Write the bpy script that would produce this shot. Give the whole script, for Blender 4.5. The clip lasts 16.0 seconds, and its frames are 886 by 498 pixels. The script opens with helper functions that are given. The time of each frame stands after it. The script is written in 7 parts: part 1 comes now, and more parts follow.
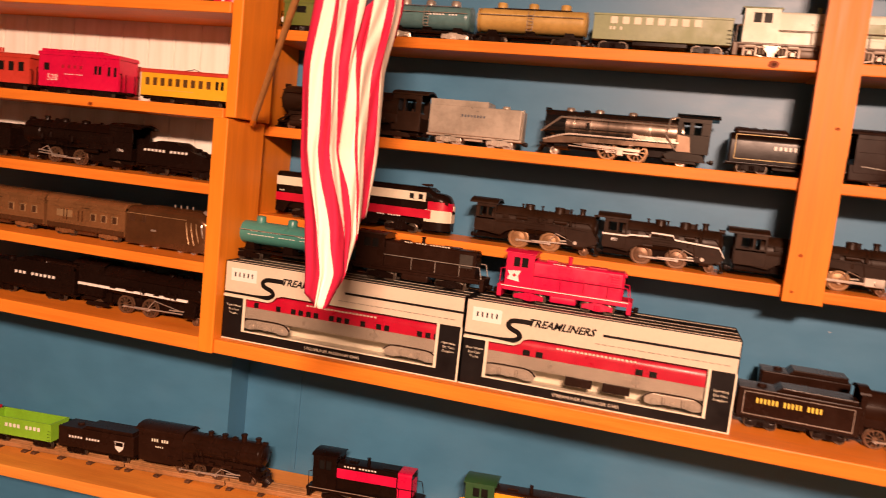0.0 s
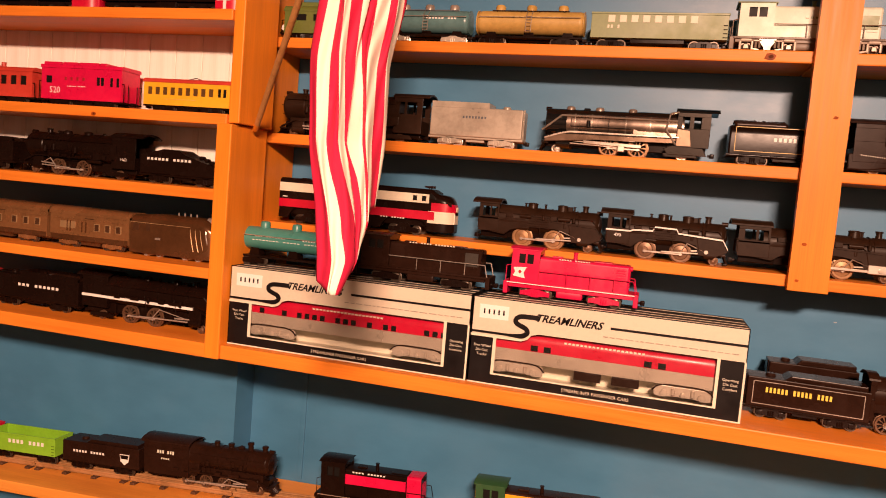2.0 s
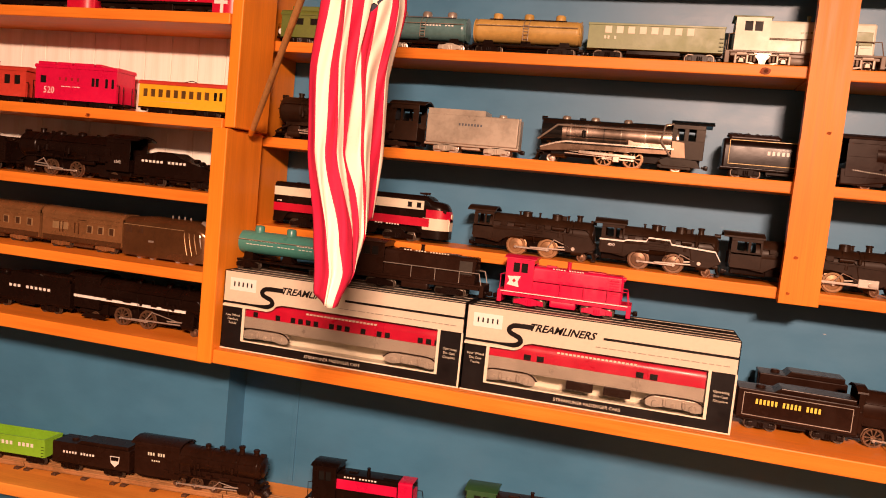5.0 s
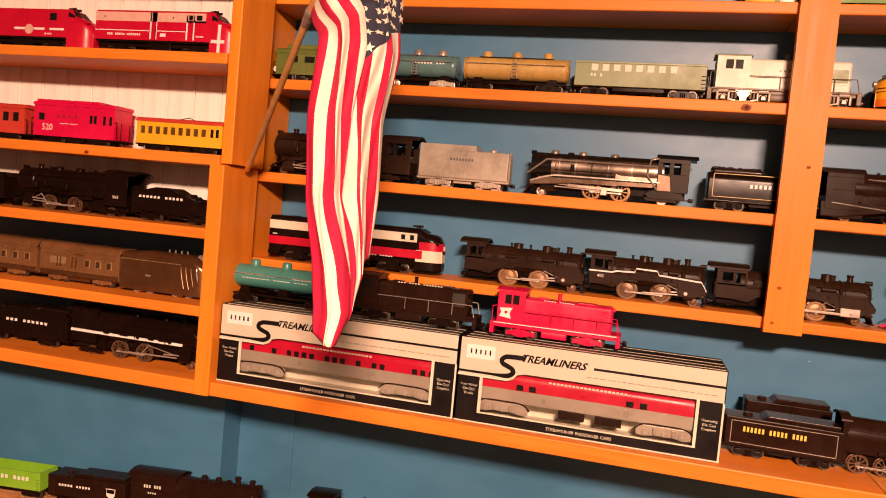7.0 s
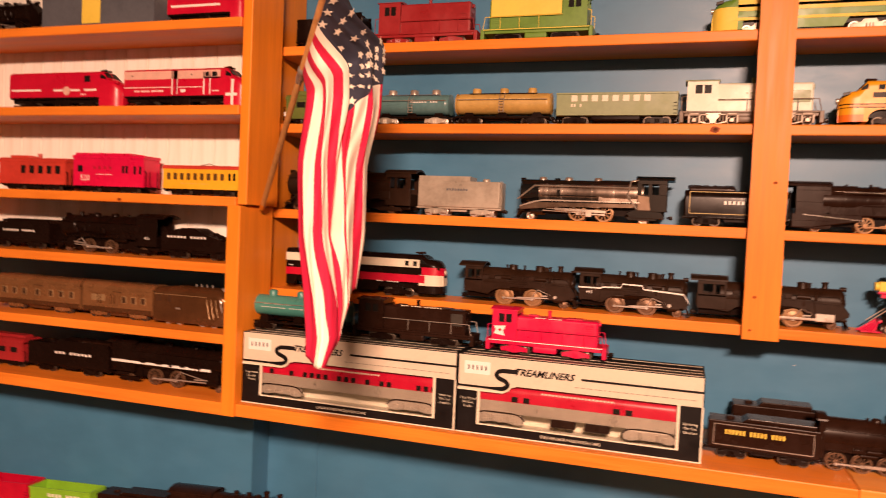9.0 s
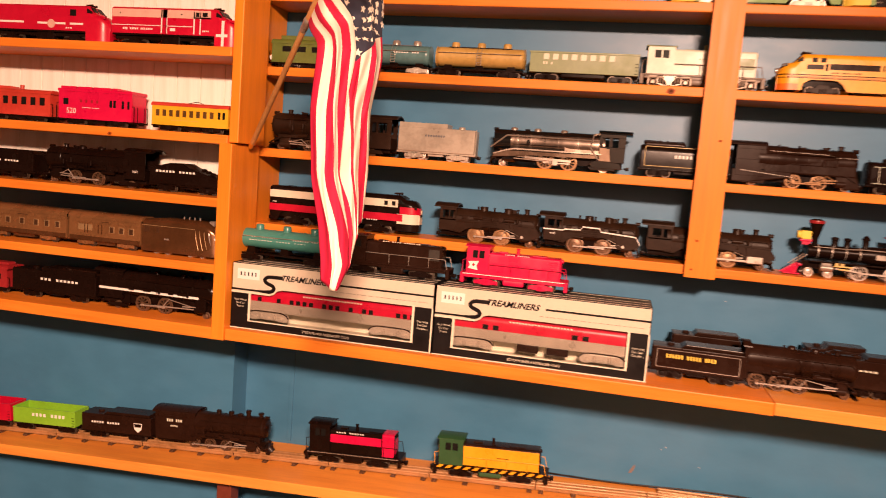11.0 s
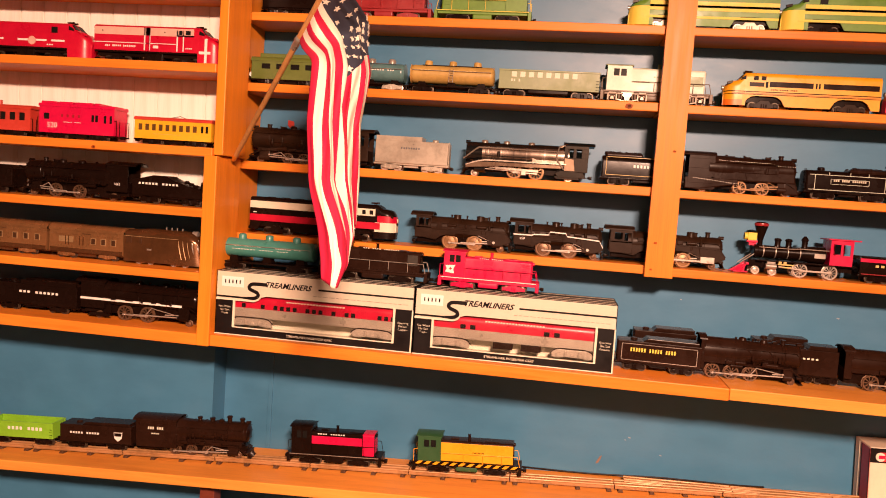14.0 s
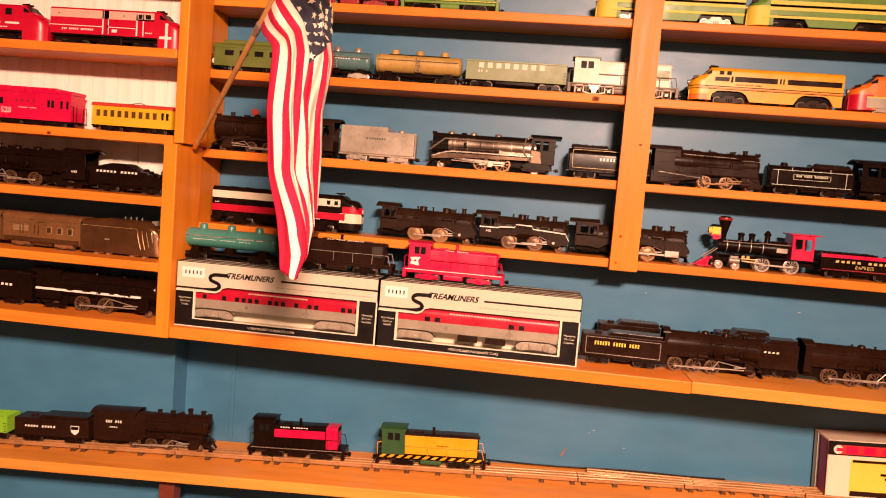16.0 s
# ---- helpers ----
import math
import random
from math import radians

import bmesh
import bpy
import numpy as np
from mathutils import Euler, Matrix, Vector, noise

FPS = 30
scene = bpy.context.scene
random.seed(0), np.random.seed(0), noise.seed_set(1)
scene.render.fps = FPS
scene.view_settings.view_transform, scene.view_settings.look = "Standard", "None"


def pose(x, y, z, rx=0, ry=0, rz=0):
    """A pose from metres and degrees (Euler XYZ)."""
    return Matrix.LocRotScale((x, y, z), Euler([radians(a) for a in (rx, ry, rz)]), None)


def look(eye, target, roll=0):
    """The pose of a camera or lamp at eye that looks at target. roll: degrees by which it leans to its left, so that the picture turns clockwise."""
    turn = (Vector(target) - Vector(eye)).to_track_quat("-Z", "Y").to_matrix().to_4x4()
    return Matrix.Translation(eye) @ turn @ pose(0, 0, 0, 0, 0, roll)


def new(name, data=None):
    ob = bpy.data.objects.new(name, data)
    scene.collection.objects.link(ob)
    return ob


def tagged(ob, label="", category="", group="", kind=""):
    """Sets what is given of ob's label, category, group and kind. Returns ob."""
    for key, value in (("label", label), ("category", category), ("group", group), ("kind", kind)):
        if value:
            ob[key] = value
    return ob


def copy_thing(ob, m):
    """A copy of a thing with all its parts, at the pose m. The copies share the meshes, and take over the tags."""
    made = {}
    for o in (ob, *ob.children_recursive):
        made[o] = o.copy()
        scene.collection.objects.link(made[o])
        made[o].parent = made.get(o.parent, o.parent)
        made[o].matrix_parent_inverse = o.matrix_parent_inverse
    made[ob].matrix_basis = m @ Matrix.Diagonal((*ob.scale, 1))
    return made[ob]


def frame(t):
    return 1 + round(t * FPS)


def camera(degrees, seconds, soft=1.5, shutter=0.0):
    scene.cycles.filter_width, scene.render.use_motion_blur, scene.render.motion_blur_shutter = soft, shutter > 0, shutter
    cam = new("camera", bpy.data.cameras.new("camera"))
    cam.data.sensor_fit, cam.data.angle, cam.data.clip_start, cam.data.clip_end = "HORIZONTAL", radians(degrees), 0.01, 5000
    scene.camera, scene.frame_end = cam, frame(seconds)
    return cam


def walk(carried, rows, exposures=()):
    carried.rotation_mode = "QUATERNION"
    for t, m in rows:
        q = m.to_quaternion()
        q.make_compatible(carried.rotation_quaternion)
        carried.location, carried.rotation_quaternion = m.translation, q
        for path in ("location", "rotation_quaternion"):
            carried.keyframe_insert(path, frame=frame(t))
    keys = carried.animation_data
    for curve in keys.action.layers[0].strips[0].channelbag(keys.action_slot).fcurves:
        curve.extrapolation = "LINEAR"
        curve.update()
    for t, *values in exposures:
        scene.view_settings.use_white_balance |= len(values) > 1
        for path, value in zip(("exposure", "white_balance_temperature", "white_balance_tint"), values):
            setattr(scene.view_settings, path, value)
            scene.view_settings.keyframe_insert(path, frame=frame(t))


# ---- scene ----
cam = camera(62.0, 16.0, soft=1.0, shutter=0.8)
PATH = [
    (0, (0.779, -1.213, 1.595), (0.223, 0.695, 1.369), 6.1),
    (0.1, (0.780, -1.217, 1.596), (0.237, 0.697, 1.367), 5.8),
    (0.4, (0.778, -1.234, 1.563), (0.286, 0.693, 1.359), 5.2),
    (0.5, (0.779, -1.238, 1.564), (0.306, 0.695, 1.37), 4.6),
    (0.6, (0.778, -1.238, 1.564), (0.297, 0.697, 1.407), 4.8),
    (1, (0.77, -1.235, 1.558), (0.223, 0.685, 1.431), 5.1),
    (1.5, (0.77, -1.224, 1.563), (0.216, 0.692, 1.416), 4.3),
    (2, (0.769, -1.225, 1.55), (0.217, 0.69, 1.388), 4.8),
    (2.5, (0.756, -1.224, 1.558), (0.189, 0.688, 1.409), 4.9),
    (3, (0.767, -1.23, 1.565), (0.237, 0.691, 1.397), 4.8),
    (5.5, (0.758, -1.23, 1.572), (0.231, 0.692, 1.407), 5.7),
    (6, (0.757, -1.244, 1.579), (0.231, 0.68, 1.445), 5.3),
    (6.5, (0.764, -1.253, 1.585), (0.249, 0.676, 1.472), 5.3),
    (7, (0.761, -1.259, 1.594), (0.254, 0.672, 1.483), 5.2),
    (7.5, (0.763, -1.27, 1.602), (0.239, 0.657, 1.504), 4.8),
    (8, (0.786, -1.275, 1.597), (0.227, 0.642, 1.477), 5.3),
    (8.5, (0.848, -1.299, 1.598), (0.309, 0.624, 1.494), 6.0),
    (9, (0.88, -1.344, 1.622), (0.256, 0.555, 1.549), 2.5),
    (9.3, (0.878, -1.334, 1.618), (0.220, 0.545, 1.429), 0.8),
    (9.4, (0.882, -1.327, 1.620), (0.209, 0.543, 1.391), 0.5),
    (9.5, (0.878, -1.33, 1.628), (0.232, 0.549, 1.393), 1.2),
    (9.6, (0.879, -1.335, 1.622), (0.283, 0.562, 1.395), 2.8),
    (9.7, (0.869, -1.328, 1.621), (0.279, 0.570, 1.392), 3.3),
    (12, (0.813, -1.636, 1.604), (0.512, 0.331, 1.407), 4.0),
    (12.5, (0.792, -1.631, 1.596), (0.496, 0.337, 1.398), 2.8),
    (13, (0.78, -1.632, 1.587), (0.48, 0.337, 1.402), 3.5),
    (13.5, (0.776, -1.636, 1.589), (0.506, 0.338, 1.413), 3.9),
    (14, (0.779, -1.625, 1.587), (0.479, 0.347, 1.438), 4.0),
    (14.5, (0.778, -1.627, 1.591), (0.514, 0.349, 1.432), 3.9),
    (15, (0.784, -1.617, 1.59), (0.525, 0.358, 1.412), 3.7),
    (15.5, (0.79, -1.61, 1.588), (0.545, 0.366, 1.407), 4.2),
    (16, (0.796, -1.607, 1.586), (0.569, 0.373, 1.422), 4.6),
]
walk(cam, [(t, look(eye, target, roll)) for t, eye, target, roll in PATH], exposures=((0.0, 0.0), (9.5, 0.0), (12.0, 0.2), (16.0, 0.2)))

# ---- light ----
world = bpy.data.worlds.new("room_world")
scene.world = world
world.use_nodes = True
world.node_tree.nodes["Background"].inputs[0].default_value = (0.9, 0.75, 0.6, 1)
world.node_tree.nodes["Background"].inputs[1].default_value = 0.007

# one broad ceiling lamp with a reflector, behind and above the camera, aimed down at the shelves
LAMP = Vector((1.28, -2.7, 2.50))
lamp_data = bpy.data.lights.new("ceiling_lamp_light", "AREA")
lamp_data.shape, lamp_data.size, lamp_data.size_y = "RECTANGLE", 0.60, 0.09
lamp_data.energy, lamp_data.color = 320, (1.0, 0.578, 0.398)
lamp_light = new("ceiling_lamp_light", lamp_data)
lamp_light.matrix_basis = look(LAMP, LAMP + Vector((-0.32, 0.21, -0.92)))


# ---- materials ----
def mat_base(name):
    m = bpy.data.materials.new(name)
    m.use_nodes = True
    return m, m.node_tree.nodes, m.node_tree.links, m.node_tree.nodes["Principled BSDF"]


def noise_node(n, l, scale, detail=4.0, rough=0.6, coord="Object", stretch=None):
    tc = n.new("ShaderNodeTexCoord")
    nz = n.new("ShaderNodeTexNoise")
    nz.inputs["Scale"].default_value, nz.inputs["Detail"].default_value, nz.inputs["Roughness"].default_value = scale, detail, rough
    if stretch:
        mp = n.new("ShaderNodeMapping")
        mp.inputs["Scale"].default_value = stretch
        l.new(tc.outputs[coord], mp.inputs["Vector"])
        l.new(mp.outputs[0], nz.inputs["Vector"])
    else:
        l.new(tc.outputs[coord], nz.inputs["Vector"])
    return nz


def ramp(n, l, src, stops):
    r = n.new("ShaderNodeValToRGB")
    while len(r.color_ramp.elements) < len(stops):
        r.color_ramp.elements.new(0.5)
    for e, (p, c) in zip(r.color_ramp.elements, stops):
        e.position, e.color = p, (*c, 1) if len(c) == 3 else c
    l.new(src, r.inputs[0])
    return r


def bump(n, l, src, bsdf, strength, dist):
    b = n.new("ShaderNodeBump")
    b.inputs["Strength"].default_value, b.inputs["Distance"].default_value = strength, dist
    l.new(src, b.inputs["Height"])
    l.new(b.outputs[0], bsdf.inputs["Normal"])


def scaled(c, k):
    return tuple(min(1.0, v * k) for v in c)


def paint(name, c, rough=0.4, metal=0.0, dirt=0.25, grain=120.0, coat=0.0, spec=0.5):
    """Paint or plastic with dust, uneven gloss and a fine orange-peel relief."""
    m, n, l, b = mat_base(name)
    big = noise_node(n, l, 18, 3)
    fine = noise_node(n, l, grain, 5, 0.7)
    mix = n.new("ShaderNodeMix")
    mix.data_type = "FLOAT"
    mix.inputs[0].default_value = 0.5
    l.new(big.outputs[0], mix.inputs[2])
    l.new(fine.outputs[0], mix.inputs[3])
    r = ramp(n, l, mix.outputs[0], [(0.3, scaled(c, 1 - dirt)), (0.55, c), (0.75, tuple(v + (0.35 - v) * dirt * 0.25 * min(1.0, 0.12 + 2 * max(c)) for v in c))])
    l.new(r.outputs[0], b.inputs["Base Color"])
    rr = ramp(n, l, big.outputs[0], [(0.3, (rough * 0.75,) * 3), (0.7, (min(1, rough * 1.35),) * 3)])
    l.new(rr.outputs[0], b.inputs["Roughness"])
    b.inputs["Metallic"].default_value = metal
    b.inputs["Coat Weight"].default_value = coat
    b.inputs["Specular IOR Level"].default_value = spec
    bump(n, l, fine.outputs[0], b, 0.12, 0.0006)
    return m


def wood(name, light, dark, along="X"):
    """Varnished pine: long grain, growth bands, scattered knots and a satin coat."""
    m, n, l, b = mat_base(name)
    st = {"X": (0.6, 9, 9), "Y": (9, 0.6, 9), "Z": (9, 9, 0.6)}[along]
    bands = noise_node(n, l, 5.0, 6, 0.65, stretch=st)
    fibre = noise_node(n, l, 60.0, 4, 0.7, stretch=tuple(v * (0.25 if v < 1 else 1) for v in st))
    blotch = noise_node(n, l, 3.0, 2)
    r = ramp(n, l, bands.outputs[0], [(0.32, dark), (0.5, light), (0.72, scaled(light, 1.12))])
    f = ramp(n, l, fibre.outputs[0], [(0.3, (0.86, 0.82, 0.76)), (0.6, (1, 1, 1))])
    bl = ramp(n, l, blotch.outputs[0], [(0.3, (0.8, 0.76, 0.7)), (0.65, (1, 1, 1))])
    m1 = n.new("ShaderNodeMixRGB")
    m1.blend_type, m1.inputs[0].default_value = "MULTIPLY", 0.8
    m2 = n.new("ShaderNodeMixRGB")
    m2.blend_type, m2.inputs[0].default_value = "MULTIPLY", 0.8
    l.new(r.outputs[0], m1.inputs[1]); l.new(f.outputs[0], m1.inputs[2])
    l.new(m1.outputs[0], m2.inputs[1]); l.new(bl.outputs[0], m2.inputs[2])
    oi = n.new("ShaderNodeObjectInfo")
    hv = n.new("ShaderNodeHueSaturation")
    mr = n.new("ShaderNodeMapRange")
    mr.inputs[3].default_value, mr.inputs[4].default_value = 0.96, 1.10
    l.new(oi.outputs["Random"], mr.inputs[0]); l.new(mr.outputs[0], hv.inputs["Value"])
    l.new(m2.outputs[0], hv.inputs["Color"]); l.new(hv.outputs[0], b.inputs["Base Color"])
    rr = ramp(n, l, bands.outputs[0], [(0.3, (0.34,) * 3), (0.7, (0.5,) * 3)])
    l.new(rr.outputs[0], b.inputs["Roughness"])
    bump(n, l, fibre.outputs[0], b, 0.12, 0.0006)
    b.inputs["Specular IOR Level"].default_value = 0.22
    return m


def wall_paint(name, c, rough=0.46, spec=0.3, stretch=(0.45, 1, 1), streak=(0.86, 0.87, 0.88)):
    """Brushed semi-gloss wall paint with roller stipple, scuffs and a slow change of tone."""
    m, n, l, b = mat_base(name)
    slow = noise_node(n, l, 2.2, 4)
    strokes = noise_node(n, l, 26, 5, 0.65, stretch=stretch)
    stip = noise_node(n, l, 220, 3)
    r = ramp(n, l, slow.outputs[0], [(0.3, scaled(c, 0.84)), (0.5, c), (0.7, tuple(v * 0.94 + 0.02 for v in c))])
    sp = ramp(n, l, strokes.outputs[0], [(0.3, streak), (0.6, (1, 1, 1))])
    mx = n.new("ShaderNodeMixRGB")
    mx.blend_type, mx.inputs[0].default_value = "MULTIPLY", 0.7
    l.new(r.outputs[0], mx.inputs[1]); l.new(sp.outputs[0], mx.inputs[2])
    l.new(mx.outputs[0], b.inputs["Base Color"])
    rr = ramp(n, l, strokes.outputs[0], [(0.3, (rough * 0.92,) * 3), (0.7, (rough * 1.12,) * 3)])
    l.new(rr.outputs[0], b.inputs["Roughness"])
    ad = n.new("ShaderNodeMath")
    ad.operation = "ADD"
    l.new(strokes.outputs[0], ad.inputs[0]); l.new(stip.outputs[0], ad.inputs[1])
    bump(n, l, ad.outputs[0], b, 0.10, 0.0008)
    b.inputs["Specular IOR Level"].default_value = spec
    return m


PINE = wood("varnished_pine", (0.78, 0.240, 0.028), (0.68, 0.188, 0.019), "X")
PINE_UP = wood("varnished_pine_upright", (0.76, 0.246, 0.022), (0.70, 0.212, 0.018), "Z")
PINE_PALE = wood("pale_varnished_pine", (0.78, 0.315, 0.058), (0.70, 0.255, 0.042), "X")
BLUE = wall_paint("blue_wall_paint", (0.058, 0.198, 0.345), 0.40, 0.5)
WHITE_BOARD = wall_paint("white_panel_paint", (0.92, 0.90, 0.83), 0.5, 0.3, (1.6, 1.0, 0.10), (0.80, 0.76, 0.70))
# unseen plaster and floor: base colours darkened to hold down the room's bounce light
PLASTER = wall_paint("dark_plaster", (0.07, 0.055, 0.045), 0.7)
FLOOR = wood("dark_floorboards", (0.060, 0.036, 0.020), (0.035, 0.020, 0.011), "Y")

BLACK = paint("satin_black_paint", (0.0095, 0.0042, 0.0028), 0.25, dirt=0.35, spec=0.12)
BLACK_GLOSS = paint("gloss_black_plastic", (0.006, 0.006, 0.006), 0.10, dirt=0.2, coat=1.0)
CHAR = paint("dusty_charcoal_diecast", (0.025, 0.0115, 0.006), 0.38, dirt=0.45, spec=0.15)
BROWNBLK = paint("brown_black_plastic", (0.021, 0.0085, 0.005), 0.27, dirt=0.4, spec=0.14)
STEEL = paint("dull_nickel", (0.52, 0.46, 0.40), 0.34, 0.6, dirt=0.35)
BRIGHT = paint("bright_nickel", (0.60, 0.52, 0.44), 0.26, 0.8, dirt=0.3)
TIN = paint("rusty_tin_rail", (0.46, 0.235, 0.095), 0.45, 0.25, dirt=0.5)
# lighter than the black boiler it is for: bright reflections set into the colour
GUN = paint("polished_gunmetal", (0.50, 0.40, 0.33), 0.24, 0.95, dirt=0.35)
CASTSILVER = paint("silver_painted_casting", (0.36, 0.29, 0.23), 0.40, 0.3, dirt=0.45)
SMOKE = paint("worn_grey_plastic", (0.045, 0.038, 0.032), 0.6, dirt=0.3, spec=0.2)
UMBER = paint("grey_brown_plastic", (0.16, 0.11, 0.075), 0.42, dirt=0.35)
GUNDARK = paint("black_nickel", (0.17, 0.115, 0.08), 0.27, 0.9, dirt=0.35)
RED = paint("signal_red_plastic", (0.50, 0.004, 0.030), 0.33, dirt=0.2)
HOTRED = paint("bright_red_plastic", (0.60, 0.004, 0.060), 0.32, dirt=0.2)
BRICKRED = paint("faded_red_plastic", (0.52, 0.045, 0.028), 0.45, dirt=0.3)
MAROON = paint("maroon_plastic", (0.30, 0.018, 0.022), 0.36, dirt=0.25)
YELLOW = paint("trolley_yellow", (0.78, 0.42, 0.02), 0.36, dirt=0.2)
GOLD = paint("union_yellow", (0.82, 0.365, 0.013), 0.34, dirt=0.2)
ORANGE = paint("deep_orange_plastic", (0.75, 0.17, 0.015), 0.36, dirt=0.2)
OCHRE = paint("ochre_tank_paint", (0.50, 0.32, 0.09), 0.4, dirt=0.3)
TEAL = paint("teal_plastic", (0.055, 0.225, 0.195), 0.34, dirt=0.2)
TANKBLUE = paint("slate_blue_tank", (0.10, 0.21, 0.22), 0.32, dirt=0.3)
SAGE = paint("sage_green_plastic", (0.22, 0.27, 0.13), 0.42, dirt=0.25)
LIME = paint("lime_green_plastic", (0.22, 0.50, 0.03), 0.38, dirt=0.2)
OLIVE = paint("olive_green_plastic", (0.12, 0.16, 0.032), 0.4, dirt=0.25)
FOREST = paint("forest_green_plastic", (0.025, 0.085, 0.030), 0.38, dirt=0.25)
LEAF = paint("leaf_green_plastic", (0.13, 0.26, 0.03), 0.38, dirt=0.25)
GREY = paint("pale_grey_plastic", (0.68, 0.70, 0.58), 0.42, dirt=0.2)
DKGREY = paint("slate_grey_plastic", (0.10, 0.11, 0.13), 0.4, dirt=0.3)
SILVER = paint("silver_tender_paint", (0.42, 0.37, 0.30), 0.36, 0.3, dirt=0.3)
BRONZE = paint("gunmetal_bronze_paint", (0.30, 0.145, 0.058), 0.28, 0.5, dirt=0.35)
CREAM = paint("cream_print", (0.72, 0.66, 0.52), 0.5, dirt=0.1)
WHITE = paint("white_print", (0.80, 0.77, 0.72), 0.5, dirt=0.1)
INKY = paint("yellow_print", (0.80, 0.60, 0.08), 0.5, dirt=0.1)
GOLDPRINT = paint("gold_print", (0.62, 0.45, 0.16), 0.45, dirt=0.1)
CARD = paint("cream_carton", (0.63, 0.55, 0.43), 0.55, dirt=0.12)
CARD_BLACK = paint("black_carton", (0.008, 0.006, 0.006), 0.42, dirt=0.3, spec=0.2)
CARD_MAROON = paint("maroon_carton", (0.34, 0.012, 0.022), 0.45, dirt=0.3)
CARD_RED = paint("red_carton", (0.50, 0.02, 0.025), 0.45, dirt=0.15)
GLASS_DARK = paint("smoked_window", (0.010, 0.009, 0.008), 0.4, dirt=0.2, spec=0.10)
WHEELMAT = paint("dark_wheel_metal", (0.10, 0.075, 0.055), 0.36, 0.6, dirt=0.4)
DRIVER = paint("brown_driver_wheel", (0.17, 0.095, 0.055), 0.4, 0.55, dirt=0.4)
BRASSY = paint("tarnished_brass_wheel", (0.30, 0.165, 0.075), 0.42, 0.4, dirt=0.4)
POLE = wood("flag_pole_wood", (0.58, 0.30, 0.11), (0.44, 0.21, 0.07), "Z")


# ---- mesh helpers ----
def box(bm, x0, x1, y0, y1, z0, z1, bev=0.0, seg=2):
    vs = [bm.verts.new((x, y, z)) for x in (x0, x1) for y in (y0, y1) for z in (z0, z1)]
    fs = [bm.faces.new([vs[i] for i in f]) for f in ((0, 1, 3, 2), (4, 6, 7, 5), (0, 4, 5, 1), (2, 3, 7, 6), (0, 2, 6, 4), (1, 5, 7, 3))]
    if bev > 0:
        es = list({e for f in fs for e in f.edges})
        bmesh.ops.bevel(bm, geom=es, offset=bev, segments=seg, affect="EDGES", profile=0.5)
    return bm


AX = {"x": Matrix(((0, 0, 1, 0), (1, 0, 0, 0), (0, 1, 0, 0), (0, 0, 0, 1))), "y": Matrix(((1, 0, 0, 0), (0, 0, 1, 0), (0, -1, 0, 0), (0, 0, 0, 1))), "z": Matrix.Identity(4)}


def cyl(bm, axis, c, r, length, seg=20, r2=None, bev=0.0):
    """A cylinder or cone centred at c along an axis; r2 is the radius at the positive end."""
    m = Matrix.Translation(c) @ AX[axis]
    rings = [(r, -length / 2), (r if r2 is None else r2, length / 2)]
    if bev:
        (a, za), (b_, zb) = rings
        rings = [(a - bev, za), (a, za + bev), (b_, zb - bev), (b_ - bev, zb)]
    return lathe(bm, m, rings, seg)


def lathe(bm, m, rings, seg=20):
    """Rings of (radius, height) round the local z axis of m, closed at both ends."""
    loops = []
    for r, z in rings:
        loops.append([bm.verts.new(m @ Vector((r * math.cos(2 * math.pi * i / seg), r * math.sin(2 * math.pi * i / seg), z))) for i in range(seg)])
    for a, b_ in zip(loops, loops[1:]):
        for i in range(seg):
            bm.faces.new((a[i], a[(i + 1) % seg], b_[(i + 1) % seg], b_[i]))
    bm.faces.new(loops[0][::-1])
    bm.faces.new(loops[-1])
    return bm


def slab(bm, prof, y0, y1, bev=0.0):
    """A side profile of (x, z) points pulled from y0 to y1."""
    a = [bm.verts.new((x, y0, z)) for x, z in prof]
    b_ = [bm.verts.new((x, y1, z)) for x, z in prof]
    k = len(prof)
    fs = [bm.faces.new(a), bm.faces.new(b_[::-1])]
    fs += [bm.faces.new((a[i], b_[i], b_[(i + 1) % k], a[(i + 1) % k])) for i in range(k)]
    if bev > 0:
        bmesh.ops.bevel(bm, geom=list(fs[0].edges) + list(fs[1].edges), offset=bev, segments=2, affect="EDGES", profile=0.5)
    return bm


def rod(bm, a, b_, r, seg=8):
    a, b_ = Vector(a), Vector(b_)
    m = Matrix.Translation((a + b_) / 2) @ (b_ - a).to_track_quat("Z", "Y").to_matrix().to_4x4()
    h = (b_ - a).length / 2
    return lathe(bm, m, [(r, -h), (r, h)], seg)


def loft(bm, sections):
    """Closed loops of points, joined one to the next, with caps."""
    loops = [[bm.verts.new(p) for p in s] for s in sections]
    k = len(loops[0])
    for a, b_ in zip(loops, loops[1:]):
        for i in range(k):
            bm.faces.new((a[i], a[(i + 1) % k], b_[(i + 1) % k], b_[i]))
    bm.faces.new(loops[0][::-1])
    bm.faces.new(loops[-1])
    return bm


def finish(bm, name, material, angle=35):
    bmesh.ops.recalc_face_normals(bm, faces=bm.faces)
    me = bpy.data.meshes.new(name)
    for f in bm.faces:
        f.smooth = True
    lim = radians(angle)
    for e in bm.edges:
        e.smooth = len(e.link_faces) == 2 and e.calc_face_angle(0) < lim
        if e.smooth and e.calc_face_angle(0) > 0.2:
            # a large flat side stays flat up to its narrow bevel
            a, b_ = sorted(f.calc_area() for f in e.link_faces)
            e.smooth = b_ < a * 5
    bm.to_mesh(me)
    bm.free()
    me.materials.append(material)
    return me


def part(name, bm, material, parent, label=""):
    ob = new(name, finish(bm, name, material))
    ob.parent = parent
    if label:
        ob["label"] = label
    return ob


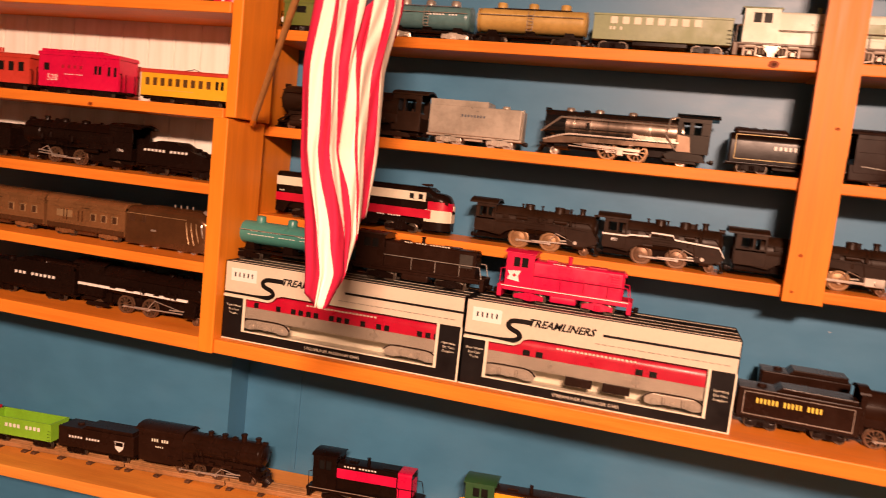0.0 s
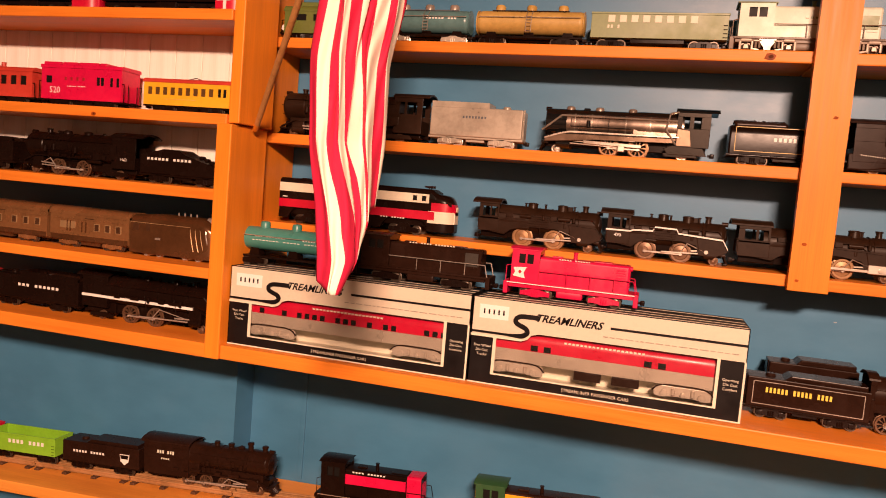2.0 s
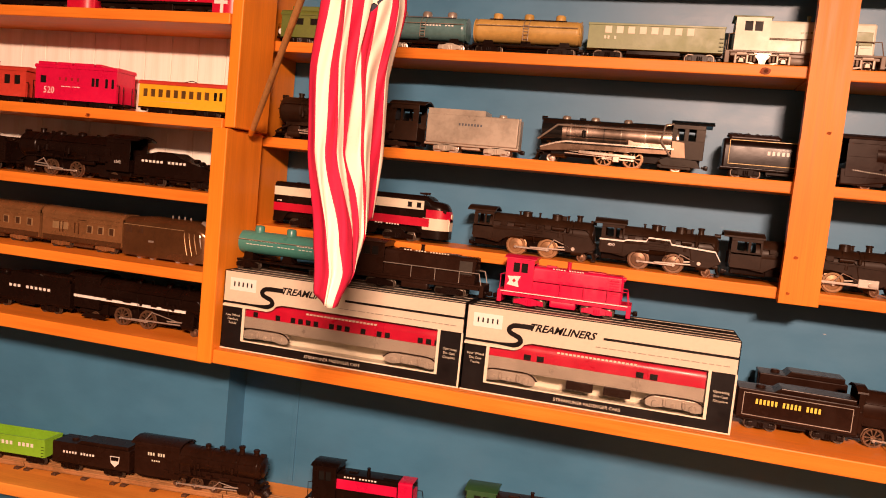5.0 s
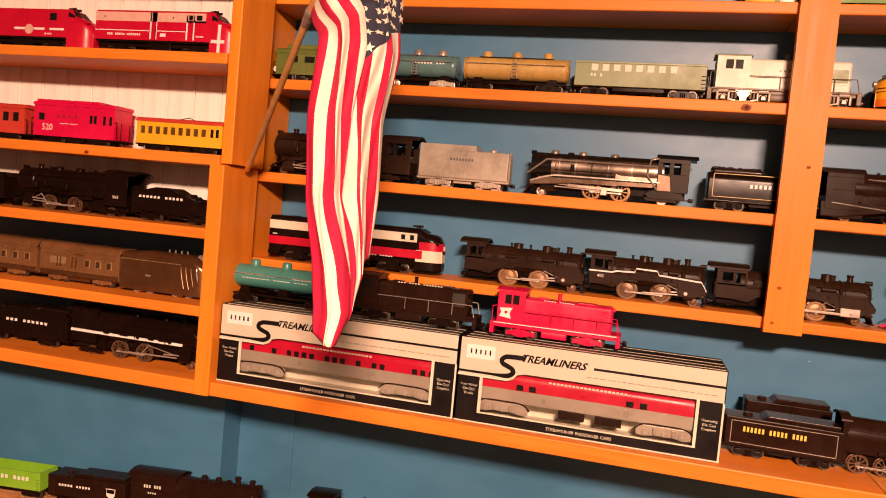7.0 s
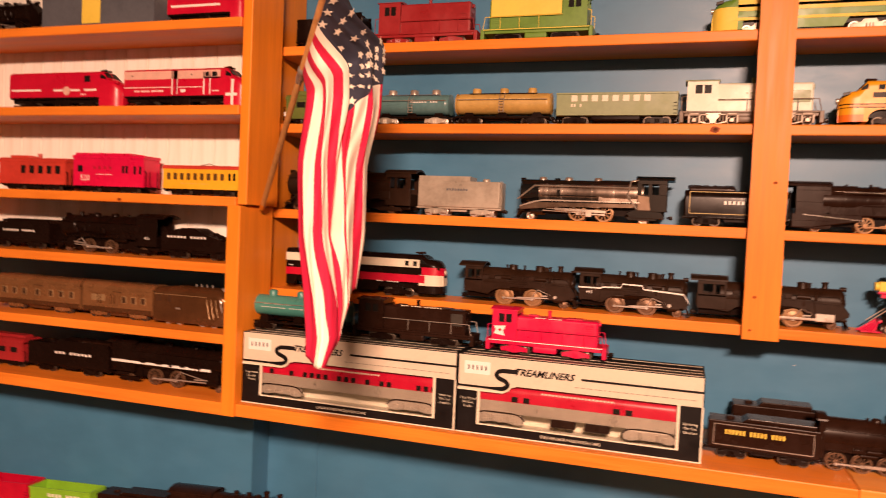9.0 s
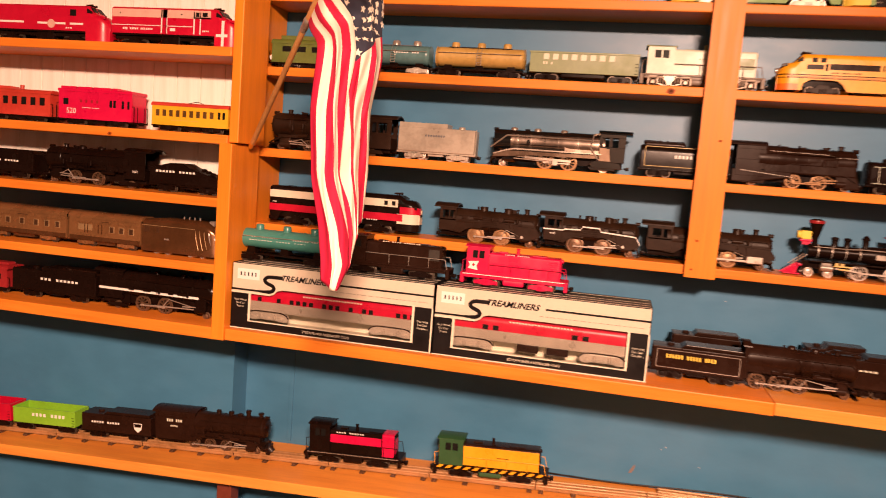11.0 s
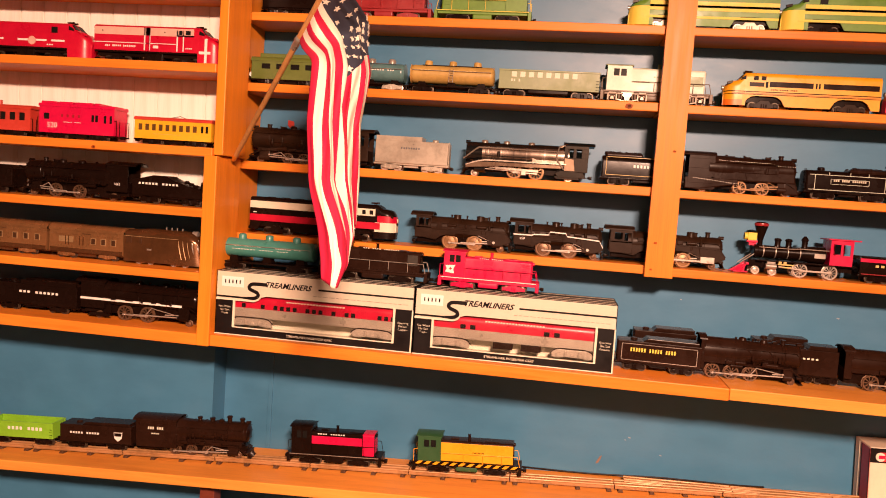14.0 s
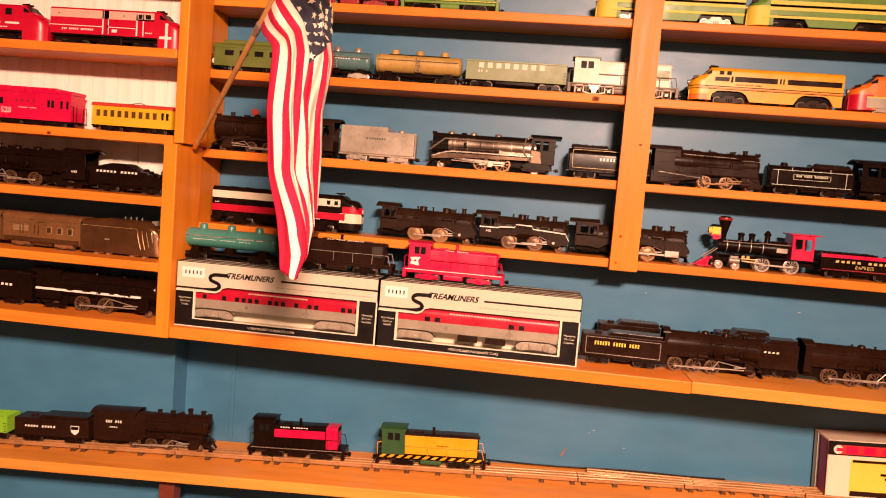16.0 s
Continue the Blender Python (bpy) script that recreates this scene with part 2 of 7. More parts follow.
def piece(name, me, parent, m):
    """An object of its own on a shared mesh."""
    ob = new(name, me)
    ob.parent = parent
    ob.matrix_basis = m
    return ob


def thing(name, label, category, m=None, group="", kind=""):
    ob = new(name)
    ob.empty_display_size = 0.02
    if m is not None:
        ob.matrix_basis = m
    return tagged(ob, label, category, group, kind)


def solid(name, bm, material, label="", category="", kind="structure", group=""):
    return tagged(new(name, finish(bm, name, material)), label, category, group, kind)


def B():
    return bmesh.new()


# ---- structure ----
WALL, LWALL, PANEL = 0.28, 0.206, 0.150
solid("floor", box(B(), -2.2, 3.4, -3.2, 0.45, -0.05, 0.0), FLOOR, "dark wooden floorboards", "floor")
# added room shell out of view; its dark colour deepens the shadows
solid("ceiling", box(B(), -2.2, 3.4, -3.2, 0.45, 2.80, 2.85), PLASTER, "unseen plaster ceiling, coloured near black to cut bounce light", "ceiling")
solid("wall_north", box(B(), -0.095, 3.4, WALL, 0.40, 0.0, 2.80), BLUE, "blue semi-gloss painted wall behind the train shelves", "wall")
solid("wall_north_left", box(B(), -2.2, -0.095, LWALL, 0.40, 0.0, 2.80), BLUE, "blue painted wall standing forward of its neighbour", "wall")
solid("wall_south", box(B(), -2.2, 3.4, -3.32, -3.2, 0.0, 2.80), PLASTER, "unseen plaster wall, coloured near black to cut bounce light", "wall")
solid("wall_west", box(B(), -2.32, -2.2, -3.2, 0.4, 0.0, 2.80), PLASTER, "unseen plaster wall, coloured near black to cut bounce light", "wall")
solid("wall_east", box(B(), 3.4, 3.52, -3.2, 0.4, 0.0, 2.80), PLASTER, "unseen plaster wall, coloured near black to cut bounce light", "wall")

XL, XR = -1.7, 2.6
SH = 0.021
LEFT_TOPS = [2.034, 1.850, 1.656, 1.513, 1.361, 1.215]
MID_TOPS = [2.006, 1.831, 1.636, 1.453]


def board(name, x0, x1, y0, y1, z0, z1, material, label, bev=0.0022):
    return solid(name, box(B(), x0, x1, y0, y1, z0, z1, bev), material, label, "shelf")


for i, z in enumerate(LEFT_TOPS):
    board("shelf_left", XL, -0.027 if i < 3 else -0.044, 0.0, (PANEL if i < 3 else LWALL) - 0.004, z - (0.028 if i == 5 else SH), z, PINE, "varnished orange pine shelf board carrying model trains")
for i, z in enumerate(MID_TOPS):
    board("shelf_middle", -0.030, 0.99, 0.15, WALL - 0.002, z - SH, z, PINE, "varnished orange pine shelf board carrying model trains")
    board("shelf_right", 0.9915, XR, 0.15, WALL - 0.002, z - SH - 0.001 * (i % 2), z - 0.002, PINE, "varnished orange pine shelf board carrying model trains")
board("shelf_deep", -0.012, 1.17, 0.0, WALL - 0.002, 1.189, 1.216, PINE, "deep varnished pine shelf under boxed train cars")
board("shelf_deep_right", 1.1708, XR, 0.0015, WALL - 0.002, 1.1905, 1.2165, PINE_PALE, "deep varnished pine shelf under black steam engines")
# uprights
board("upright_left_upper", -0.026, -0.003, 0.004, 0.128, 1.640, 2.40, PINE_UP, "varnished pine upright between two shelf units")
board("upright_left_lower", -0.045, -0.013, -0.004, 0.128, 1.188, 1.638, PINE_UP, "varnished pine upright between two shelf units")
board("upright_inner", -0.052, -0.030, 0.130, WALL - 0.002, 1.218, 2.40, PINE_UP, "varnished pine side panel of the shelf unit")
rng = random.Random(31)
bm = B()
edge = [(0.988 + rng.uniform(-0.0005, 0.0005), 1.428 + 0.972 * k / 30) for k in range(31)]
edge += [(1.051 + rng.uniform(-0.0008, 0.0006), 2.40 - 0.972 * k / 30) for k in range(31)]
slab(bm, edge, 0.132, 0.149, 0.0014)
solid("upright_post", bm, PINE_UP, "varnished pine face post nailed across the shelf fronts", "shelf")
# white ribbed panel behind the upper left shelves
panel = solid("panel_white", box(B(), XL, -0.058, PANEL, LWALL - 0.0004, 1.516, 2.40), WHITE_BOARD, "white painted ribbed backing panel", "panel")
n_ribs = 25
pw = (-0.058 - XL) / n_ribs
plank = finish(box(B(), 0.0006, pw - 0.0006, -0.0032, 0.0, 0.0, 0.884, 0.001, 1), "plank", WHITE_BOARD)
for i in range(n_ribs):
    piece("plank", plank, panel, Matrix.Translation((XL + pw * i, PANEL, 1.516)))
# track shelf, rising slightly along its length
TS = 0.045
def shelf_z(x):
    return 0.851 + TS * x
bm = B()
slab(bm, [(XL, shelf_z(XL)), (XR, shelf_z(XR)), (XR, shelf_z(XR) - 0.026), (XL, shelf_z(XL) - 0.026)], 0.04, LWALL - 0.003, 0.002)
slab(bm, [(-0.09, shelf_z(-0.09) - 0.0005), (XR, shelf_z(XR) - 0.0005), (XR, shelf_z(XR) - 0.026), (-0.09, shelf_z(-0.09) - 0.026)], LWALL - 0.003, WALL - 0.002)
solid("shelf_track", bm, PINE_PALE, "wide varnished pine shelf carrying the toy railway track", "shelf")


# ---- model train parts ----
WHEELS = {}
TRUCKWHEEL = {BRIGHT.name: WHEELMAT, SILVER.name: STEEL}


def wheel_mesh(r, material, spokes=0, t=0.006):
    """A flanged toy wheel standing on z = -r, axle along y, tread towards -y."""
    key = (round(r, 4), material.name, spokes)
    if key not in WHEELS:
        bm = B()
        m = AX["y"] @ Matrix.Identity(4)
        if spokes:
            # one connected casting: hub, spokes, rim and flange
            half = 0.30 * math.pi / spokes
            ang = [2 * math.pi * k / spokes + s * half for k in range(spokes) for s in (-1, 1)]
            def ring(q, y):
                return [bm.verts.new((q * math.cos(a), y, q * math.sin(a))) for a in ang]
            hf, hb, rf, rb = ring(r * 0.25, -t * 0.45), ring(r * 0.25, t * 0.3), ring(r * 0.80, -t * 0.30), ring(r * 0.80, t * 0.4)
            tyre = [rf, ring(r * 0.84, -t * 0.5), ring(r, -t * 0.5), ring(r, t * 0.2), ring(r * 1.09, t * 0.25), ring(r * 1.09, t * 0.5), rb]
            n_ = len(ang)
            for i in range(n_):
                q = (i + 1) % n_
                for a, b_ in zip(tyre, tyre[1:]):
                    bm.faces.new((a[i], a[q], b_[q], b_[i]))
                if i % 2 == 0:
                    bm.faces.new((hf[i], hf[q], rf[q], rf[i]))
                    bm.faces.new((hb[i], rb[i], rb[q], hb[q]))
                    bm.faces.new((hf[i], rf[i], rb[i], hb[i]))
                    bm.faces.new((hf[q], hb[q], rb[q], rf[q]))
                else:
                    bm.faces.new((rf[i], rf[q], rb[q], rb[i]))
                    bm.faces.new((hf[i], hb[i], hb[q], hf[q]))
            bm.faces.new(hf[::-1])
            bm.faces.new(hb)
        else:
            lathe(bm, m, [(r * 0.25, -t * 0.55), (r * 0.3, -t * 0.45), (r * 0.72, -t * 0.25), (r * 0.8, -t * 0.5), (r, -t * 0.5), (r, t * 0.2), (r * 1.14, t * 0.28), (r * 1.14, t * 0.5)], 20)
        WHEELS[key] = finish(bm, "wheel", material, 40)
    return WHEELS[key]


class Car:
    """A model vehicle: a thing of length L; u runs from its tail to its nose, whichever way it faces."""

    def __init__(self, name, label, x0, x1, y, z, face=1, width=0.056, yaw=0.0, pitch=0.0, category="model train", group=""):
        self.L, self.f, self.w = x1 - x0, face, width
        c = (x0 + x1) / 2
        self.root = thing(name, label, category, pose(c, y, z, 0, -pitch, yaw), group)

    def X(self, u):
        return (u - self.L / 2) * self.f

    def box(self, bm, u0, u1, y0, y1, z0, z1, bev=0.0):
        a, b_ = sorted((self.X(u0), self.X(u1)))
        return box(bm, a, b_, y0, y1, z0, z1, bev)

    def slab(self, bm, prof, y0, y1, bev=0.0):
        return slab(bm, [(self.X(u), z) for u, z in prof], y0, y1, bev)

    def cyl(self, bm, axis, c, r, length, seg=18, r2=None, bev=0.0):
        if axis == "x" and self.f < 0 and r2 is not None:
            r, r2 = r2, r
        return cyl(bm, axis, (self.X(c[0]), c[1], c[2]), r, length, seg, r2, bev)

    def rod(self, bm, a, b_, r, seg=8):
        return rod(bm, (self.X(a[0]), a[1], a[2]), (self.X(b_[0]), b_[1], b_[2]), r, seg)

    def lathe_x(self, bm, rings, yc, zc, seg=28):
        """Rings of (u, radius) along the length."""
        m = Matrix.Translation((0, yc, zc)) @ AX["x"]
        rr = [(r, self.X(u)) for u, r in rings]
        return lathe(bm, m, rr, seg)

    def lathe_z(self, bm, u, yc, rings, seg=16):
        return lathe(bm, Matrix.Translation((self.X(u), yc, 0)), rings, seg)

    def part(self, name, bm, material, label="", parent=None):
        return part(name, bm, material, parent or self.root, label)

    def wheel(self, u, y, r, material, spokes=0, parent=None):
        ob = piece("wheel", wheel_mesh(r, material, spokes), parent or self.root, pose(self.X(u), y, r, 0, 0, 0 if y < 0 else 180))
        return ob

    def truck(self, u, base=0.034, r=0.0095, under=None, wheel=None, gauge=0.034, h=0.018, sprung=True):
        """A four-wheel truck with sculpted side frames."""
        under, wheel = under or BLACK, wheel or WHEELMAT
        bm = B()
        for s in (-1, 1):
            y = s * (gauge / 2 + 0.005)
            a, e = base / 2 + r * 0.75, r * 0.42
            self.slab(bm, [(u - a, r - e), (u - a, r + e), (u - base * 0.28, r + e * 1.5), (u - base * 0.2, h), (u + base * 0.2, h), (u + base * 0.28, r + e * 1.5), (u + a, r + e), (u + a, r - e), (u + base * 0.3, r - e * 0.8), (u + base * 0.14, r - e * 1.5), (u - base * 0.14, r - e * 1.5), (u - base * 0.3, r - e * 0.8)], y - 0.002, y + 0.002, 0.0006)
            for k in (-1, 1):
                self.box(bm, u + k * base / 2 - r * 0.36, u + k * base / 2 + r * 0.36, y - 0.0036 if s < 0 else y, y if s < 0 else y + 0.0036, r - r * 0.34, r + r * 0.4, 0.0006)
            if sprung:
                for k in (-0.35, 0, 0.35):
                    cyl(bm, "z", (self.X(u + k * base * 0.3), y + s * 0.0022, r), r * 0.14, r * 0.9, 8)
        self.box(bm, u - base * 0.16, u + base * 0.16, -gauge / 2, gauge / 2, r * 0.9, h + 0.001)
        t = self.part("truck", bm, under)
        for k in (-1, 1):
            for s in (-1, 1):
                self.wheel(u + k * base / 2, s * (gauge / 2), r, wheel, parent=t)
        return t

    def cast_truck(self, u, under, wheel, base=0.069, r=0.0098):
        """A large open truck: pedestals round each axle box, sprung bolster, equaliser bar."""
        for s in (-1, 1):
            bm = B()
            ya, yb = sorted((s * 0.0245, s * 0.0285))
            for k in (-1, 1):
                a = u + k * base / 2
                for q in (-1, 1):
                    self.box(bm, a + q * 0.0098 - 0.0022, a + q * 0.0098 + 0.0022, ya, yb, 0.005, 0.021, 0.0009)
                self.slab(bm, [(a - 0.0125, 0.019), (a - 0.0080, 0.0245), (a + 0.0080, 0.0245), (a + 0.0125, 0.019)], ya, yb, 0.0009)
                self.slab(bm, [(a - 0.0048, 0.007), (a + 0.0048, 0.007), (a + 0.0034, 0.0150), (a - 0.0034, 0.0150)], ya, yb, 0.0008)
                self.slab(bm, sorted([(a - k * 0.0100, 0.0060), (a - k * 0.0100, 0.0090)]) + [(u + k * 0.0125, 0.0070), (u + k * 0.0125, 0.0030)], ya, yb, 0.0006)
                for q in (0.0125, 0.0185):
                    cyl(bm, "z", (self.X(u + k * q), (ya + yb) / 2, 0.0140), 0.0021, 0.0100, 8)
                self.slab(bm, [(u + k * 0.009, 0.0195), (u + k * 0.0235, 0.0195), (u + k * 0.0235, 0.0225), (u + k * 0.009, 0.0225)], ya, yb, 0.0006)
            self.slab(bm, [(u - 0.0155, 0.0250), (u + 0.0155, 0.0250), (u + 0.0120, 0.0165), (u + 0.0055, 0.0120), (u + 0.0055, 0.0030), (u - 0.0055, 0.0030), (u - 0.0055, 0.0120), (u - 0.0120, 0.0165)], ya, yb, 0.0010)
            self.box(bm, u - 0.0130, u + 0.0130, ya, yb, 0.0025, 0.0058, 0.0008)
            t = self.part("truck_frame", bm, under)
        for k in (-1, 1):
            for s in (-1, 1):
                self.wheel(u + k * base / 2, s * 0.0185, r, wheel, parent=t)

    def coupler(self, u, out, z=0.013):
        bm = B()
        self.box(bm, min(u, u + out), max(u, u + out), -0.003, 0.003, z - 0.002, z + 0.002, 0.0008)
        k = u + out
        self.box(bm, k - 0.004, k + 0.004, -0.006, 0.006, z - 0.004, z + 0.004, 0.0015)
        self.part("coupler", bm, BLACK)

    def letters(self, words, u0, u1, z0, z1, material=None, y=None, name="lettering", slant=0.0, label="small printed lettering"):
        """Printed writing, given by the lengths of its words."""
        total = sum(words) + len(words) - 1
        step = (u1 - u0) / total
        yy = (-self.w / 2 if y is None else y) - 0.0007
        bm, k = B(), 0
        for w in words:
            for i in range(w):
                a = u0 + (k + 0.2) * step
                b_ = a + step * 0.58
                xa, xb = a - self.L / 2, b_ - self.L / 2
                h = z1 - z0
                lo, hi = z0 + h * 0.16, z1 - h * 0.16
                slab(bm, [(xa, lo), (xb, lo), (xb + slant, hi), (xa + slant, hi)], yy, yy + 0.0006)
                k += 1
            k += 1
        return self.part(name, bm, material or WHITE, label)

    def text(self, words, xc, zc, size, material=None, y=None):
        yy = (-self.w / 2 if y is None else y) - 0.0005
        return text_part(words, self.root, (xc - self.L / 2, yy, zc), size, material or WHITE)

    def stripe(self, u0, u1, z0, z1, material, y=None, name="stripe", both=False):
        yy = -self.w / 2 if y is None else y
        bm = B()
        xa, xb = u0 - self.L / 2, u1 - self.L / 2
        box(bm, xa, xb, yy - 0.0006, yy + 0.001, z0, z1)
        return self.part(name, bm, material)


def text_part(words, parent, at, size, material, align="CENTER", shear=0.0, name="lettering", width=1.0, bold=0.0):
    cu = bpy.data.curves.new("lettering", "FONT")
    cu.offset = bold
    cu.body, cu.size, cu.align_x, cu.align_y, cu.shear, cu.resolution_u = words, size, align, "CENTER", shear, 2
    tmp = bpy.data.objects.new("lettering_tmp", cu)
    scene.collection.objects.link(tmp)
    bpy.context.view_layer.update()
    me = bpy.data.meshes.new_from_object(tmp.evaluated_get(bpy.context.evaluated_depsgraph_get()))
    bpy.data.objects.remove(tmp)
    me.materials.clear()
    me.materials.append(material)
    ob = new(name, me)
    ob.parent = parent
    ob.matrix_basis = pose(*at, 90, 0, 0) @ Matrix.Diagonal((width, 1, 1, 1))
    return ob


def rounded(w, h, n=5, r=0.008, z0=0.0, top=None):
    """The cross-section (y, z) of a body with rounded roof corners, from the bottom of one side to that of the other."""
    pts = [(-w / 2, z0)]
    for i in range(n + 1):
        a = math.pi - math.pi / 2 * i / n
        pts.append((-w / 2 + r + r * math.cos(a), h - r + r * math.sin(a)))
    for i in range(n + 1):
        a = math.pi / 2 - math.pi / 2 * i / n
        pts.append((w / 2 - r + r * math.cos(a), h - r + r * math.sin(a)))
    pts.append((w / 2, z0))
    return pts


def steam_loco(name, label, x0, x1, y, z, face, H=0.088, body=None, metal=None, drivers=(0.42, 0.58), dr=0.0155, cab=0.2, boiler_r=None,
               stripe=None, number=None, number_at=None, domes=(0.42, 0.62), stack=0.86, slope=False, shiny=False, trailing=True, lead=1, rodmat=None, bent_stripe=False, group="black steam engines", yaw=0.0, visor=False, roof_over=0.012, pitch=0.0, skirted=False, cast=False, closed=False, tops=None, run=None, wheelmat=None):
    """A die-cast toy steam engine: boiler, cab, domes, running boards, drivers with rods, cylinders, pilot and trucks."""
    body, metal, rodmat = body or BLACK, metal or STEEL, rodmat or STEEL
    c = Car(name, label, x0, x1, y, z, face, 0.056, yaw, pitch, "model locomotive", group)
    L, w = c.L, 0.056
    br = boiler_r or H * 0.30
    zc = H * (0.895 if cast else 0.94) - br
    cabL, front = cab * L, L * 0.955
    run_z = run or dr * 2 + 0.004
    # boiler with bands and smokebox
    bm = B()
    c.lathe_x(bm, [(cabL * 0.8, br * 1.07), (L * 0.40, br * 1.06), (L * 0.46, br), (L * 0.80, br * 0.96), (L * 0.805, br * 1.0), (front - 0.006, br * 1.0), (front - 0.002, br * 0.93), (front, br * 0.8)], 0, zc, 32)
    c.box(bm, cabL * 0.8, L * 0.44, -br * 0.98, br * 0.98, run_z, zc, 0.002)
    c.box(bm, L * 0.44, front - 0.014, -br * 0.55, br * 0.55, run_z - 0.006, zc - br * 0.5)
    boiler = c.part("boiler", bm, GUN if shiny else body)
    for u in (0.34, 0.48, 0.58, 0.68, 0.78):
        bm = B()
        k = br * 1.085 if u < 0.45 else br * 1.025
        c.lathe_x(bm, [(L * u - 0.0009, k), (L * u + 0.0009, k)], 0, zc, 28)
        part("boiler_band", bm, metal if shiny and u != 0.58 else body, boiler)
    if shiny:
        # black shell over the top, so only the lower boiler side looks brightly reflecting
        bm = B()
        secs = []
        for u in (cabL * 0.8, L * 0.40, L * 0.46, L * 0.80, front - 0.004):
            k = br * (1.09 if u < L * 0.43 else 1.03)
            arc_ = [(k * math.cos(q), zc + k * math.sin(q)) for q in [radians(38 + 104 * i / 12) for i in range(13)]]
            inner = [(k * 0.9 * math.cos(q), zc + k * 0.9 * math.sin(q)) for q in [radians(142 - 104 * i / 12) for i in range(13)]]
            secs.append([(c.X(u), yy, zz) for yy, zz in arc_ + inner])
        loft(bm, secs)
        part("boiler_crown", bm, BLACK_GLOSS, boiler)
        bm = B()
        c.lathe_x(bm, [(L * 0.83, br * 1.035), (front + 0.0005, br * 1.035), (front + 0.0012, br * 0.9)], 0, zc, 32)
        part("smokebox", bm, BLACK_GLOSS, boiler)
    EDGE = [(0.0, 0.60), (0.20, 0.60), (0.23, 0.63), (0.385, 0.645), (0.40, 0.73), (0.575, 0.72), (0.59, 0.635), (0.94, 0.575), (0.985, 0.38)]
    if cast:
        # one casting for the sides: cab skirt, arches over the drivers, steam chest and raked front
        prof = [(L * u, H * v) for u, v in EDGE] + [(L * u, H * v) for u, v in ((0.985, 0.30), (0.90, 0.19), (0.76, 0.19), (0.74, 0.40), (0.62, 0.455), (0.36, 0.455), (0.27, 0.36), (0.22, 0.23), (0.05, 0.30), (0.0, 0.34))]
        for s in (-1, 1):
            bm = B()
            c.slab(bm, prof, *sorted((s * w * 0.41, s * w * 0.47)), 0.0006)
            part("side_casting", bm, body, boiler)
        bm = B()
        c.box(bm, L * 0.10, L * 0.95, -w * 0.42, w * 0.42, H * 0.43, H * 0.56, 0.002)
        part("footplate", bm, body, boiler)
        for u, v, q, r_ in ((0.405, 0.48, 0.165, 0.03), (0.405, 0.535, 0.165, 0.03), (0.405, 0.59, 0.165, 0.03), (0.405, 0.645, 0.165, 0.03)):
            bm = B()
            c.box(bm, L * u, L * (u + q), -w * 0.47 - 0.0012, -w * 0.47 + 0.001, H * v, H * (v + r_), 0.0004)
            part("rib", bm, body, boiler)
        bm = B()
        c.cyl(bm, "y", (L * 0.82, -w * 0.47 - 0.0015, H * 0.27), 0.0034, 0.005, 14)
        part("cylinder_cap", bm, metal, boiler)
    if skirted:
        # smooth streamlined casing down to the running boards, with a raked front
        bm = B()
        sec = [(cabL * 0.7, run_z - 0.004), (L * 0.955, run_z - 0.004), (L * 0.945, zc + br * 0.25), (cabL * 0.7, zc + br * 0.25)]
        c.slab(bm, sec, -w * 0.485, w * 0.485, 0.003)
        c.slab(bm, [(L * 0.86, 0.005), (L * 1.0, 0.005), (L * 0.955, run_z + 0.006), (L * 0.86, run_z + 0.006)], -w * 0.44, w * 0.44, 0.003)
        c.slab(bm, [(-0.004, 0.007), (cabL * 0.5, 0.007), (cabL * 1.9, run_z - 0.012), (cabL * 1.9, run_z), (-0.004, run_z)], -w * 0.49, w * 0.49, 0.002)
        part("casing", bm, body, boiler)
        bm = B()
        for a, e in (((cabL * 0.25, run_z - 0.002), (cabL * 1.9, run_z - 0.011)), ((cabL * 1.15, zc + br * 0.62), (L * 0.74, zc + br * 0.56)), ((L * 0.74, zc + br * 0.56), (L * 0.78, zc + br * 0.40)), ((L * 0.78, zc + br * 0.40), (L * 0.94, zc + br * 0.38))):
            n_ = int(abs(e[0] - a[0]) / 0.0035)
            for i in range(n_ + 1):
                q = i / max(1, n_)
                u, z_ = a[0] + (e[0] - a[0]) * q, a[1] + (e[1] - a[1]) * q
                yy = -w * 0.49 if z_ < zc + br * 0.3 else -math.sqrt(max(0.0, (br * 1.05) ** 2 - (z_ - zc) ** 2))
                c.cyl(bm, "y", (u, yy, z_), 0.0008, 0.0012, 6)
        part("rivet_line", bm, STEEL, boiler)
    # smokebox front and headlight
    bm = B()
    c.lathe_x(bm, [(front - 0.001, br * 0.78), (front + 0.0012, br * 0.76), (front + 0.003, br * 0.5), (front + 0.0045, br * 0.2)], 0, zc, 24)
    for k in range(8):
        a = k * math.pi / 4
        c.cyl(bm, "x", (front + 0.001, br * 0.86 * math.cos(a), zc + br * 0.86 * math.sin(a)), 0.0009, 0.003, 6)
    part("smokebox_door", bm, body, boiler)
    bm = B()
    c.cyl(bm, "x", (front - 0.001, 0, zc + br * 0.98), 0.0042, 0.010, 14)
    c.cyl(bm, "x", (front + 0.0043, 0, zc + br * 0.98), 0.0046, 0.0012, 14)
    c.part("headlight", bm, body)
    # stack, domes, bell, pipework
    bm = B()
    c.lathe_z(bm, L * stack, 0, [(0.0068, zc + br * 0.8), (0.0052, zc + br + 0.002), (0.0050, H * 0.985), (0.0062, H * 0.99), (0.0062, H * 1.03), (0.0042, H * 1.03)])
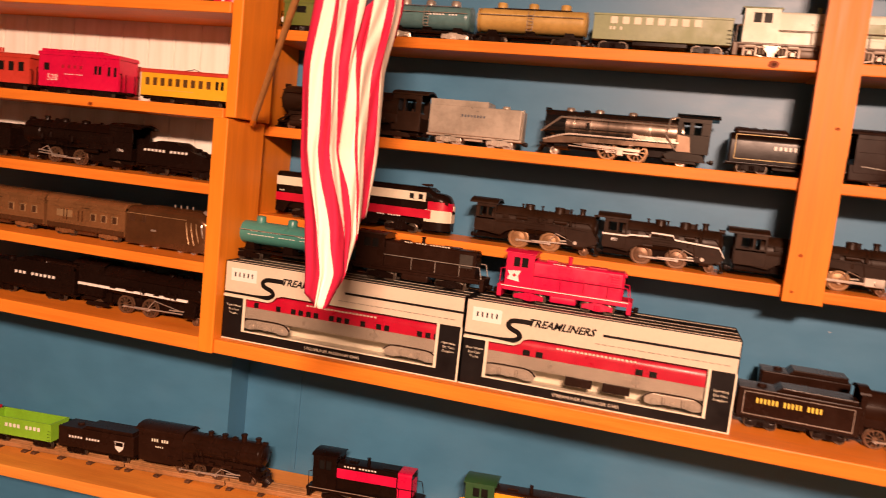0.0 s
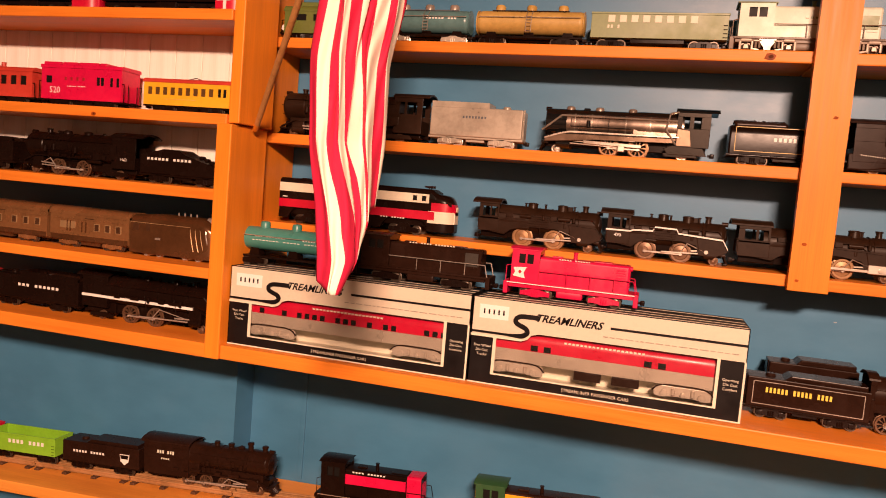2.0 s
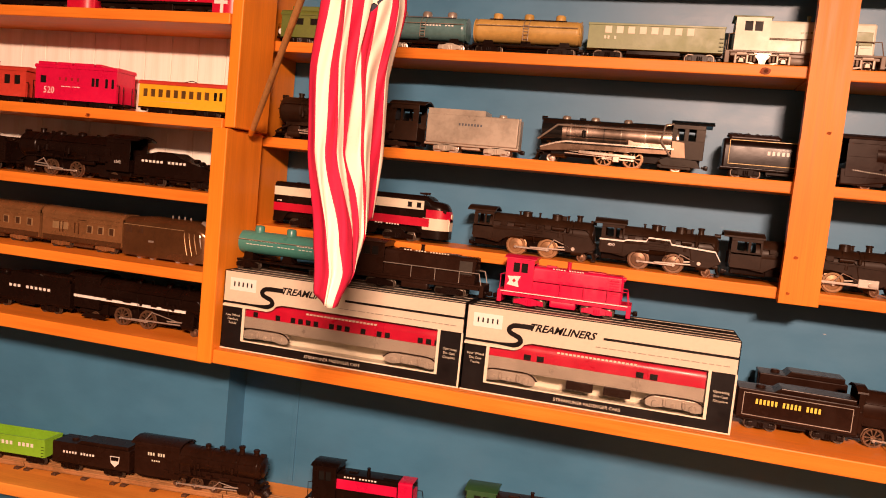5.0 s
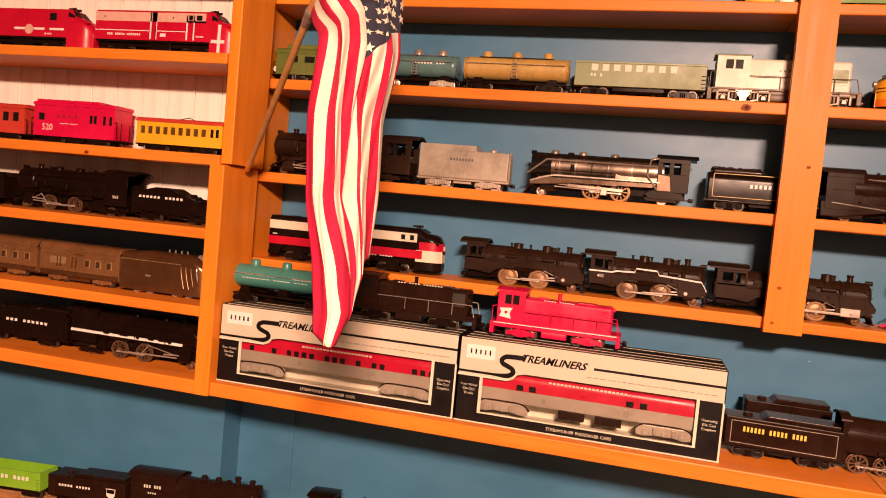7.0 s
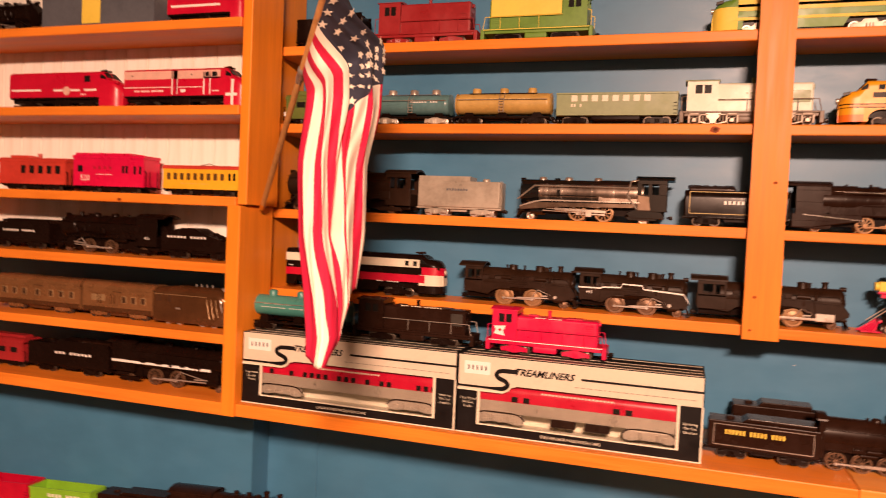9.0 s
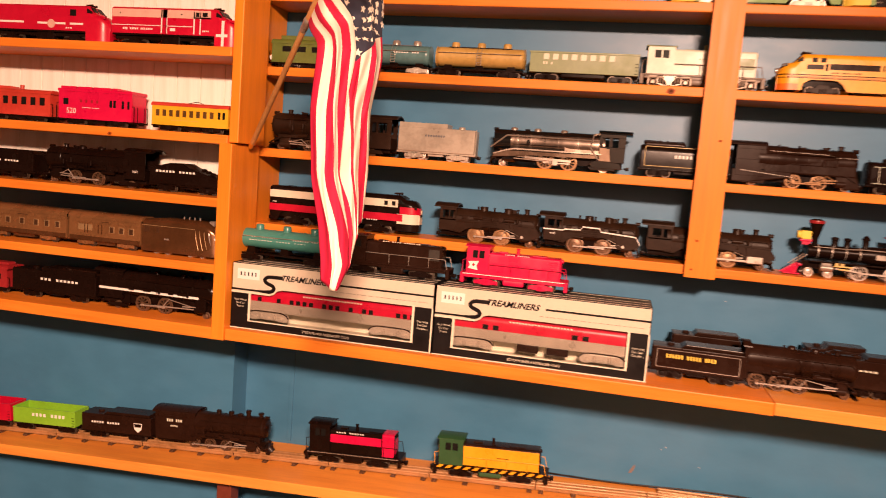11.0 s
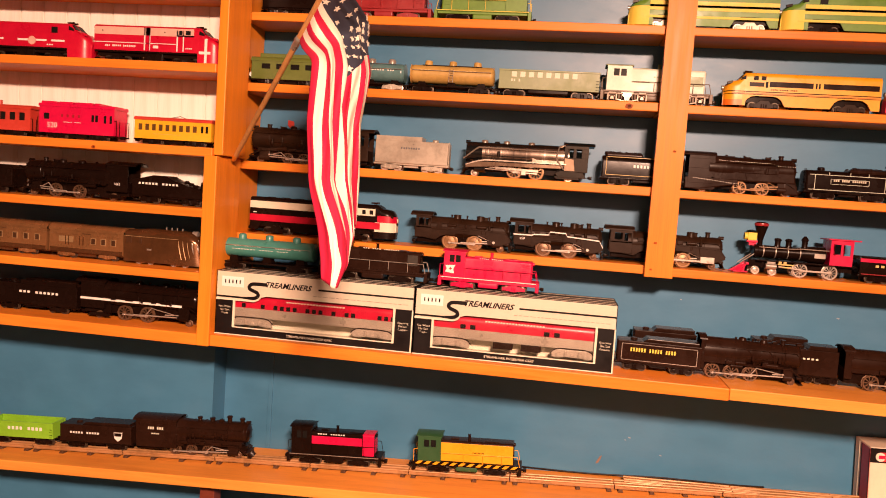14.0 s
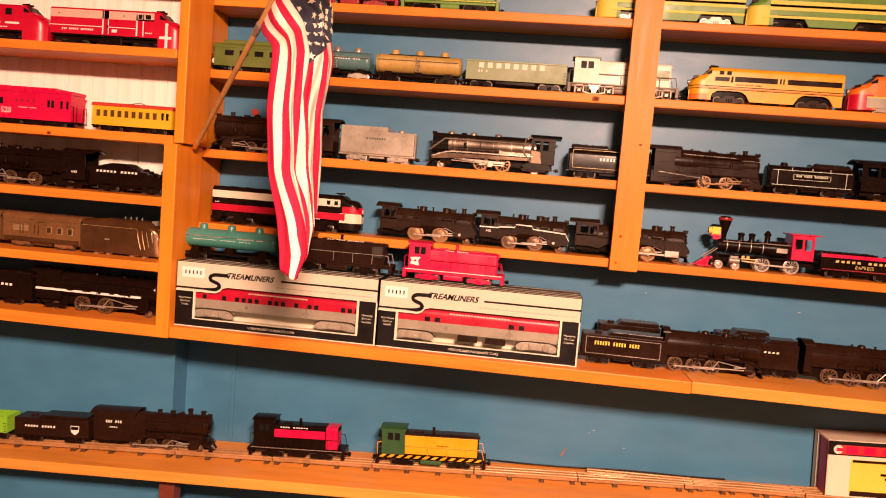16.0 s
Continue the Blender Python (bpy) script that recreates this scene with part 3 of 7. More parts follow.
    if tops or shiny:
        bm.free()
        for u, r_, h_ in tops or ():
            bm = B()
            c.lathe_z(bm, L * u, 0, [(r_ * 1.25, zc + br * 0.8), (r_, zc + br + 0.002), (r_ * 0.95, h_ - 0.006), (r_ * 1.2, h_ - 0.0045), (r_ * 1.2, h_ - 0.001), (r_ * 0.95, h_), (r_ * 0.5, h_)], 16)
            c.part("smokestack" if u == max(q[0] for q in tops) else "dome", bm, body)
        domes_shown = domes if shiny else ()
    else:
        c.part("smokestack", bm, body)
        domes_shown = domes
    for u in domes_shown:
        bm = B()
        c.lathe_z(bm, L * u, 0, [(0.0105, zc + br * 0.75), (0.0088, zc + br * 0.98), (0.0085, H * 0.975), (0.0070, H * 1.0), (0.0035, H * 1.012), (0.0008, H * 1.014)])
        if cast:
            bm.free()
            bm = B()
            c.lathe_z(bm, L * u, 0, [(0.0120, zc + br * 0.75), (0.0098, zc + br + 0.001), (0.0094, H * 0.965), (0.0104, H * 0.97), (0.0100, H * 0.99), (0.0070, H * 1.005), (0.0020, H * 1.008)], 18)
        if skirted:
            for v_ in bm.verts:
                v_.co.z = min(v_.co.z, H * 0.955)
        c.part("dome", bm, metal if shiny else body)
    for u in () if tops or shiny else (0.36, 0.52, 0.75):
        bm = B()
        c.lathe_z(bm, L * u, 0.004, [(0.002, zc + br * 0.9), (0.002, H * 0.97), (0.0032, H * 0.975), (0.0032, H * 0.99), (0.001, H * 0.995)], 10)
        c.part("safety_valve", bm, body)
    bm = B()
    c.box(bm, L * 0.70, L * 0.74, -0.005, 0.005, zc + br * 0.9, H * 0.98, 0.0015)
    c.part("generator", bm, body)
    # castings along the visible side: pumps, tanks and steps on the running board
    if not (shiny or skirted):
        deck = H * 0.625 if cast else run_z
        rng = random.Random(int((x0 + 3) * 1000))
        for u, kind in ((0.27, "box"), (0.40, "drum"), (0.52, "pump"), (0.60, "box"), (0.70, "drum"), (0.77, "pump")):
            bm = B()
            u += rng.uniform(-0.02, 0.02)
            yy = -br * 0.97
            if cast and kind == "pump":
                c.cyl(bm, "z", (L * u, yy - 0.001, deck + 0.005), 0.0034, 0.010, 12, bev=0.0008)
            elif kind == "box":
                c.box(bm, L * u - 0.006, L * u + 0.007, yy - 0.005, yy + 0.004, deck + 0.001, deck + rng.uniform(0.006, 0.011), 0.0008)
            elif kind == "drum":
                c.cyl(bm, "x", (L * u, yy - 0.002, deck + 0.0052), 0.0042, rng.uniform(0.018, 0.028), 12, bev=0.0008)
            else:
                c.cyl(bm, "z", (L * u, yy - 0.001, zc - br * 0.25), 0.0036, 0.013, 12, bev=0.0008)
                c.cyl(bm, "z", (L * u, yy - 0.001, zc - br * 0.25 - 0.001), 0.0046, 0.003, 12)
            c.part({"box": "tool_box", "drum": "air_tank", "pump": "air_pump"}[kind], bm, body)
        for u in (domes[0], domes[-1]):
            # sand pipe from the dome to the rail
            bm = B()
            for k in (0.004,):
                for a, e in zip(((0.0, 0.5), (0.012, 0.05), (0.016, -0.6)), ((0.012, 0.05), (0.016, -0.6), (0.018, -0.95))):
                    ya = -math.sqrt(max(0.0, 1 - min(1, abs(a[1])) ** 2)) * br - 0.0014 if a[1] > 0 else -br - 0.0012
                    ye = -br - 0.0012
                    c.rod(bm, (L * u + k + a[0] * k / 0.004, ya, zc + br * a[1]), (L * u + k + e[0] * k / 0.004, ye, zc + br * e[1]), 0.0008, 6)
            c.part("sand_pipe", bm, body)
    for s in (-1, 1):
        # handrail
        bm = B()
        hy, hz = s * (br * 0.93 + 0.003), zc + br * 0.45
        pts = [(cabL, hy, hz), (front - 0.012, hy, hz), (front - 0.002, hy * 0.9, hz - 0.012 if not slope else hz - 0.02)]
        if slope:
            pts = [(cabL, hy, hz), (L * 0.86, hy, hz), (L * 0.975, hy * 0.95, run_z + 0.002)]
        for a, b_ in zip(pts, pts[1:]):
            c.rod(bm, a, b_, 0.0009 if not shiny else 0.0019, 8)
        for u in (0.3, 0.45, 0.6, 0.75):
            c.rod(bm, (L * u, s * br * 0.85, hz), (L * u, hy, hz), 0.0008, 6)
        c.part("handrail", bm, metal if shiny else body)
        # running board, stepped over the drivers
        bm = B()
        ya, yb = sorted((s * br * 0.75, s * (w / 2)))
        if cast:
            prof = [(L * u, H * v) for u, v in EDGE]
        elif bent_stripe:
            prof = [(cabL * 0.9, run_z + 0.002), (L * 0.44, run_z + 0.002), (L * 0.47, run_z + 0.010), (L * 0.60, run_z + 0.010), (L * 0.63, run_z + 0.005), (L * 0.84, run_z + 0.005), (L * 0.93, run_z - 0.010)]
        else:
            prof = [(cabL * 0.9, run_z + 0.002), (L * 0.80, run_z + 0.002), (L * 0.86, run_z - 0.002 if slope else run_z + 0.002), (L * 0.955, run_z - 0.012)]
        deep = 0.0085 if shiny else 0.0026
        c.slab(bm, prof + [(u, q - deep) for u, q in reversed(prof)], ya, yb, 0.0008 if shiny else 0.0)
        c.part("running_board", bm, body)
        if shiny and s < 0:
            bm = B()
            c.slab(bm, [(u, q + 0.0006) for u, q in prof] + [(u, q - 0.0024) for u, q in reversed(prof)], -w / 2 - 0.0012, -w / 2 + 0.001, 0.0004)
            c.part("running_board_edge", bm, metal)
            bm = B()
            c.slab(bm, [(cabL * 1.1, run_z - 0.0105), (L * 0.66, run_z - 0.0105), (L * 0.70, run_z - 0.014), (L * 0.955, run_z - 0.020), (L * 0.955, run_z - 0.013), (L * 0.86, run_z - 0.003), (cabL * 0.95, run_z - 0.001)], -w / 2 - 0.0005, -w / 2 + 0.003, 0.0012)
            c.part("side_skirt", bm, GUNDARK)
            bm = B()
            c.slab(bm, [(drivers[0] * L - 0.006, dr - 0.001), (L * 0.72, dr + 0.002), (L * 0.72, dr + 0.0085), (drivers[0] * L - 0.006, dr + 0.0055)], -w / 2 - 0.001, -w / 2 + 0.0015, 0.0008)
            c.box(bm, L * 0.475, L * 0.515, -w / 2 - 0.003, -w / 2 + 0.001, dr - 0.009, dr + 0.002, 0.001)
            c.part("side_rod", bm, metal)
        if stripe and s < 0:
            bm = B()
            prof = prof if bent_stripe else [(0.003 if closed else cabL * 0.9, run_z + 0.0028), (L * 0.84, run_z + 0.0028)]
            c.slab(bm, [(u, q - 0.0002) for u, q in prof] + [(u, q - 0.0030 if bent_stripe else q - 0.0056) for u, q in reversed(prof)], ya - 0.0024, ya + 0.0005)
            c.part("stripe", bm, stripe, "white painted running-board edge")
        # piping, air tank and pumps under the board
        bm = B()
        c.cyl(bm, "x", (L * 0.36, s * (w / 2 - 0.006), run_z - 0.004), 0.0042, L * 0.12, 12, bev=0.001)
        c.cyl(bm, "z", (L * 0.70, s * (br * 0.9 + 0.001), zc - br * 0.1), 0.0038, 0.014, 12, bev=0.001)
        c.rod(bm, (L * 0.45, s * br * 0.99, zc - br * 0.3), (L * 0.80, s * br * 0.96, zc - br * 0.3), 0.001, 6)
        c.rod(bm, (L * 0.5, s * br * 0.9, zc + br * 0.1), (L * 0.53, s * br * 1.0, run_z), 0.0009, 6)
        c.part("piping", bm, body)
        # cylinder and steam chest
        bm = B()
        c.cyl(bm, "x", (L * 0.845, s * (w / 2 - 0.009), dr * 1.02), 0.0075, L * 0.085, 16, bev=0.0015)
        c.box(bm, L * 0.80, L * 0.89, *sorted((s * 0.012, s * (w / 2 - 0.004))), dr * 1.1, run_z + 0.001, 0.002)
        c.part("cylinder", bm, body)
        # drivers and rods
        ym = s * 0.0175
        for u in drivers:
            c.wheel(u * L, ym, dr, wheelmat or (BRASSY if shiny else (BRASSY if cast else DRIVER)), 0 if cast else 10)
        bm = B()
        yo = s * 0.0235
        d0, d1 = drivers[0] * L, drivers[-1] * L
        c.slab(bm, [(d0 - 0.004, dr - 0.005), (d1 + 0.004, dr - 0.005), (d1 + 0.004, dr - 0.0015), (d0 - 0.004, dr - 0.0015)], *sorted((yo, yo - s * 0.002)), 0.0005)
        c.slab(bm, [(d0 + (d1 - d0) * 0.45, dr - 0.0028), (L * 0.80, dr + 0.0005), (L * 0.80, dr + 0.003), (d0 + (d1 - d0) * 0.45, dr + 0.0004)], *sorted((yo + s * 0.0025, yo + s * 0.001)), 0.0004)
        for u in drivers:
            c.cyl(bm, "y", (u * L, yo, dr - 0.0032), 0.0026, 0.005, 10)
        c.part("drive_rod", bm, rodmat)
        bm = B()
        c.slab(bm, [(L * 0.70, dr + 0.004), (L * 0.81, dr + 0.006), (L * 0.81, dr + 0.0085), (L * 0.70, dr + 0.0065)], *sorted((yo + s * 0.001, yo - s * 0.001)))
        c.rod(bm, (d1, yo + s * 0.002, dr + 0.001), (d1 + L * 0.05, yo + s * 0.002, dr * 2 + 0.001), 0.0011, 6)
        c.rod(bm, (d1 + L * 0.05, yo + s * 0.002, dr * 2), (L * 0.79, yo + s * 0.002, dr + 0.007), 0.0009, 6)
        c.part("valve_gear", bm, rodmat)
    # main frame
    bm = B()
    c.box(bm, L * 0.08, L * 0.95, -0.011, 0.011, dr * 0.75, run_z - 0.001)
    c.box(bm, L * 0.02, L * 0.24, -0.016, 0.016, dr * 0.7, run_z + 0.002, 0.0015)
    c.part("chassis", bm, BLACK)
    # cab with open windows
    ch = H * (0.99 if shiny else 0.955)
    cz0 = dr * 1.35
    for s in (-1, 1):
        bm = B()
        ya, yb = sorted((s * (w / 2 - 0.0025), s * (w / 2)))
        wz0, wz1 = cz0 + (ch - cz0) * 0.52, cz0 + (ch - cz0) * 0.84
        c.box(bm, 0.002, cabL, ya, yb, cz0, wz0, 0.0006)
        c.box(bm, 0.002, cabL, ya, yb, wz1, ch - 0.002, 0.0006)
        for a, b_ in ((0.002, cabL),) if closed else ((0.002, cabL * 0.30), (cabL * 0.52, cabL * 0.64), (cabL * 0.86, cabL)) if shiny else ((0.002, cabL * 0.22), (cabL * 0.56, cabL * 0.64), (cabL * 0.93, cabL)):
            c.box(bm, a, b_, ya, yb, wz0, wz1)
        c.part("cab_side", bm, body)
    bm = B()
    c.box(bm, cabL - 0.003, cabL, -w / 2 + 0.003, w / 2 - 0.003, cz0, ch - 0.002)
    c.box(bm, 0.003, cabL * 0.9, -w / 2 + 0.003, w / 2 - 0.003, cz0, cz0 + (ch - cz0) * 0.36)
    c.part("cab_front", bm, body)
    if shiny:
        bm = B()
        c.slab(bm, [(cabL * 0.55, cz0 + 0.002), (cabL * 0.98, cz0 + 0.002), (cabL * 0.98, cz0 + (ch - cz0) * 0.5), (cabL * 0.62, cz0 + (ch - cz0) * 0.46)], -w / 2 - 0.0008, -w / 2 + 0.001, 0.0003)
        c.part("cab_plate", bm, GUNDARK)
        bm = B()
        yy = -w / 2 - 0.001
        for a, e in (((cabL * 1.0, cz0 + 0.004), (cabL * 1.32, run_z + 0.014)), ((cabL * 1.32, run_z + 0.014), (cabL * 1.22, ch - 0.006)), ((cabL * 1.22, ch - 0.006), (cabL * 0.98, ch - 0.003))):
            c.rod(bm, (a[0], yy, a[1]), (e[0], yy, e[1]), 0.0017, 8)
        c.part("grab_rail", bm, metal)
        bm = B()
        c.slab(bm, [(0.004, 0.010), (cabL * 1.2, 0.010), (cabL * 1.35, 0.020), (cabL * 1.1, 0.027), (cabL * 0.2, 0.024)], -0.0275, -0.0245, 0.001)
        for q in (0.25, 0.55, 0.85, 1.1):
            c.cyl(bm, "y", (cabL * q, -0.028, 0.017), 0.0034, 0.003, 10)
        c.part("trailing_frame", bm, BLACK_GLOSS)
        bm = B()
        c.slab(bm, [(L * 0.42, run_z - 0.012), (L * 0.80, run_z - 0.010), (L * 0.80, run_z - 0.003), (L * 0.42, run_z - 0.005)], -w / 2 + 0.0005, -w / 2 + 0.003, 0.0008)
        c.part("valve_hanger", bm, metal)
    bm = B()
    sec = [(yy, zz) for yy, zz in ((-w / 2 - 0.002, ch - 0.003), (-w / 2 - 0.001, ch), (-w * 0.3, ch + 0.0055), (0, ch + 0.008), (w * 0.3, ch + 0.0055), (w / 2 + 0.001, ch), (w / 2 + 0.002, ch - 0.003), (w * 0.3, ch + 0.0028), (0, ch + 0.005), (-w * 0.3, ch + 0.0028))]
    loft(bm, [[(c.X(u), yy, zz) for yy, zz in sec] for u in (-roof_over, cabL + 0.003)])
    c.part("cab_roof", bm, body)
    # pilot
    bm = B()
    c.box(bm, L * 0.93, L * 0.975, -w * 0.42, w * 0.42, dr * 0.95, dr * 1.25, 0.001)
    for k in range(-5, 6):
        c.rod(bm, (L * 0.965, k * w * 0.075, dr * 1.0), (L * (1.0 - abs(k) * 0.003), k * w * 0.06, 0.0035), 0.0011, 6)
    c.box(bm, L * 0.965, L * 0.998, -w * 0.34, w * 0.34, 0.002, 0.0045, 0.0006)
    c.part("pilot", bm, body)
    for i in range(lead):
        for s in (-1, 1):
            c.wheel(L * (0.885 + 0.07 * i - 0.035 * (lead - 1)), s * 0.016, 0.0078, rodmat if shiny else DRIVER)
    if trailing:
        for s in (-1, 1):
            bm = B()
            c.slab(bm, [(L * 0.06, 0.006), (L * 0.24, 0.006), (L * 0.26, 0.012), (L * 0.19, 0.016), (L * 0.08, 0.014)], *sorted((s * 0.023, s * 0.026)), 0.0005)
            c.part("trailing_truck", bm, body)
        for s in (-1, 1):
            c.wheel(L * 0.15, s * 0.018, 0.0088, rodmat if shiny else DRIVER)
    c.coupler(0.002, -0.008)
    if number:
        c.text(number, number_at or (cabL * 0.5 if face > 0 else L - cabL * 0.5), cz0 + (ch - cz0) * 0.28, 0.0085)
    return c


def tender(name, label, x0, x1, y, z, face=1, H=0.072, body=None, style="box", under=None, trim=None, words=None, ink=None, trucks=None, yaw=0.0, group="tenders", pitch=0.0):
    """A toy tender: tank, coal bunker, hatch, ladder, and two trucks; face is the end that meets its engine."""
    body = body or BLACK
    c = Car(name, label, x0, x1, y, z, face, 0.054, yaw, pitch, "model tender", group)
    L, w, fz = c.L, 0.054, 0.0190
    bm = B()
    if style == "slope":
        prof = [(0, fz), (L, fz), (L, H * 0.8), (L * 0.72, H), (L * 0.56, H), (L * 0.46, H * 0.86), (L * 0.10, H * 0.56), (0, H * 0.54)]
        c.slab(bm, prof, -w / 2, w / 2, 0.0014)
        tank = c.part("tank", bm, body)
    elif style == "round":
        secs = []
        for u in (0, 0.003, L * 0.5, L - 0.003, L):
            k = 0.93 if u in (0, L) else 1.0
            secs.append([(c.X(u), yy * k, fz + (zz - fz) * (0.97 if k < 1 else 1)) for yy, zz in rounded(w, H * 0.86, 5, 0.016, fz)])
        loft(bm, secs)
        tank = c.part("tank", bm, body)
    elif style == "flat":
        c.box(bm, 0.0, L, -w / 2, w / 2, fz, H * 0.90, 0.0018)
        c.slab(bm, [(L * 0.30, H * 0.89), (L * 0.97, H * 0.89), (L * 0.97, H), (L * 0.36, H)], -w * 0.43, w * 0.43, 0.0015)
        tank = c.part("tank", bm, body)
    else:
        c.box(bm, 0.0, L, -w / 2, w / 2, fz, H * 0.88, 0.0018)
        c.slab(bm, [(L * 0.36, H * 0.87), (L * 0.99, H * 0.87), (L * 0.99, H), (L * 0.36, H)], -w / 2, -w / 2 + 0.0022)
        c.slab(bm, [(L * 0.36, H * 0.87), (L * 0.99, H * 0.87), (L * 0.99, H), (L * 0.36, H)], w / 2 - 0.0022, w / 2)
        c.box(bm, L * 0.36, L * 0.375, -w / 2 + 0.002, w / 2 - 0.002, H * 0.87, H)
        tank = c.part("tank", bm, body)
    # coal heap
    bm = B()
    rng = random.Random(int(abs(x0) * 1000) + 5)
    a, b_ = (L * 0.52, L * 0.95)
    if style not in ("slope", "flat"):
        for i in range(90):
            u, yy = rng.uniform(a, b_), rng.uniform(-w * 0.36, w * 0.36)
            top = H * (0.93 + 0.06 * (1 - abs(yy) / (w * 0.4)))
            s = rng.uniform(0.003, 0.0055)
            bmesh.ops.create_icosphere(bm, subdivisions=1, radius=s, matrix=Matrix.Translation((c.X(u), yy, top - s * 0.5)) @ Matrix.Rotation(rng.uniform(0, 3), 4, "Z") @ Matrix.Diagonal((1, 1, 0.75, 1)))
        c.box(bm, a - 0.004, b_ + 0.002, -w * 0.42, w * 0.42, H * 0.8, H * 0.93, 0.004)
        part("coal", bm, BROWNBLK, tank)
        bm = B()
    c.lathe_z(bm, L * 0.2, 0, [(0.008, H * 0.5), (0.008, H * 0.93 if style != "slope" else H * 0.68), (0.0065, H * 0.96 if style != "slope" else H * 0.72), (0.002, H * 0.965 if style != "slope" else H * 0.725)])
    if style == "slope":
        c.lathe_z(bm, L * 0.06, 0, [(0.005, H * 0.5), (0.005, H * 0.78), (0.004, H * 0.8)], 12)
        c.box(bm, L * 0.14, L * 0.24, -0.012, 0.012, H * 0.55, H * 0.72, 0.003)
    c.part("water_hatch", bm, body)
    if style == "slope":
        bm = B()
        c.box(bm, L * 0.02, L * 0.12, -0.016, -0.004, H * 0.54, H * 0.84, 0.002)
        c.box(bm, L * 0.03, L * 0.11, -0.0155, -0.0045, H * 0.83, H * 0.87, 0.001)
        c.part("tool_box", bm, body)
        bm = B()
        for q in (0.20, 0.26, 0.32):
            c.cyl(bm, "y", (L * q, -0.008, H * (0.50 + q)), 0.0042, 0.014, 12, bev=0.001)
        c.part("pump", bm, body)
    bm = B()
    for q in range(5):
        zz = fz + 0.006 + q * (H * 0.85 - fz - 0.006) / 5
        c.rod(bm, (-0.001, -w * 0.36, zz), (-0.001, -w * 0.2, zz), 0.0007, 6)
    c.rod(bm, (-0.001, -w * 0.36, fz), (-0.001, -w * 0.36, H * 0.9), 0.0008, 6)
    c.rod(bm, (-0.001, -w * 0.2, fz), (-0.001, -w * 0.2, H * 0.9), 0.0008, 6)
    c.part("ladder", bm, body)
    bm = B()
    c.box(bm, -0.003, L + 0.003, -w / 2 + 0.003, w / 2 - 0.003, fz - 0.004, fz + 0.0005, 0.0008)
    c.box(bm, L * 0.4, L * 0.6, -w / 2 + 0.008, w / 2 - 0.008, fz - 0.009, fz)
    c.part("underframe", bm, under or BLACK)
    for u in (0.22, 0.78):
        c.truck(L * u, 0.032, 0.0094, trucks or BLACK, TRUCKWHEEL.get((trucks or BLACK).name))
    c.coupler(0.0, -0.008)
    if trim:
        bm = B()
        za, zb = fz + 0.005, H * 0.82
        for q0, q1, v0, v1 in ((0.05, 0.95, za, za + 0.0011), (0.05, 0.95, zb - 0.0011, zb), (0.05, 0.056, za, zb), (0.944, 0.95, za, zb)):
            c.box(bm, L * q0, L * q1, -w / 2 - 0.0006, -w / 2 + 0.0005, v0, v1)
        c.part("lining", bm, trim)
    if words:
        lens, q0, q1, v0, v1 = words
        c.letters(lens, L * q0, L * q1, fz + (H - fz) * v0, fz + (H - fz) * v1, ink)
    return c


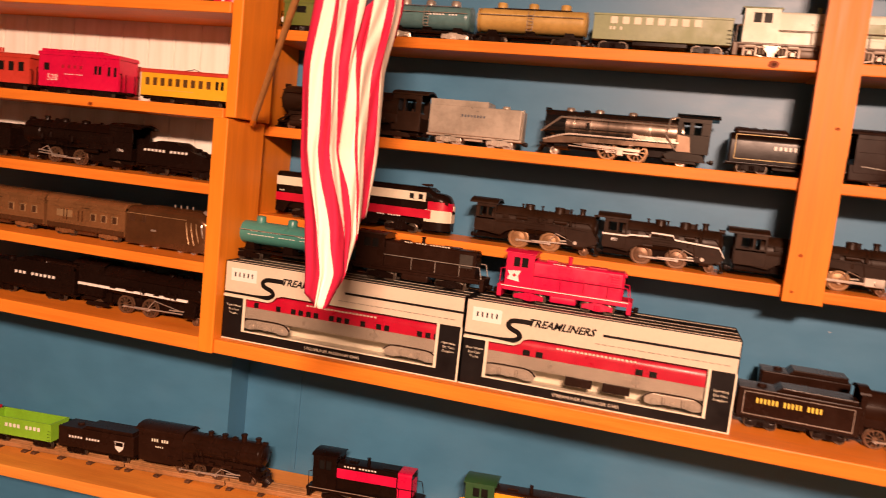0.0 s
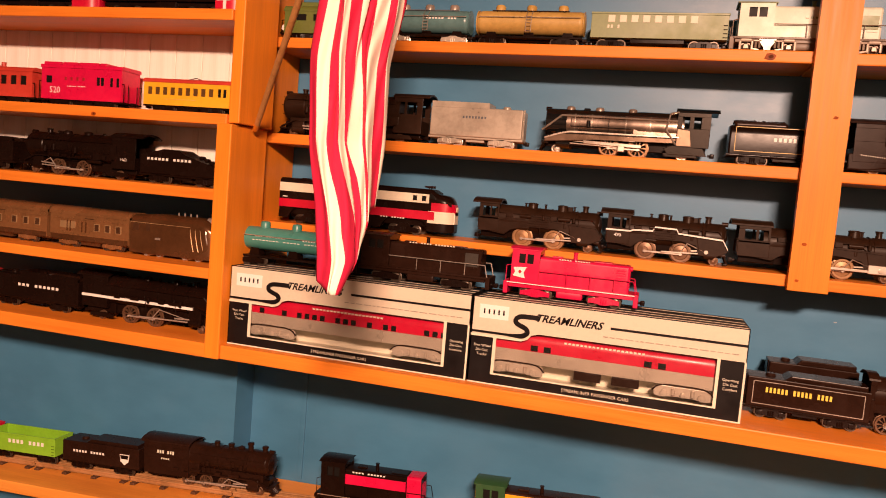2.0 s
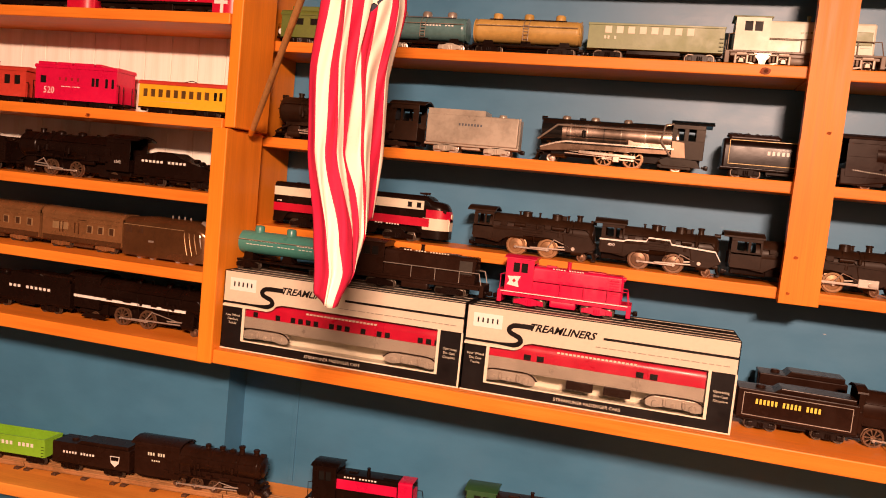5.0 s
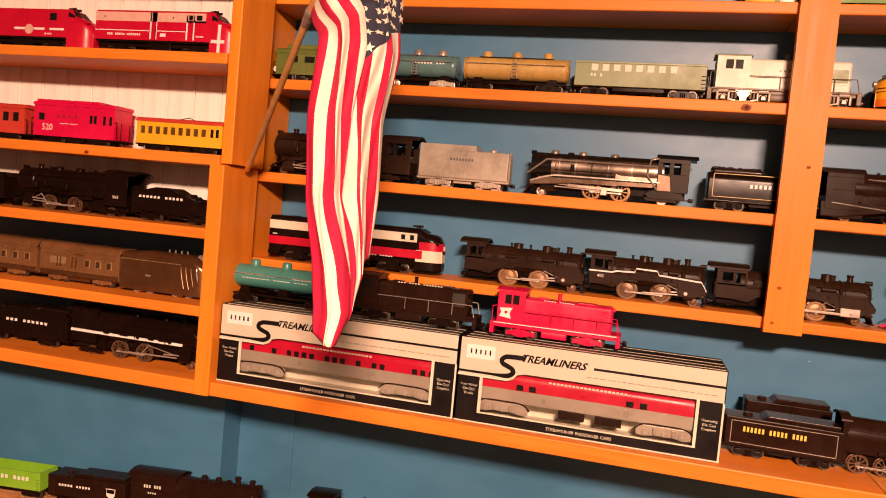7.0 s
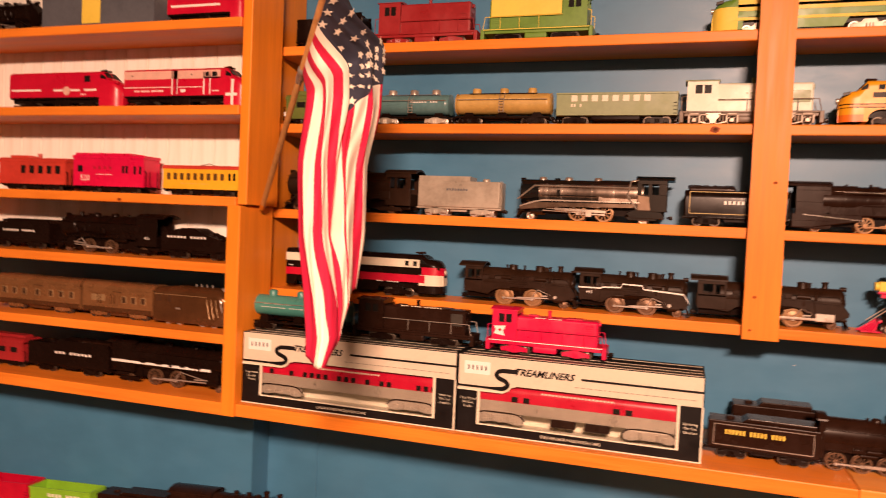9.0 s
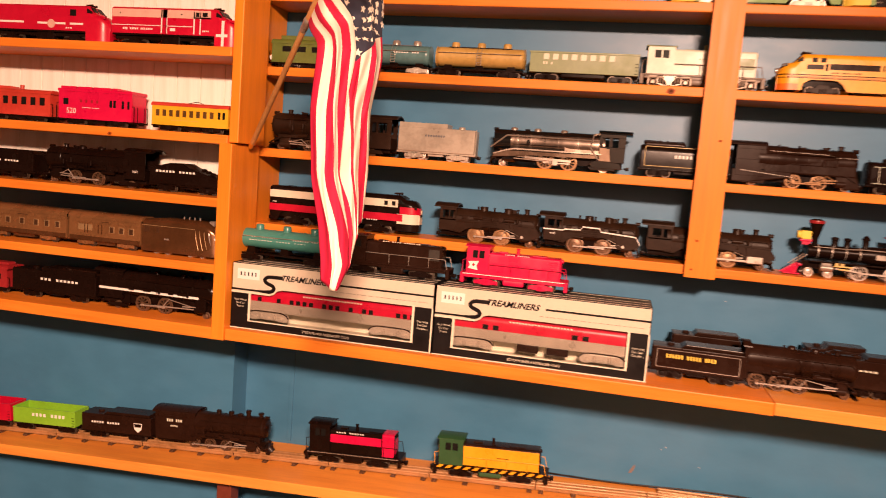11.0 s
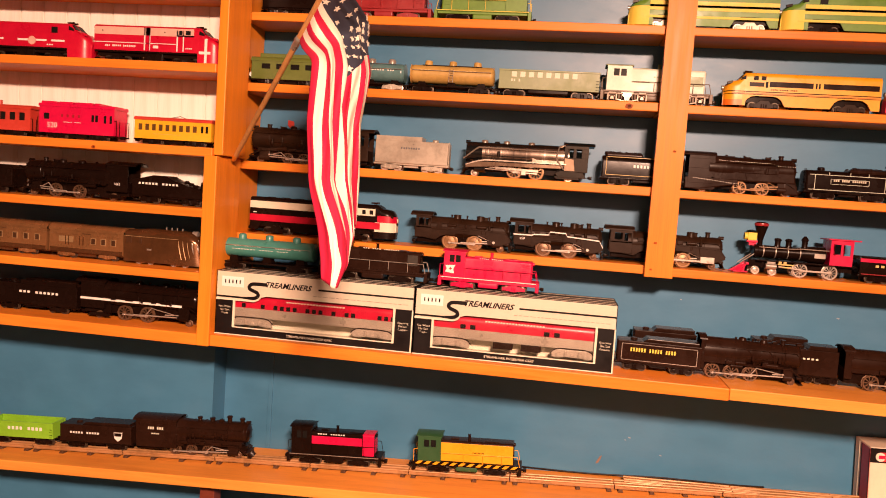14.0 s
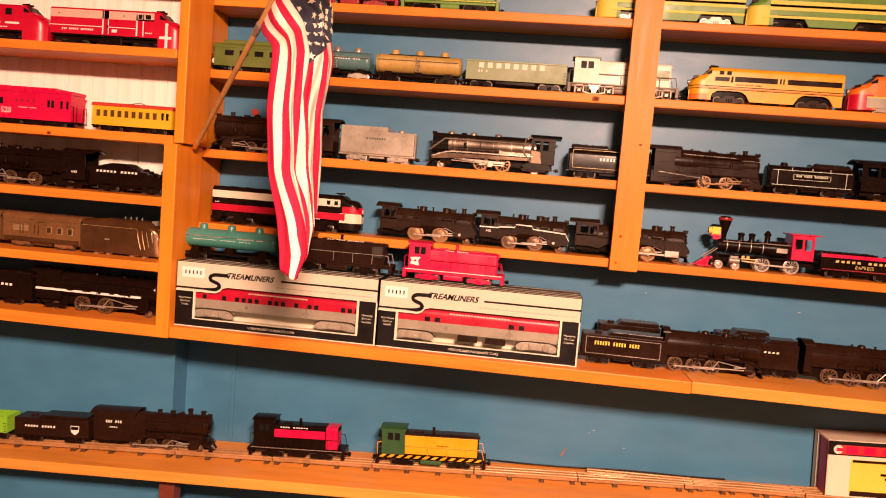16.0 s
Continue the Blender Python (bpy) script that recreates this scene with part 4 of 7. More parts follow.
def tank_car(name, label, x0, x1, y, z, body, H=0.078, domes=3, dome_mat=None, under=None, band=False, words=None, trucks=None, ink=None, yaw=0.0, group="tank cars", r=None, ladder=True):
    c = Car(name, label, x0, x1, y, z, 1, 0.052, yaw, 0, "model tank car", group)
    L = c.L
    r = r or 0.0225
    zc = H * 0.86 - r
    bm = B()
    c.lathe_x(bm, [(0.004, r * 0.55), (0.006, r * 0.82), (0.010, r * 0.96), (0.014, r), (L - 0.014, r), (L - 0.010, r * 0.96), (L - 0.006, r * 0.82), (L - 0.004, r * 0.55)], 0, zc, 36)
    tank = c.part("tank", bm, body)
    bm = B()
    for u, k in ((0.03, 1.02), (0.35, 1.008), (0.65, 1.008), (0.97, 1.02)):
        c.lathe_x(bm, [(L * u - 0.0008, r * k), (L * u + 0.0008, r * k)], 0, zc, 32)
        part("tank_seam", bm, body, tank)
        bm = B()
    bm.free()
    us = {1: (0.5,), 2: (0.35, 0.65), 3: (0.22, 0.5, 0.78)}[domes]
    for u in us:
        bm = B()
        dz = zc + r
        c.lathe_z(bm, L * u, 0, [(0.0105, dz - 0.008), (0.0098, dz), (0.0095, H * 0.96), (0.0078, H * 0.99), (0.003, H), (0.001, H)], 20)
        c.part("dome", bm, dome_mat or body)
    bm = B()
    for s in (-1, 1):
        c.rod(bm, (L * 0.05, s * (r + 0.0025), zc + r * 0.3), (L * 0.95, s * (r + 0.0025), zc + r * 0.3), 0.0007, 6)
        for u in (0.08, 0.3, 0.7, 0.92):
            c.rod(bm, (L * u, s * r * 0.95, zc + r * 0.3), (L * u, s * (r + 0.0025), zc + r * 0.3), 0.0007, 6)
    c.part("handrail", bm, STEEL)
    bm = B()
    for s in ((-1,) if ladder else ()):
        for k in (-1, 1):
            c.rod(bm, (L * 0.5 + k * 0.005, s * (r + 0.003), zc - r * 0.9), (L * 0.5 + k * 0.005, s * (r + 0.002), zc + r * 0.4), 0.0007, 6)
            c.rod(bm, (L * 0.5 + k * 0.005, s * (r + 0.002), zc + r * 0.4), (L * 0.5 + k * 0.005, s * r * 0.55, zc + r * 0.9), 0.0007, 6)
        for q in range(6):
            zz = zc - r * 0.85 + q * r * 0.24
            c.rod(bm, (L * 0.5 - 0.005, s * (r + 0.003), zz), (L * 0.5 + 0.005, s * (r + 0.003), zz), 0.0006, 6)
    if ladder:
        c.part("ladder", bm, STEEL if not band else body)
    if ladder:
        bm = B()
        c.box(bm, L * 0.16, L * 0.84, -0.0135, -0.0105, zc + r * 0.90, zc + r * 0.90 + 0.0016)
        for u in (0.2, 0.42, 0.58, 0.8):
            c.rod(bm, (L * u, -0.012, zc + r * 0.80), (L * u, -0.012, zc + r * 0.92), 0.0007, 6)
        c.part("running_plank", bm, DKGREY if body is TANKBLUE else BROWNBLK)
    bm = B()
    c.box(bm, -0.002, L + 0.002, -0.008, 0.008, 0.0145, 0.0205, 0.001)
    c.box(bm, 0.006, L - 0.006, -0.023, 0.023, 0.0165, 0.0205, 0.0008)
    for u in (0.16, 0.5, 0.84):
        c.slab(bm, [(L * u - 0.012, 0.019), (L * u + 0.012, 0.019), (L * u + 0.006, zc - r * 0.5), (L * u - 0.006, zc - r * 0.5)], -0.012, 0.012)
    c.part("underframe", bm, under or BLACK)
    for u in (0.18, 0.82):
        c.truck(L * u, 0.033, 0.0096, trucks or BLACK, TRUCKWHEEL.get((trucks or BLACK).name))
    c.coupler(0, -0.008)
    c.coupler(L, 0.008)
    if words:
        for lens, q0, q1, v0, v1 in words:
            yy = -math.sqrt(max(0.0, r * r - (v0 + v1 - 0) ** 2 * r * r / 4)) - 0.0006
            zm = zc + (v0 + v1) / 2 * r
            total = sum(lens) + len(lens) - 1
            step, k, bm = L * (q1 - q0) / total, 0, B()
            for n_ in lens:
                for _ in range(n_):
                    a = L * q0 + k * step - L / 2
                    box(bm, a, a + step * 0.6, yy, yy + 0.001, zc + v0 * r, zc + (v0 + (v1 - v0) * 0.75) * r)
                    k += 1
                k += 1
            c.part("lettering", bm, ink or WHITE, "small printed lettering")
    return c


def gondola(name, label, x0, x1, y, z, body, H=0.062, words=None, hopper=False, yaw=0.0, ink=None, trucks=None, smooth=True, group="open freight cars", pitch=0.0):
    c = Car(name, label, x0, x1, y, z, 1, 0.056, yaw, pitch, "model freight car", group)
    L, w, fz = c.L, 0.056, 0.0205
    bm = B()
    t = 0.002
    c.box(bm, 0, L, -w / 2, -w / 2 + t, fz, H, 0.0005)
    c.box(bm, 0, L, w / 2 - t, w / 2, fz, H, 0.0005)
    c.box(bm, 0, t, -w / 2 + t, w / 2 - t, fz, H)
    c.box(bm, L - t, L, -w / 2 + t, w / 2 - t, fz, H)
    c.box(bm, t, L - t, -w / 2 + t, w / 2 - t, fz, fz + 0.004)
    body_ob = c.part("body", bm, body)
    bm = B()
    c.box(bm, -0.001, L + 0.001, -w / 2 - 0.0012, -w / 2 + 0.0022, H - 0.003, H + 0.0008, 0.0006)
    c.box(bm, -0.001, L + 0.001, w / 2 - 0.0022, w / 2 + 0.0012, H - 0.003, H + 0.0008, 0.0006)
    c.box(bm, -0.001, 0.003, -w / 2, w / 2, H - 0.003, H + 0.0008)
    c.box(bm, L - 0.003, L + 0.001, -w / 2, w / 2, H - 0.003, H + 0.0008)
    part("rim", bm, body, body_ob)
    if not smooth:
        for i in range(9):
            bm = B()
            u = L * (0.04 + 0.92 * i / 8)
            for s in (-1, 1):
                ya, yb = sorted((s * w / 2, s * (w / 2 + 0.0014)))
                c.box(bm, u - 0.0014, u + 0.0014, ya, yb, fz, H - 0.003)
            part("rib", bm, body, body_ob)
    bm = B()
    c.box(bm, -0.002, L + 0.002, -0.009, 0.009, fz - 0.005, fz + 0.001, 0.0008)
    c.box(bm, L * 0.3, L * 0.7, -w / 2 + 0.006, w / 2 - 0.006, fz - 0.008, fz + 0.001, 0.001)
    for s in (-1, 1):
        for i in range(4):
            c.rod(bm, (L - 0.008, s * (w / 2 + 0.0015), fz + 0.004 + i * 0.007), (L - 0.001, s * (w / 2 + 0.0015), fz + 0.004 + i * 0.007), 0.0006, 6)
    c.part("underframe", bm, BLACK)
    for u in (0.16, 0.84):
        c.truck(L * u, 0.033, 0.0096, trucks or BLACK, TRUCKWHEEL.get((trucks or BLACK).name))
    c.coupler(0, -0.009)
    c.coupler(L, 0.009)
    for lens, q0, q1, v0, v1 in words or ():
        c.letters(lens, L * q0, L * q1, fz + (H - fz) * v0, fz + (H - fz) * v1, ink)
    return c


def switcher(name, label, x0, x1, y, z, face, body, H=0.09, hood=None, cab=None, under=None, nose=None, low=None, roof=None, rail=None, trim=None, words=None, ink=None, trucks=None, stripes=None, cab_u=0.26, hood_h=0.86, number=None, yaw=0.0, flag_mark=False, hood_band=None, group="diesel switchers", pitch=0.0, skirt=None, open_trucks=False, doors=8):
    """A toy diesel switcher: cab at the tail, long narrow hood, stack, walkways, hand rails, trucks."""
    c = Car(name, label, x0, x1, y, z, face, 0.054, yaw, pitch, "model locomotive", group)
    L, w = c.L, 0.054
    fz0, fz1 = 0.0185, 0.0285
    hw = w * 0.80
    hood, cab, under = hood or body, cab or body, under or body
    # walkway and frame beams
    bm = B()
    c.box(bm, L * 0.02, L * 0.98, -w / 2, w / 2, fz1 - 0.004, fz1, 0.0008)
    c.box(bm, L * 0.03, L * 0.97, -w / 2 + 0.002, w / 2 - 0.002, fz0, fz1 - 0.004, 0.001)
    for k in (0.0, 1.0):
        u = L * (0.01 + 0.98 * k)
        c.box(bm, u - 0.004, u + 0.004, -w / 2 + 0.001, w / 2 - 0.001, 0.006, fz1, 0.001)
    c.part("underframe", bm, under)
    bm = B()
    c.box(bm, L * 0.40, L * 0.60, -w / 2 + 0.003, w / 2 - 0.003, 0.007, fz0 + 0.002, 0.003)
    c.part("fuel_tank", bm, skirt or under)
    # hood with rounded top edges and louvred doors
    h1 = H * hood_h
    bm = B()
    u0, u1 = L * cab_u, L * 0.93
    secs = [[(c.X(u), yy, zz) for yy, zz in rounded(hw * k, h1 * (1 if k == 1 else 0.985), 4, 0.005, fz1)] for u, k in ((u0, 1), (u1 - 0.003, 1), (u1, 0.93))]
    loft(bm, secs)
    hd = c.part("hood", bm, hood)
    for i in range(doors):
        u = u0 + (u1 - u0) * (0.08 + 0.8 * i / 7)
        bm = B()
        c.box(bm, u - 0.0045, u + 0.0045, -hw / 2 - 0.0003, -hw / 2 + 0.0004, fz1 + 0.004, h1 * 0.72)
        part("hood_door", bm, hood, hd)
    bm = B()
    for i in range(7):
        zz = fz1 + 0.012 + i * 0.0042
        for s in (-1, 1):
            ya, yb = sorted((s * hw / 2, s * (hw / 2 + 0.0011)))
            c.box(bm, u1 - 0.022, u1 - 0.006, ya, yb, zz, zz + 0.0022)
    for i in range(8):
        c.box(bm, u1 - 0.0005, u1 + 0.0010, -hw * 0.33, hw * 0.33, fz1 + 0.008 + i * 0.0046, fz1 + 0.0102 + i * 0.0046)
    part("grille", bm, nose or hood, hd)
    if nose:
        bm = B()
        for s in (-1, 1):
            ya, yb = sorted((s * (hw / 2 - 0.001), s * (hw / 2 + 0.0008)))
            c.box(bm, u1 - 0.03, u1 - 0.002, ya, yb, fz1 + 0.001, h1 * 0.93)
        secs = [[(c.X(u), yy, zz + 0.0006) for yy, zz in rounded(hw + 0.0012, h1, 4, 0.005, fz1 + 0.001)] for u in (u1 - 0.03, u1 - 0.0005)]
        loft(bm, secs)
        part("nose_band", bm, nose, hd)
    if hood_band:
        m_, q0, q1, v0, v1 = hood_band
        bm = B()
        c.box(bm, u0 + (u1 - u0) * q0, u0 + (u1 - u0) * q1, -hw / 2 - 0.0013, -hw / 2 + 0.001, fz1 + (h1 - fz1) * v0, fz1 + (h1 - fz1) * v1, 0.0005)
        part("hood_panel", bm, m_, hd)
    # cab
    cu0, cu1 = L * 0.045, L * cab_u
    wz0, wz1 = fz1 + (H - fz1) * 0.55, fz1 + (H - fz1) * 0.82
    for s in (-1, 1):
        bm = B()
        ya, yb = sorted((s * (w / 2 - 0.0022), s * w / 2 * 0.985))
        cl = cu1 - cu0
        c.box(bm, cu0, cu1, ya, yb, fz1, wz0)
        c.box(bm, cu0, cu1, ya, yb, wz1, H - 0.003)
        for a, b_ in ((0, 0.26), (0.49, 0.55), (0.78, 1)):
            c.box(bm, cu0 + cl * a, cu0 + cl * b_, ya, yb, wz0, wz1)
        c.part("cab_side", bm, cab)
    bm = B()
    c.box(bm, cu0 + 0.004, cu1 - 0.004, -w / 2 + 0.004, w / 2 - 0.004, fz1, wz0 - 0.002)
    c.box(bm, cu0, cu0 + 0.002, -w / 2 + 0.002, w / 2 - 0.002, fz1, wz0)
    c.box(bm, cu0, cu0 + 0.002, -w / 2 + 0.002, w / 2 - 0.002, wz1, H - 0.003)
    c.box(bm, cu0, cu0 + 0.002, -0.003, 0.003, wz0, wz1)
    c.box(bm, cu1 - 0.002, cu1, -w / 2 + 0.002, w / 2 - 0.002, fz1, wz0)
    c.box(bm, cu1 - 0.002, cu1, -w / 2 + 0.002, w / 2 - 0.002, wz1, H - 0.003)
    c.part("cab_end", bm, cab)
    for s in (-1, 1):
        bm = B()
        c.box(bm, cu0 + 0.004, cu1 - 0.004, *sorted((s * (w / 2 - 0.0035), s * (w / 2 - 0.003))), wz0 - 0.001, wz1 + 0.001)
        c.part("cab_window", bm, GLASS_DARK)
    bm = B()
    secs = [[(c.X(u), yy, zz) for yy, zz in [(-w / 2 - 0.0012, H - 0.004), (-w / 2 - 0.001, H - 0.0025), (-w * 0.36, H), (0, H + 0.002), (w * 0.36, H), (w / 2 + 0.001, H - 0.0025), (w / 2 + 0.0012, H - 0.004)]] for u in (cu0 - 0.004, cu1 + 0.003)]
    loft(bm, secs)
    c.part("cab_roof", bm, roof or cab)
    # stack, bell, headlamp
    bm = B()
    c.lathe_z(bm, u0 + (u1 - u0) * 0.38, 0, [(0.0042, h1 - 0.003), (0.0036, h1 + 0.004), (0.0034, h1 + 0.011), (0.0042, h1 + 0.0115), (0.0042, h1 + 0.013), (0.0026, h1 + 0.013)], 14)
    c.part("exhaust_pipe", bm, hood if not roof else roof)
    bm = B()
    c.box(bm, u0 + (u1 - u0) * 0.12, u0 + (u1 - u0) * 0.24, -0.006, 0.006, h1 - 0.001, h1 + 0.003, 0.001)
    c.part("roof_box", bm, roof or hood)
    bm = B()
    c.box(bm, u0 + (u1 - u0) * 0.6, u0 + (u1 - u0) * 0.8, -0.012, 0.012, h1 - 0.001, h1 + 0.0016, 0.0006)
    c.part("roof_hatch", bm, roof or hood)
    bm = B()
    c.cyl(bm, "x", (u1 + 0.001, 0, h1 - 0.006), 0.0042, 0.006, 12)
    c.part("headlamp", bm, roof or hood)
    # handrails
    for s in (-1, 1):
        bm = B()
        yy = s * (w / 2 - 0.0008)
        hz = fz1 + (H - fz1) * 0.36
        c.rod(bm, (cu1, yy, hz), (L * 0.965, yy, hz), 0.0008, 6)
        c.rod(bm, (L * 0.965, yy, hz), (L * 0.985, yy, fz1), 0.0008, 6)
        for k in (0.3, 0.55, 0.8):
            c.rod(bm, (cu1 + (L * 0.965 - cu1) * k, yy, fz1), (cu1 + (L * 0.965 - cu1) * k, yy, hz), 0.0007, 6)
        c.rod(bm, (0.002, yy, fz1), (0.002, yy, hz * 1.1), 0.0008, 6)
        c.rod(bm, (0.002, yy, hz * 1.1), (cu0, yy, hz * 1.15), 0.0008, 6)
        c.part("handrail", bm, rail or trim or STEEL)
    for u in (0.24, 0.76):
        if open_trucks:
            c.cast_truck(L * u, trucks, WHEELMAT)
        else:
            c.truck(L * u, 0.038, 0.0098, trucks or under, TRUCKWHEEL.get((trucks or BLACK).name))
    c.coupler(0, -0.009)
    c.coupler(L, 0.009)
    if trim:
        bm = B()
        for s in (-1, 1):
            ya, yb = sorted((s * (w / 2 - 0.001), s * (w / 2 + 0.0006)))
            c.box(bm, L * 0.02, L * 0.98, ya, yb, fz1 - 0.0026, fz1 - 0.0012)
        c.part("frame_stripe", bm, trim)
    if stripes:
        m_, dark = stripes
        bm = B()
        c.box(bm, L * 0.02, L * 0.98, -w / 2 - 0.0007, -w / 2 + 0.001, fz0 + 0.004, fz1 + 0.0015)
        c.part("hazard_band", bm, dark)
        bm = B()
        n_ = 12
        for i in range(n_):
            a = L * 0.02 + L * 0.96 * i / n_ - L / 2
            d = L * 0.96 / n_
            slab(bm, [(a, fz0 + 0.004), (a + d * 0.5, fz0 + 0.004), (a + d * 0.95, fz1 + 0.0015), (a + d * 0.45, fz1 + 0.0015)], -w / 2 - 0.0014, -w / 2 - 0.0006)
        c.part("hazard_stripe", bm, m_)
    for lens, q0, q1, v0, v1 in words or ():
        c.letters(lens, L * q0, L * q1, fz1 + (H - fz1) * v0, fz1 + (H - fz1) * v1, ink, y=-hw / 2 - 0.0010)
    if flag_mark:
        bm = B()
        uu = L * 0.045 if face > 0 else L * 0.70
        a = uu + 0.004 - L / 2
        zz = fz1 + (H - fz1) * 0.30
        slab(bm, [(a, zz - 0.008), (a + 0.022, zz - 0.011), (a + 0.019, zz - 0.001), (a + 0.024, zz + 0.009), (a, zz + 0.007), (a + 0.004, zz)], -w / 2 - 0.0012, -w / 2 - 0.0002)
        c.part("emblem", bm, WHITE)
        bm = B()
        slab(bm, [(a + 0.009, zz), (a + 0.0125, zz - 0.0035), (a + 0.016, zz), (a + 0.0125, zz + 0.0035)], -w / 2 - 0.0018, -w / 2 - 0.0011)
        c.part("emblem_diamond", bm, RED)
    return c


def cab_diesel(name, label, x0, x1, y, z, face, body, H=0.088, upper=None, roof=None, nose=(), skirt=None, trim=None, trim_z=(), words=None, ink=None, trucks=None, windows=(), yaw=0.0, nose_len=0.2, bands=(), cross=False, grilles=(), group="streamlined diesels", arched=False, vents=(), fall=(0.20, 0.07)):
    """A streamlined toy diesel: body shell with a rounded nose, windows, doors, trucks; arched side skirts or a straight lower edge."""
    c = Car(name, label, x0, x1, y, z, face, 0.058, yaw, 0, "model locomotive", group)
    L, w = c.L, 0.058
    nl = nose_len * L
    zb = H * (0.385 if arched else 0.335)
    low = H * (0.11 if arched else 0.035)

    def height(t):
        if t <= 0.20:
            return H
        if t <= 0.46:
            return H - H * fall[0] * (t - 0.20) / 0.26
        q = (t - 0.46) / 0.54
        return H * (1 - fall[0]) - H * fall[1] * q - H * 0.30 * (1 - math.sqrt(max(0.0, 1 - q ** 5)))

    def wide(t):
        q = max(0.0, (t - 0.45) / 0.55)
        return w * (1 - 0.06 * max(0.0, t)) * max(0.42, math.sqrt(max(0.0, 1 - q ** 3.2)))

    def section(t, grow=0.0, bottom=None, top=None):
        rr = min(0.011 + 0.007 * max(0.0, t), wide(t) * 0.45)
        zz0 = (zb if t < 0.16 else low) if bottom is None else bottom
        hh = max(height(t), zz0 + rr + 0.002) + grow * 0.6
        return [(c.X(L - nl + nl * t), yy, zz if top is None else min(zz, top)) for yy, zz in rounded(wide(t) + grow * 2, hh, 6, rr, zz0)]

    tail = -(L - nl) / nl
    steps = (0.165, 0.2, 0.24, 0.30, 0.38, 0.46, 0.58, 0.70, 0.80, 0.88, 0.94, 0.975, 0.995)
    bm = B()
    loft(bm, [section(t) for t in (tail, tail + 0.03, 0.0, 0.155) + steps])
    shell = c.part("body", bm, body)
    if arched:
        # side skirts with an arch over each truck
        def arch(u0, u1):
            return [(u0 + (u1 - u0) * k / 10, low + (zb - 0.001 - low) * min(1.0, 1.25 * math.sin(math.pi * k / 10) ** 0.55)) for k in range(11)]
        prof = [(0.001, zb + 0.002), (0.001, low)] + arch(L * 0.055, L * 0.315) + arch(L * 0.60, L * 0.875) + [(L - nl * 0.60, low), (L - nl * 0.60, zb + 0.002)]
        for s in (-1, 1):
            bm = B()
            c.slab(bm, prof, *sorted((s * (w / 2 - 0.003), s * (w / 2 - 0.0002))))
            part("side_skirt", bm, body, shell)
    if upper:
        m_, v0, v1 = upper
        c.stripe(0.001 if face > 0 else nl * 1.0, L - nl if face > 0 else L - 0.001, H * v0, H * v1, m_, name="upper_panel")
    for m_, q0, q1, v0, v1 in bands:
        c.stripe(L * q0 if face > 0 else L * (1 - q1), L * q1 if face > 0 else L * (1 - q0), H * v0, H * v1, m_, name="band")
    for q, v in vents:
        bm = B()
        c.cyl(bm, "y", (L * q, -w / 2 - 0.0006, H * v), 0.0016, 0.0012, 10)
        c.part("vent", bm, BLACK)
    if roof:
        bm = B()
        loft(bm, [[(c.X(u), yy * 1.012, zz + 0.0007) for yy, zz in rounded(w, H, 6, 0.010, H * 0.90)] for u in (-0.0005, L - nl * 0.86)])
        part("roof", bm, roof, shell)
    for u in (0.12, 0.22, 0.32, 0.42):
        bm = B()
        c.lathe_z(bm, L * u, 0, [(0.010, H - 0.001), (0.010, H + 0.0012), (0.004, H + 0.0015)], 18)
        c.part("roof_fan", bm, roof or body)
    for s in (-1, 1):
        bm = B()
        c.cyl(bm, "x", (L - nl * 0.95, s * 0.007, H + 0.0042), 0.0016, 0.018, 8, 0.0028)
        c.rod(bm, (L - nl * 0.95, s * 0.007, H - 0.001), (L - nl * 0.95, s * 0.007, H + 0.004), 0.0010, 6)
        c.part("horn", bm, BROWNBLK)
    # cab side windows
    for q0, q1, v0, v1 in windows:
        bm = B()
        c.box(bm, L * q0, L * q1, -w / 2 - 0.0010, -w / 2 + 0.002, H * v0, H * v1, 0.0004)
        c.part("window", bm, GLASS_DARK)
        if trim:
            bm = B()
            for a, b_, d, e in ((q0 - 0.004, q1 + 0.004, v0 - 0.014, v0), (q0 - 0.004, q1 + 0.004, v1, v1 + 0.014), (q0 - 0.006, q0, v0 - 0.014, v1 + 0.014), (q1, q1 + 0.006, v0 - 0.014, v1 + 0.014)):
                c.box(bm, L * a, L * b_, -w / 2 - 0.0013, -w / 2 + 0.002, H * d, H * e)
            c.part("window_trim", bm, trim)
    # windscreen panes on the slope, and the small panes beside them
    for s in (-1, 1):
        bm = B()
        ta, tb = 0.235, 0.40
        pts = [(ta, s * w * 0.04), (ta, s * w * 0.33), (tb, s * w * 0.36), (tb, s * w * 0.04)]
        up = [bm.verts.new((c.X(L - nl + nl * t), yy, height(t) + 0.0009)) for t, yy in pts]
        dn = [bm.verts.new((c.X(L - nl + nl * t), yy, height(t) - 0.003)) for t, yy in pts]
        bm.faces.new(up)
        bm.faces.new(dn[::-1])
        for i in range(4):
            bm.faces.new((up[i], up[(i + 1) % 4], dn[(i + 1) % 4], dn[i]))
        c.part("windscreen", bm, GLASS_DARK)
    for q0, q1 in grilles:
        for i in range(7):
            bm = B()
            zz = H * 0.62 + i * H * 0.034
            c.box(bm, L * q0, L * q1, -w / 2 - 0.0010, -w / 2, zz, zz + H * 0.018)
            part("louvre", bm, body, shell)
    bm = B()
    c.cyl(bm, "x", (L - nl * 0.045, 0, H * 0.60), 0.0055, 0.009, 16)
    c.part("headlamp", bm, trim or STEEL)
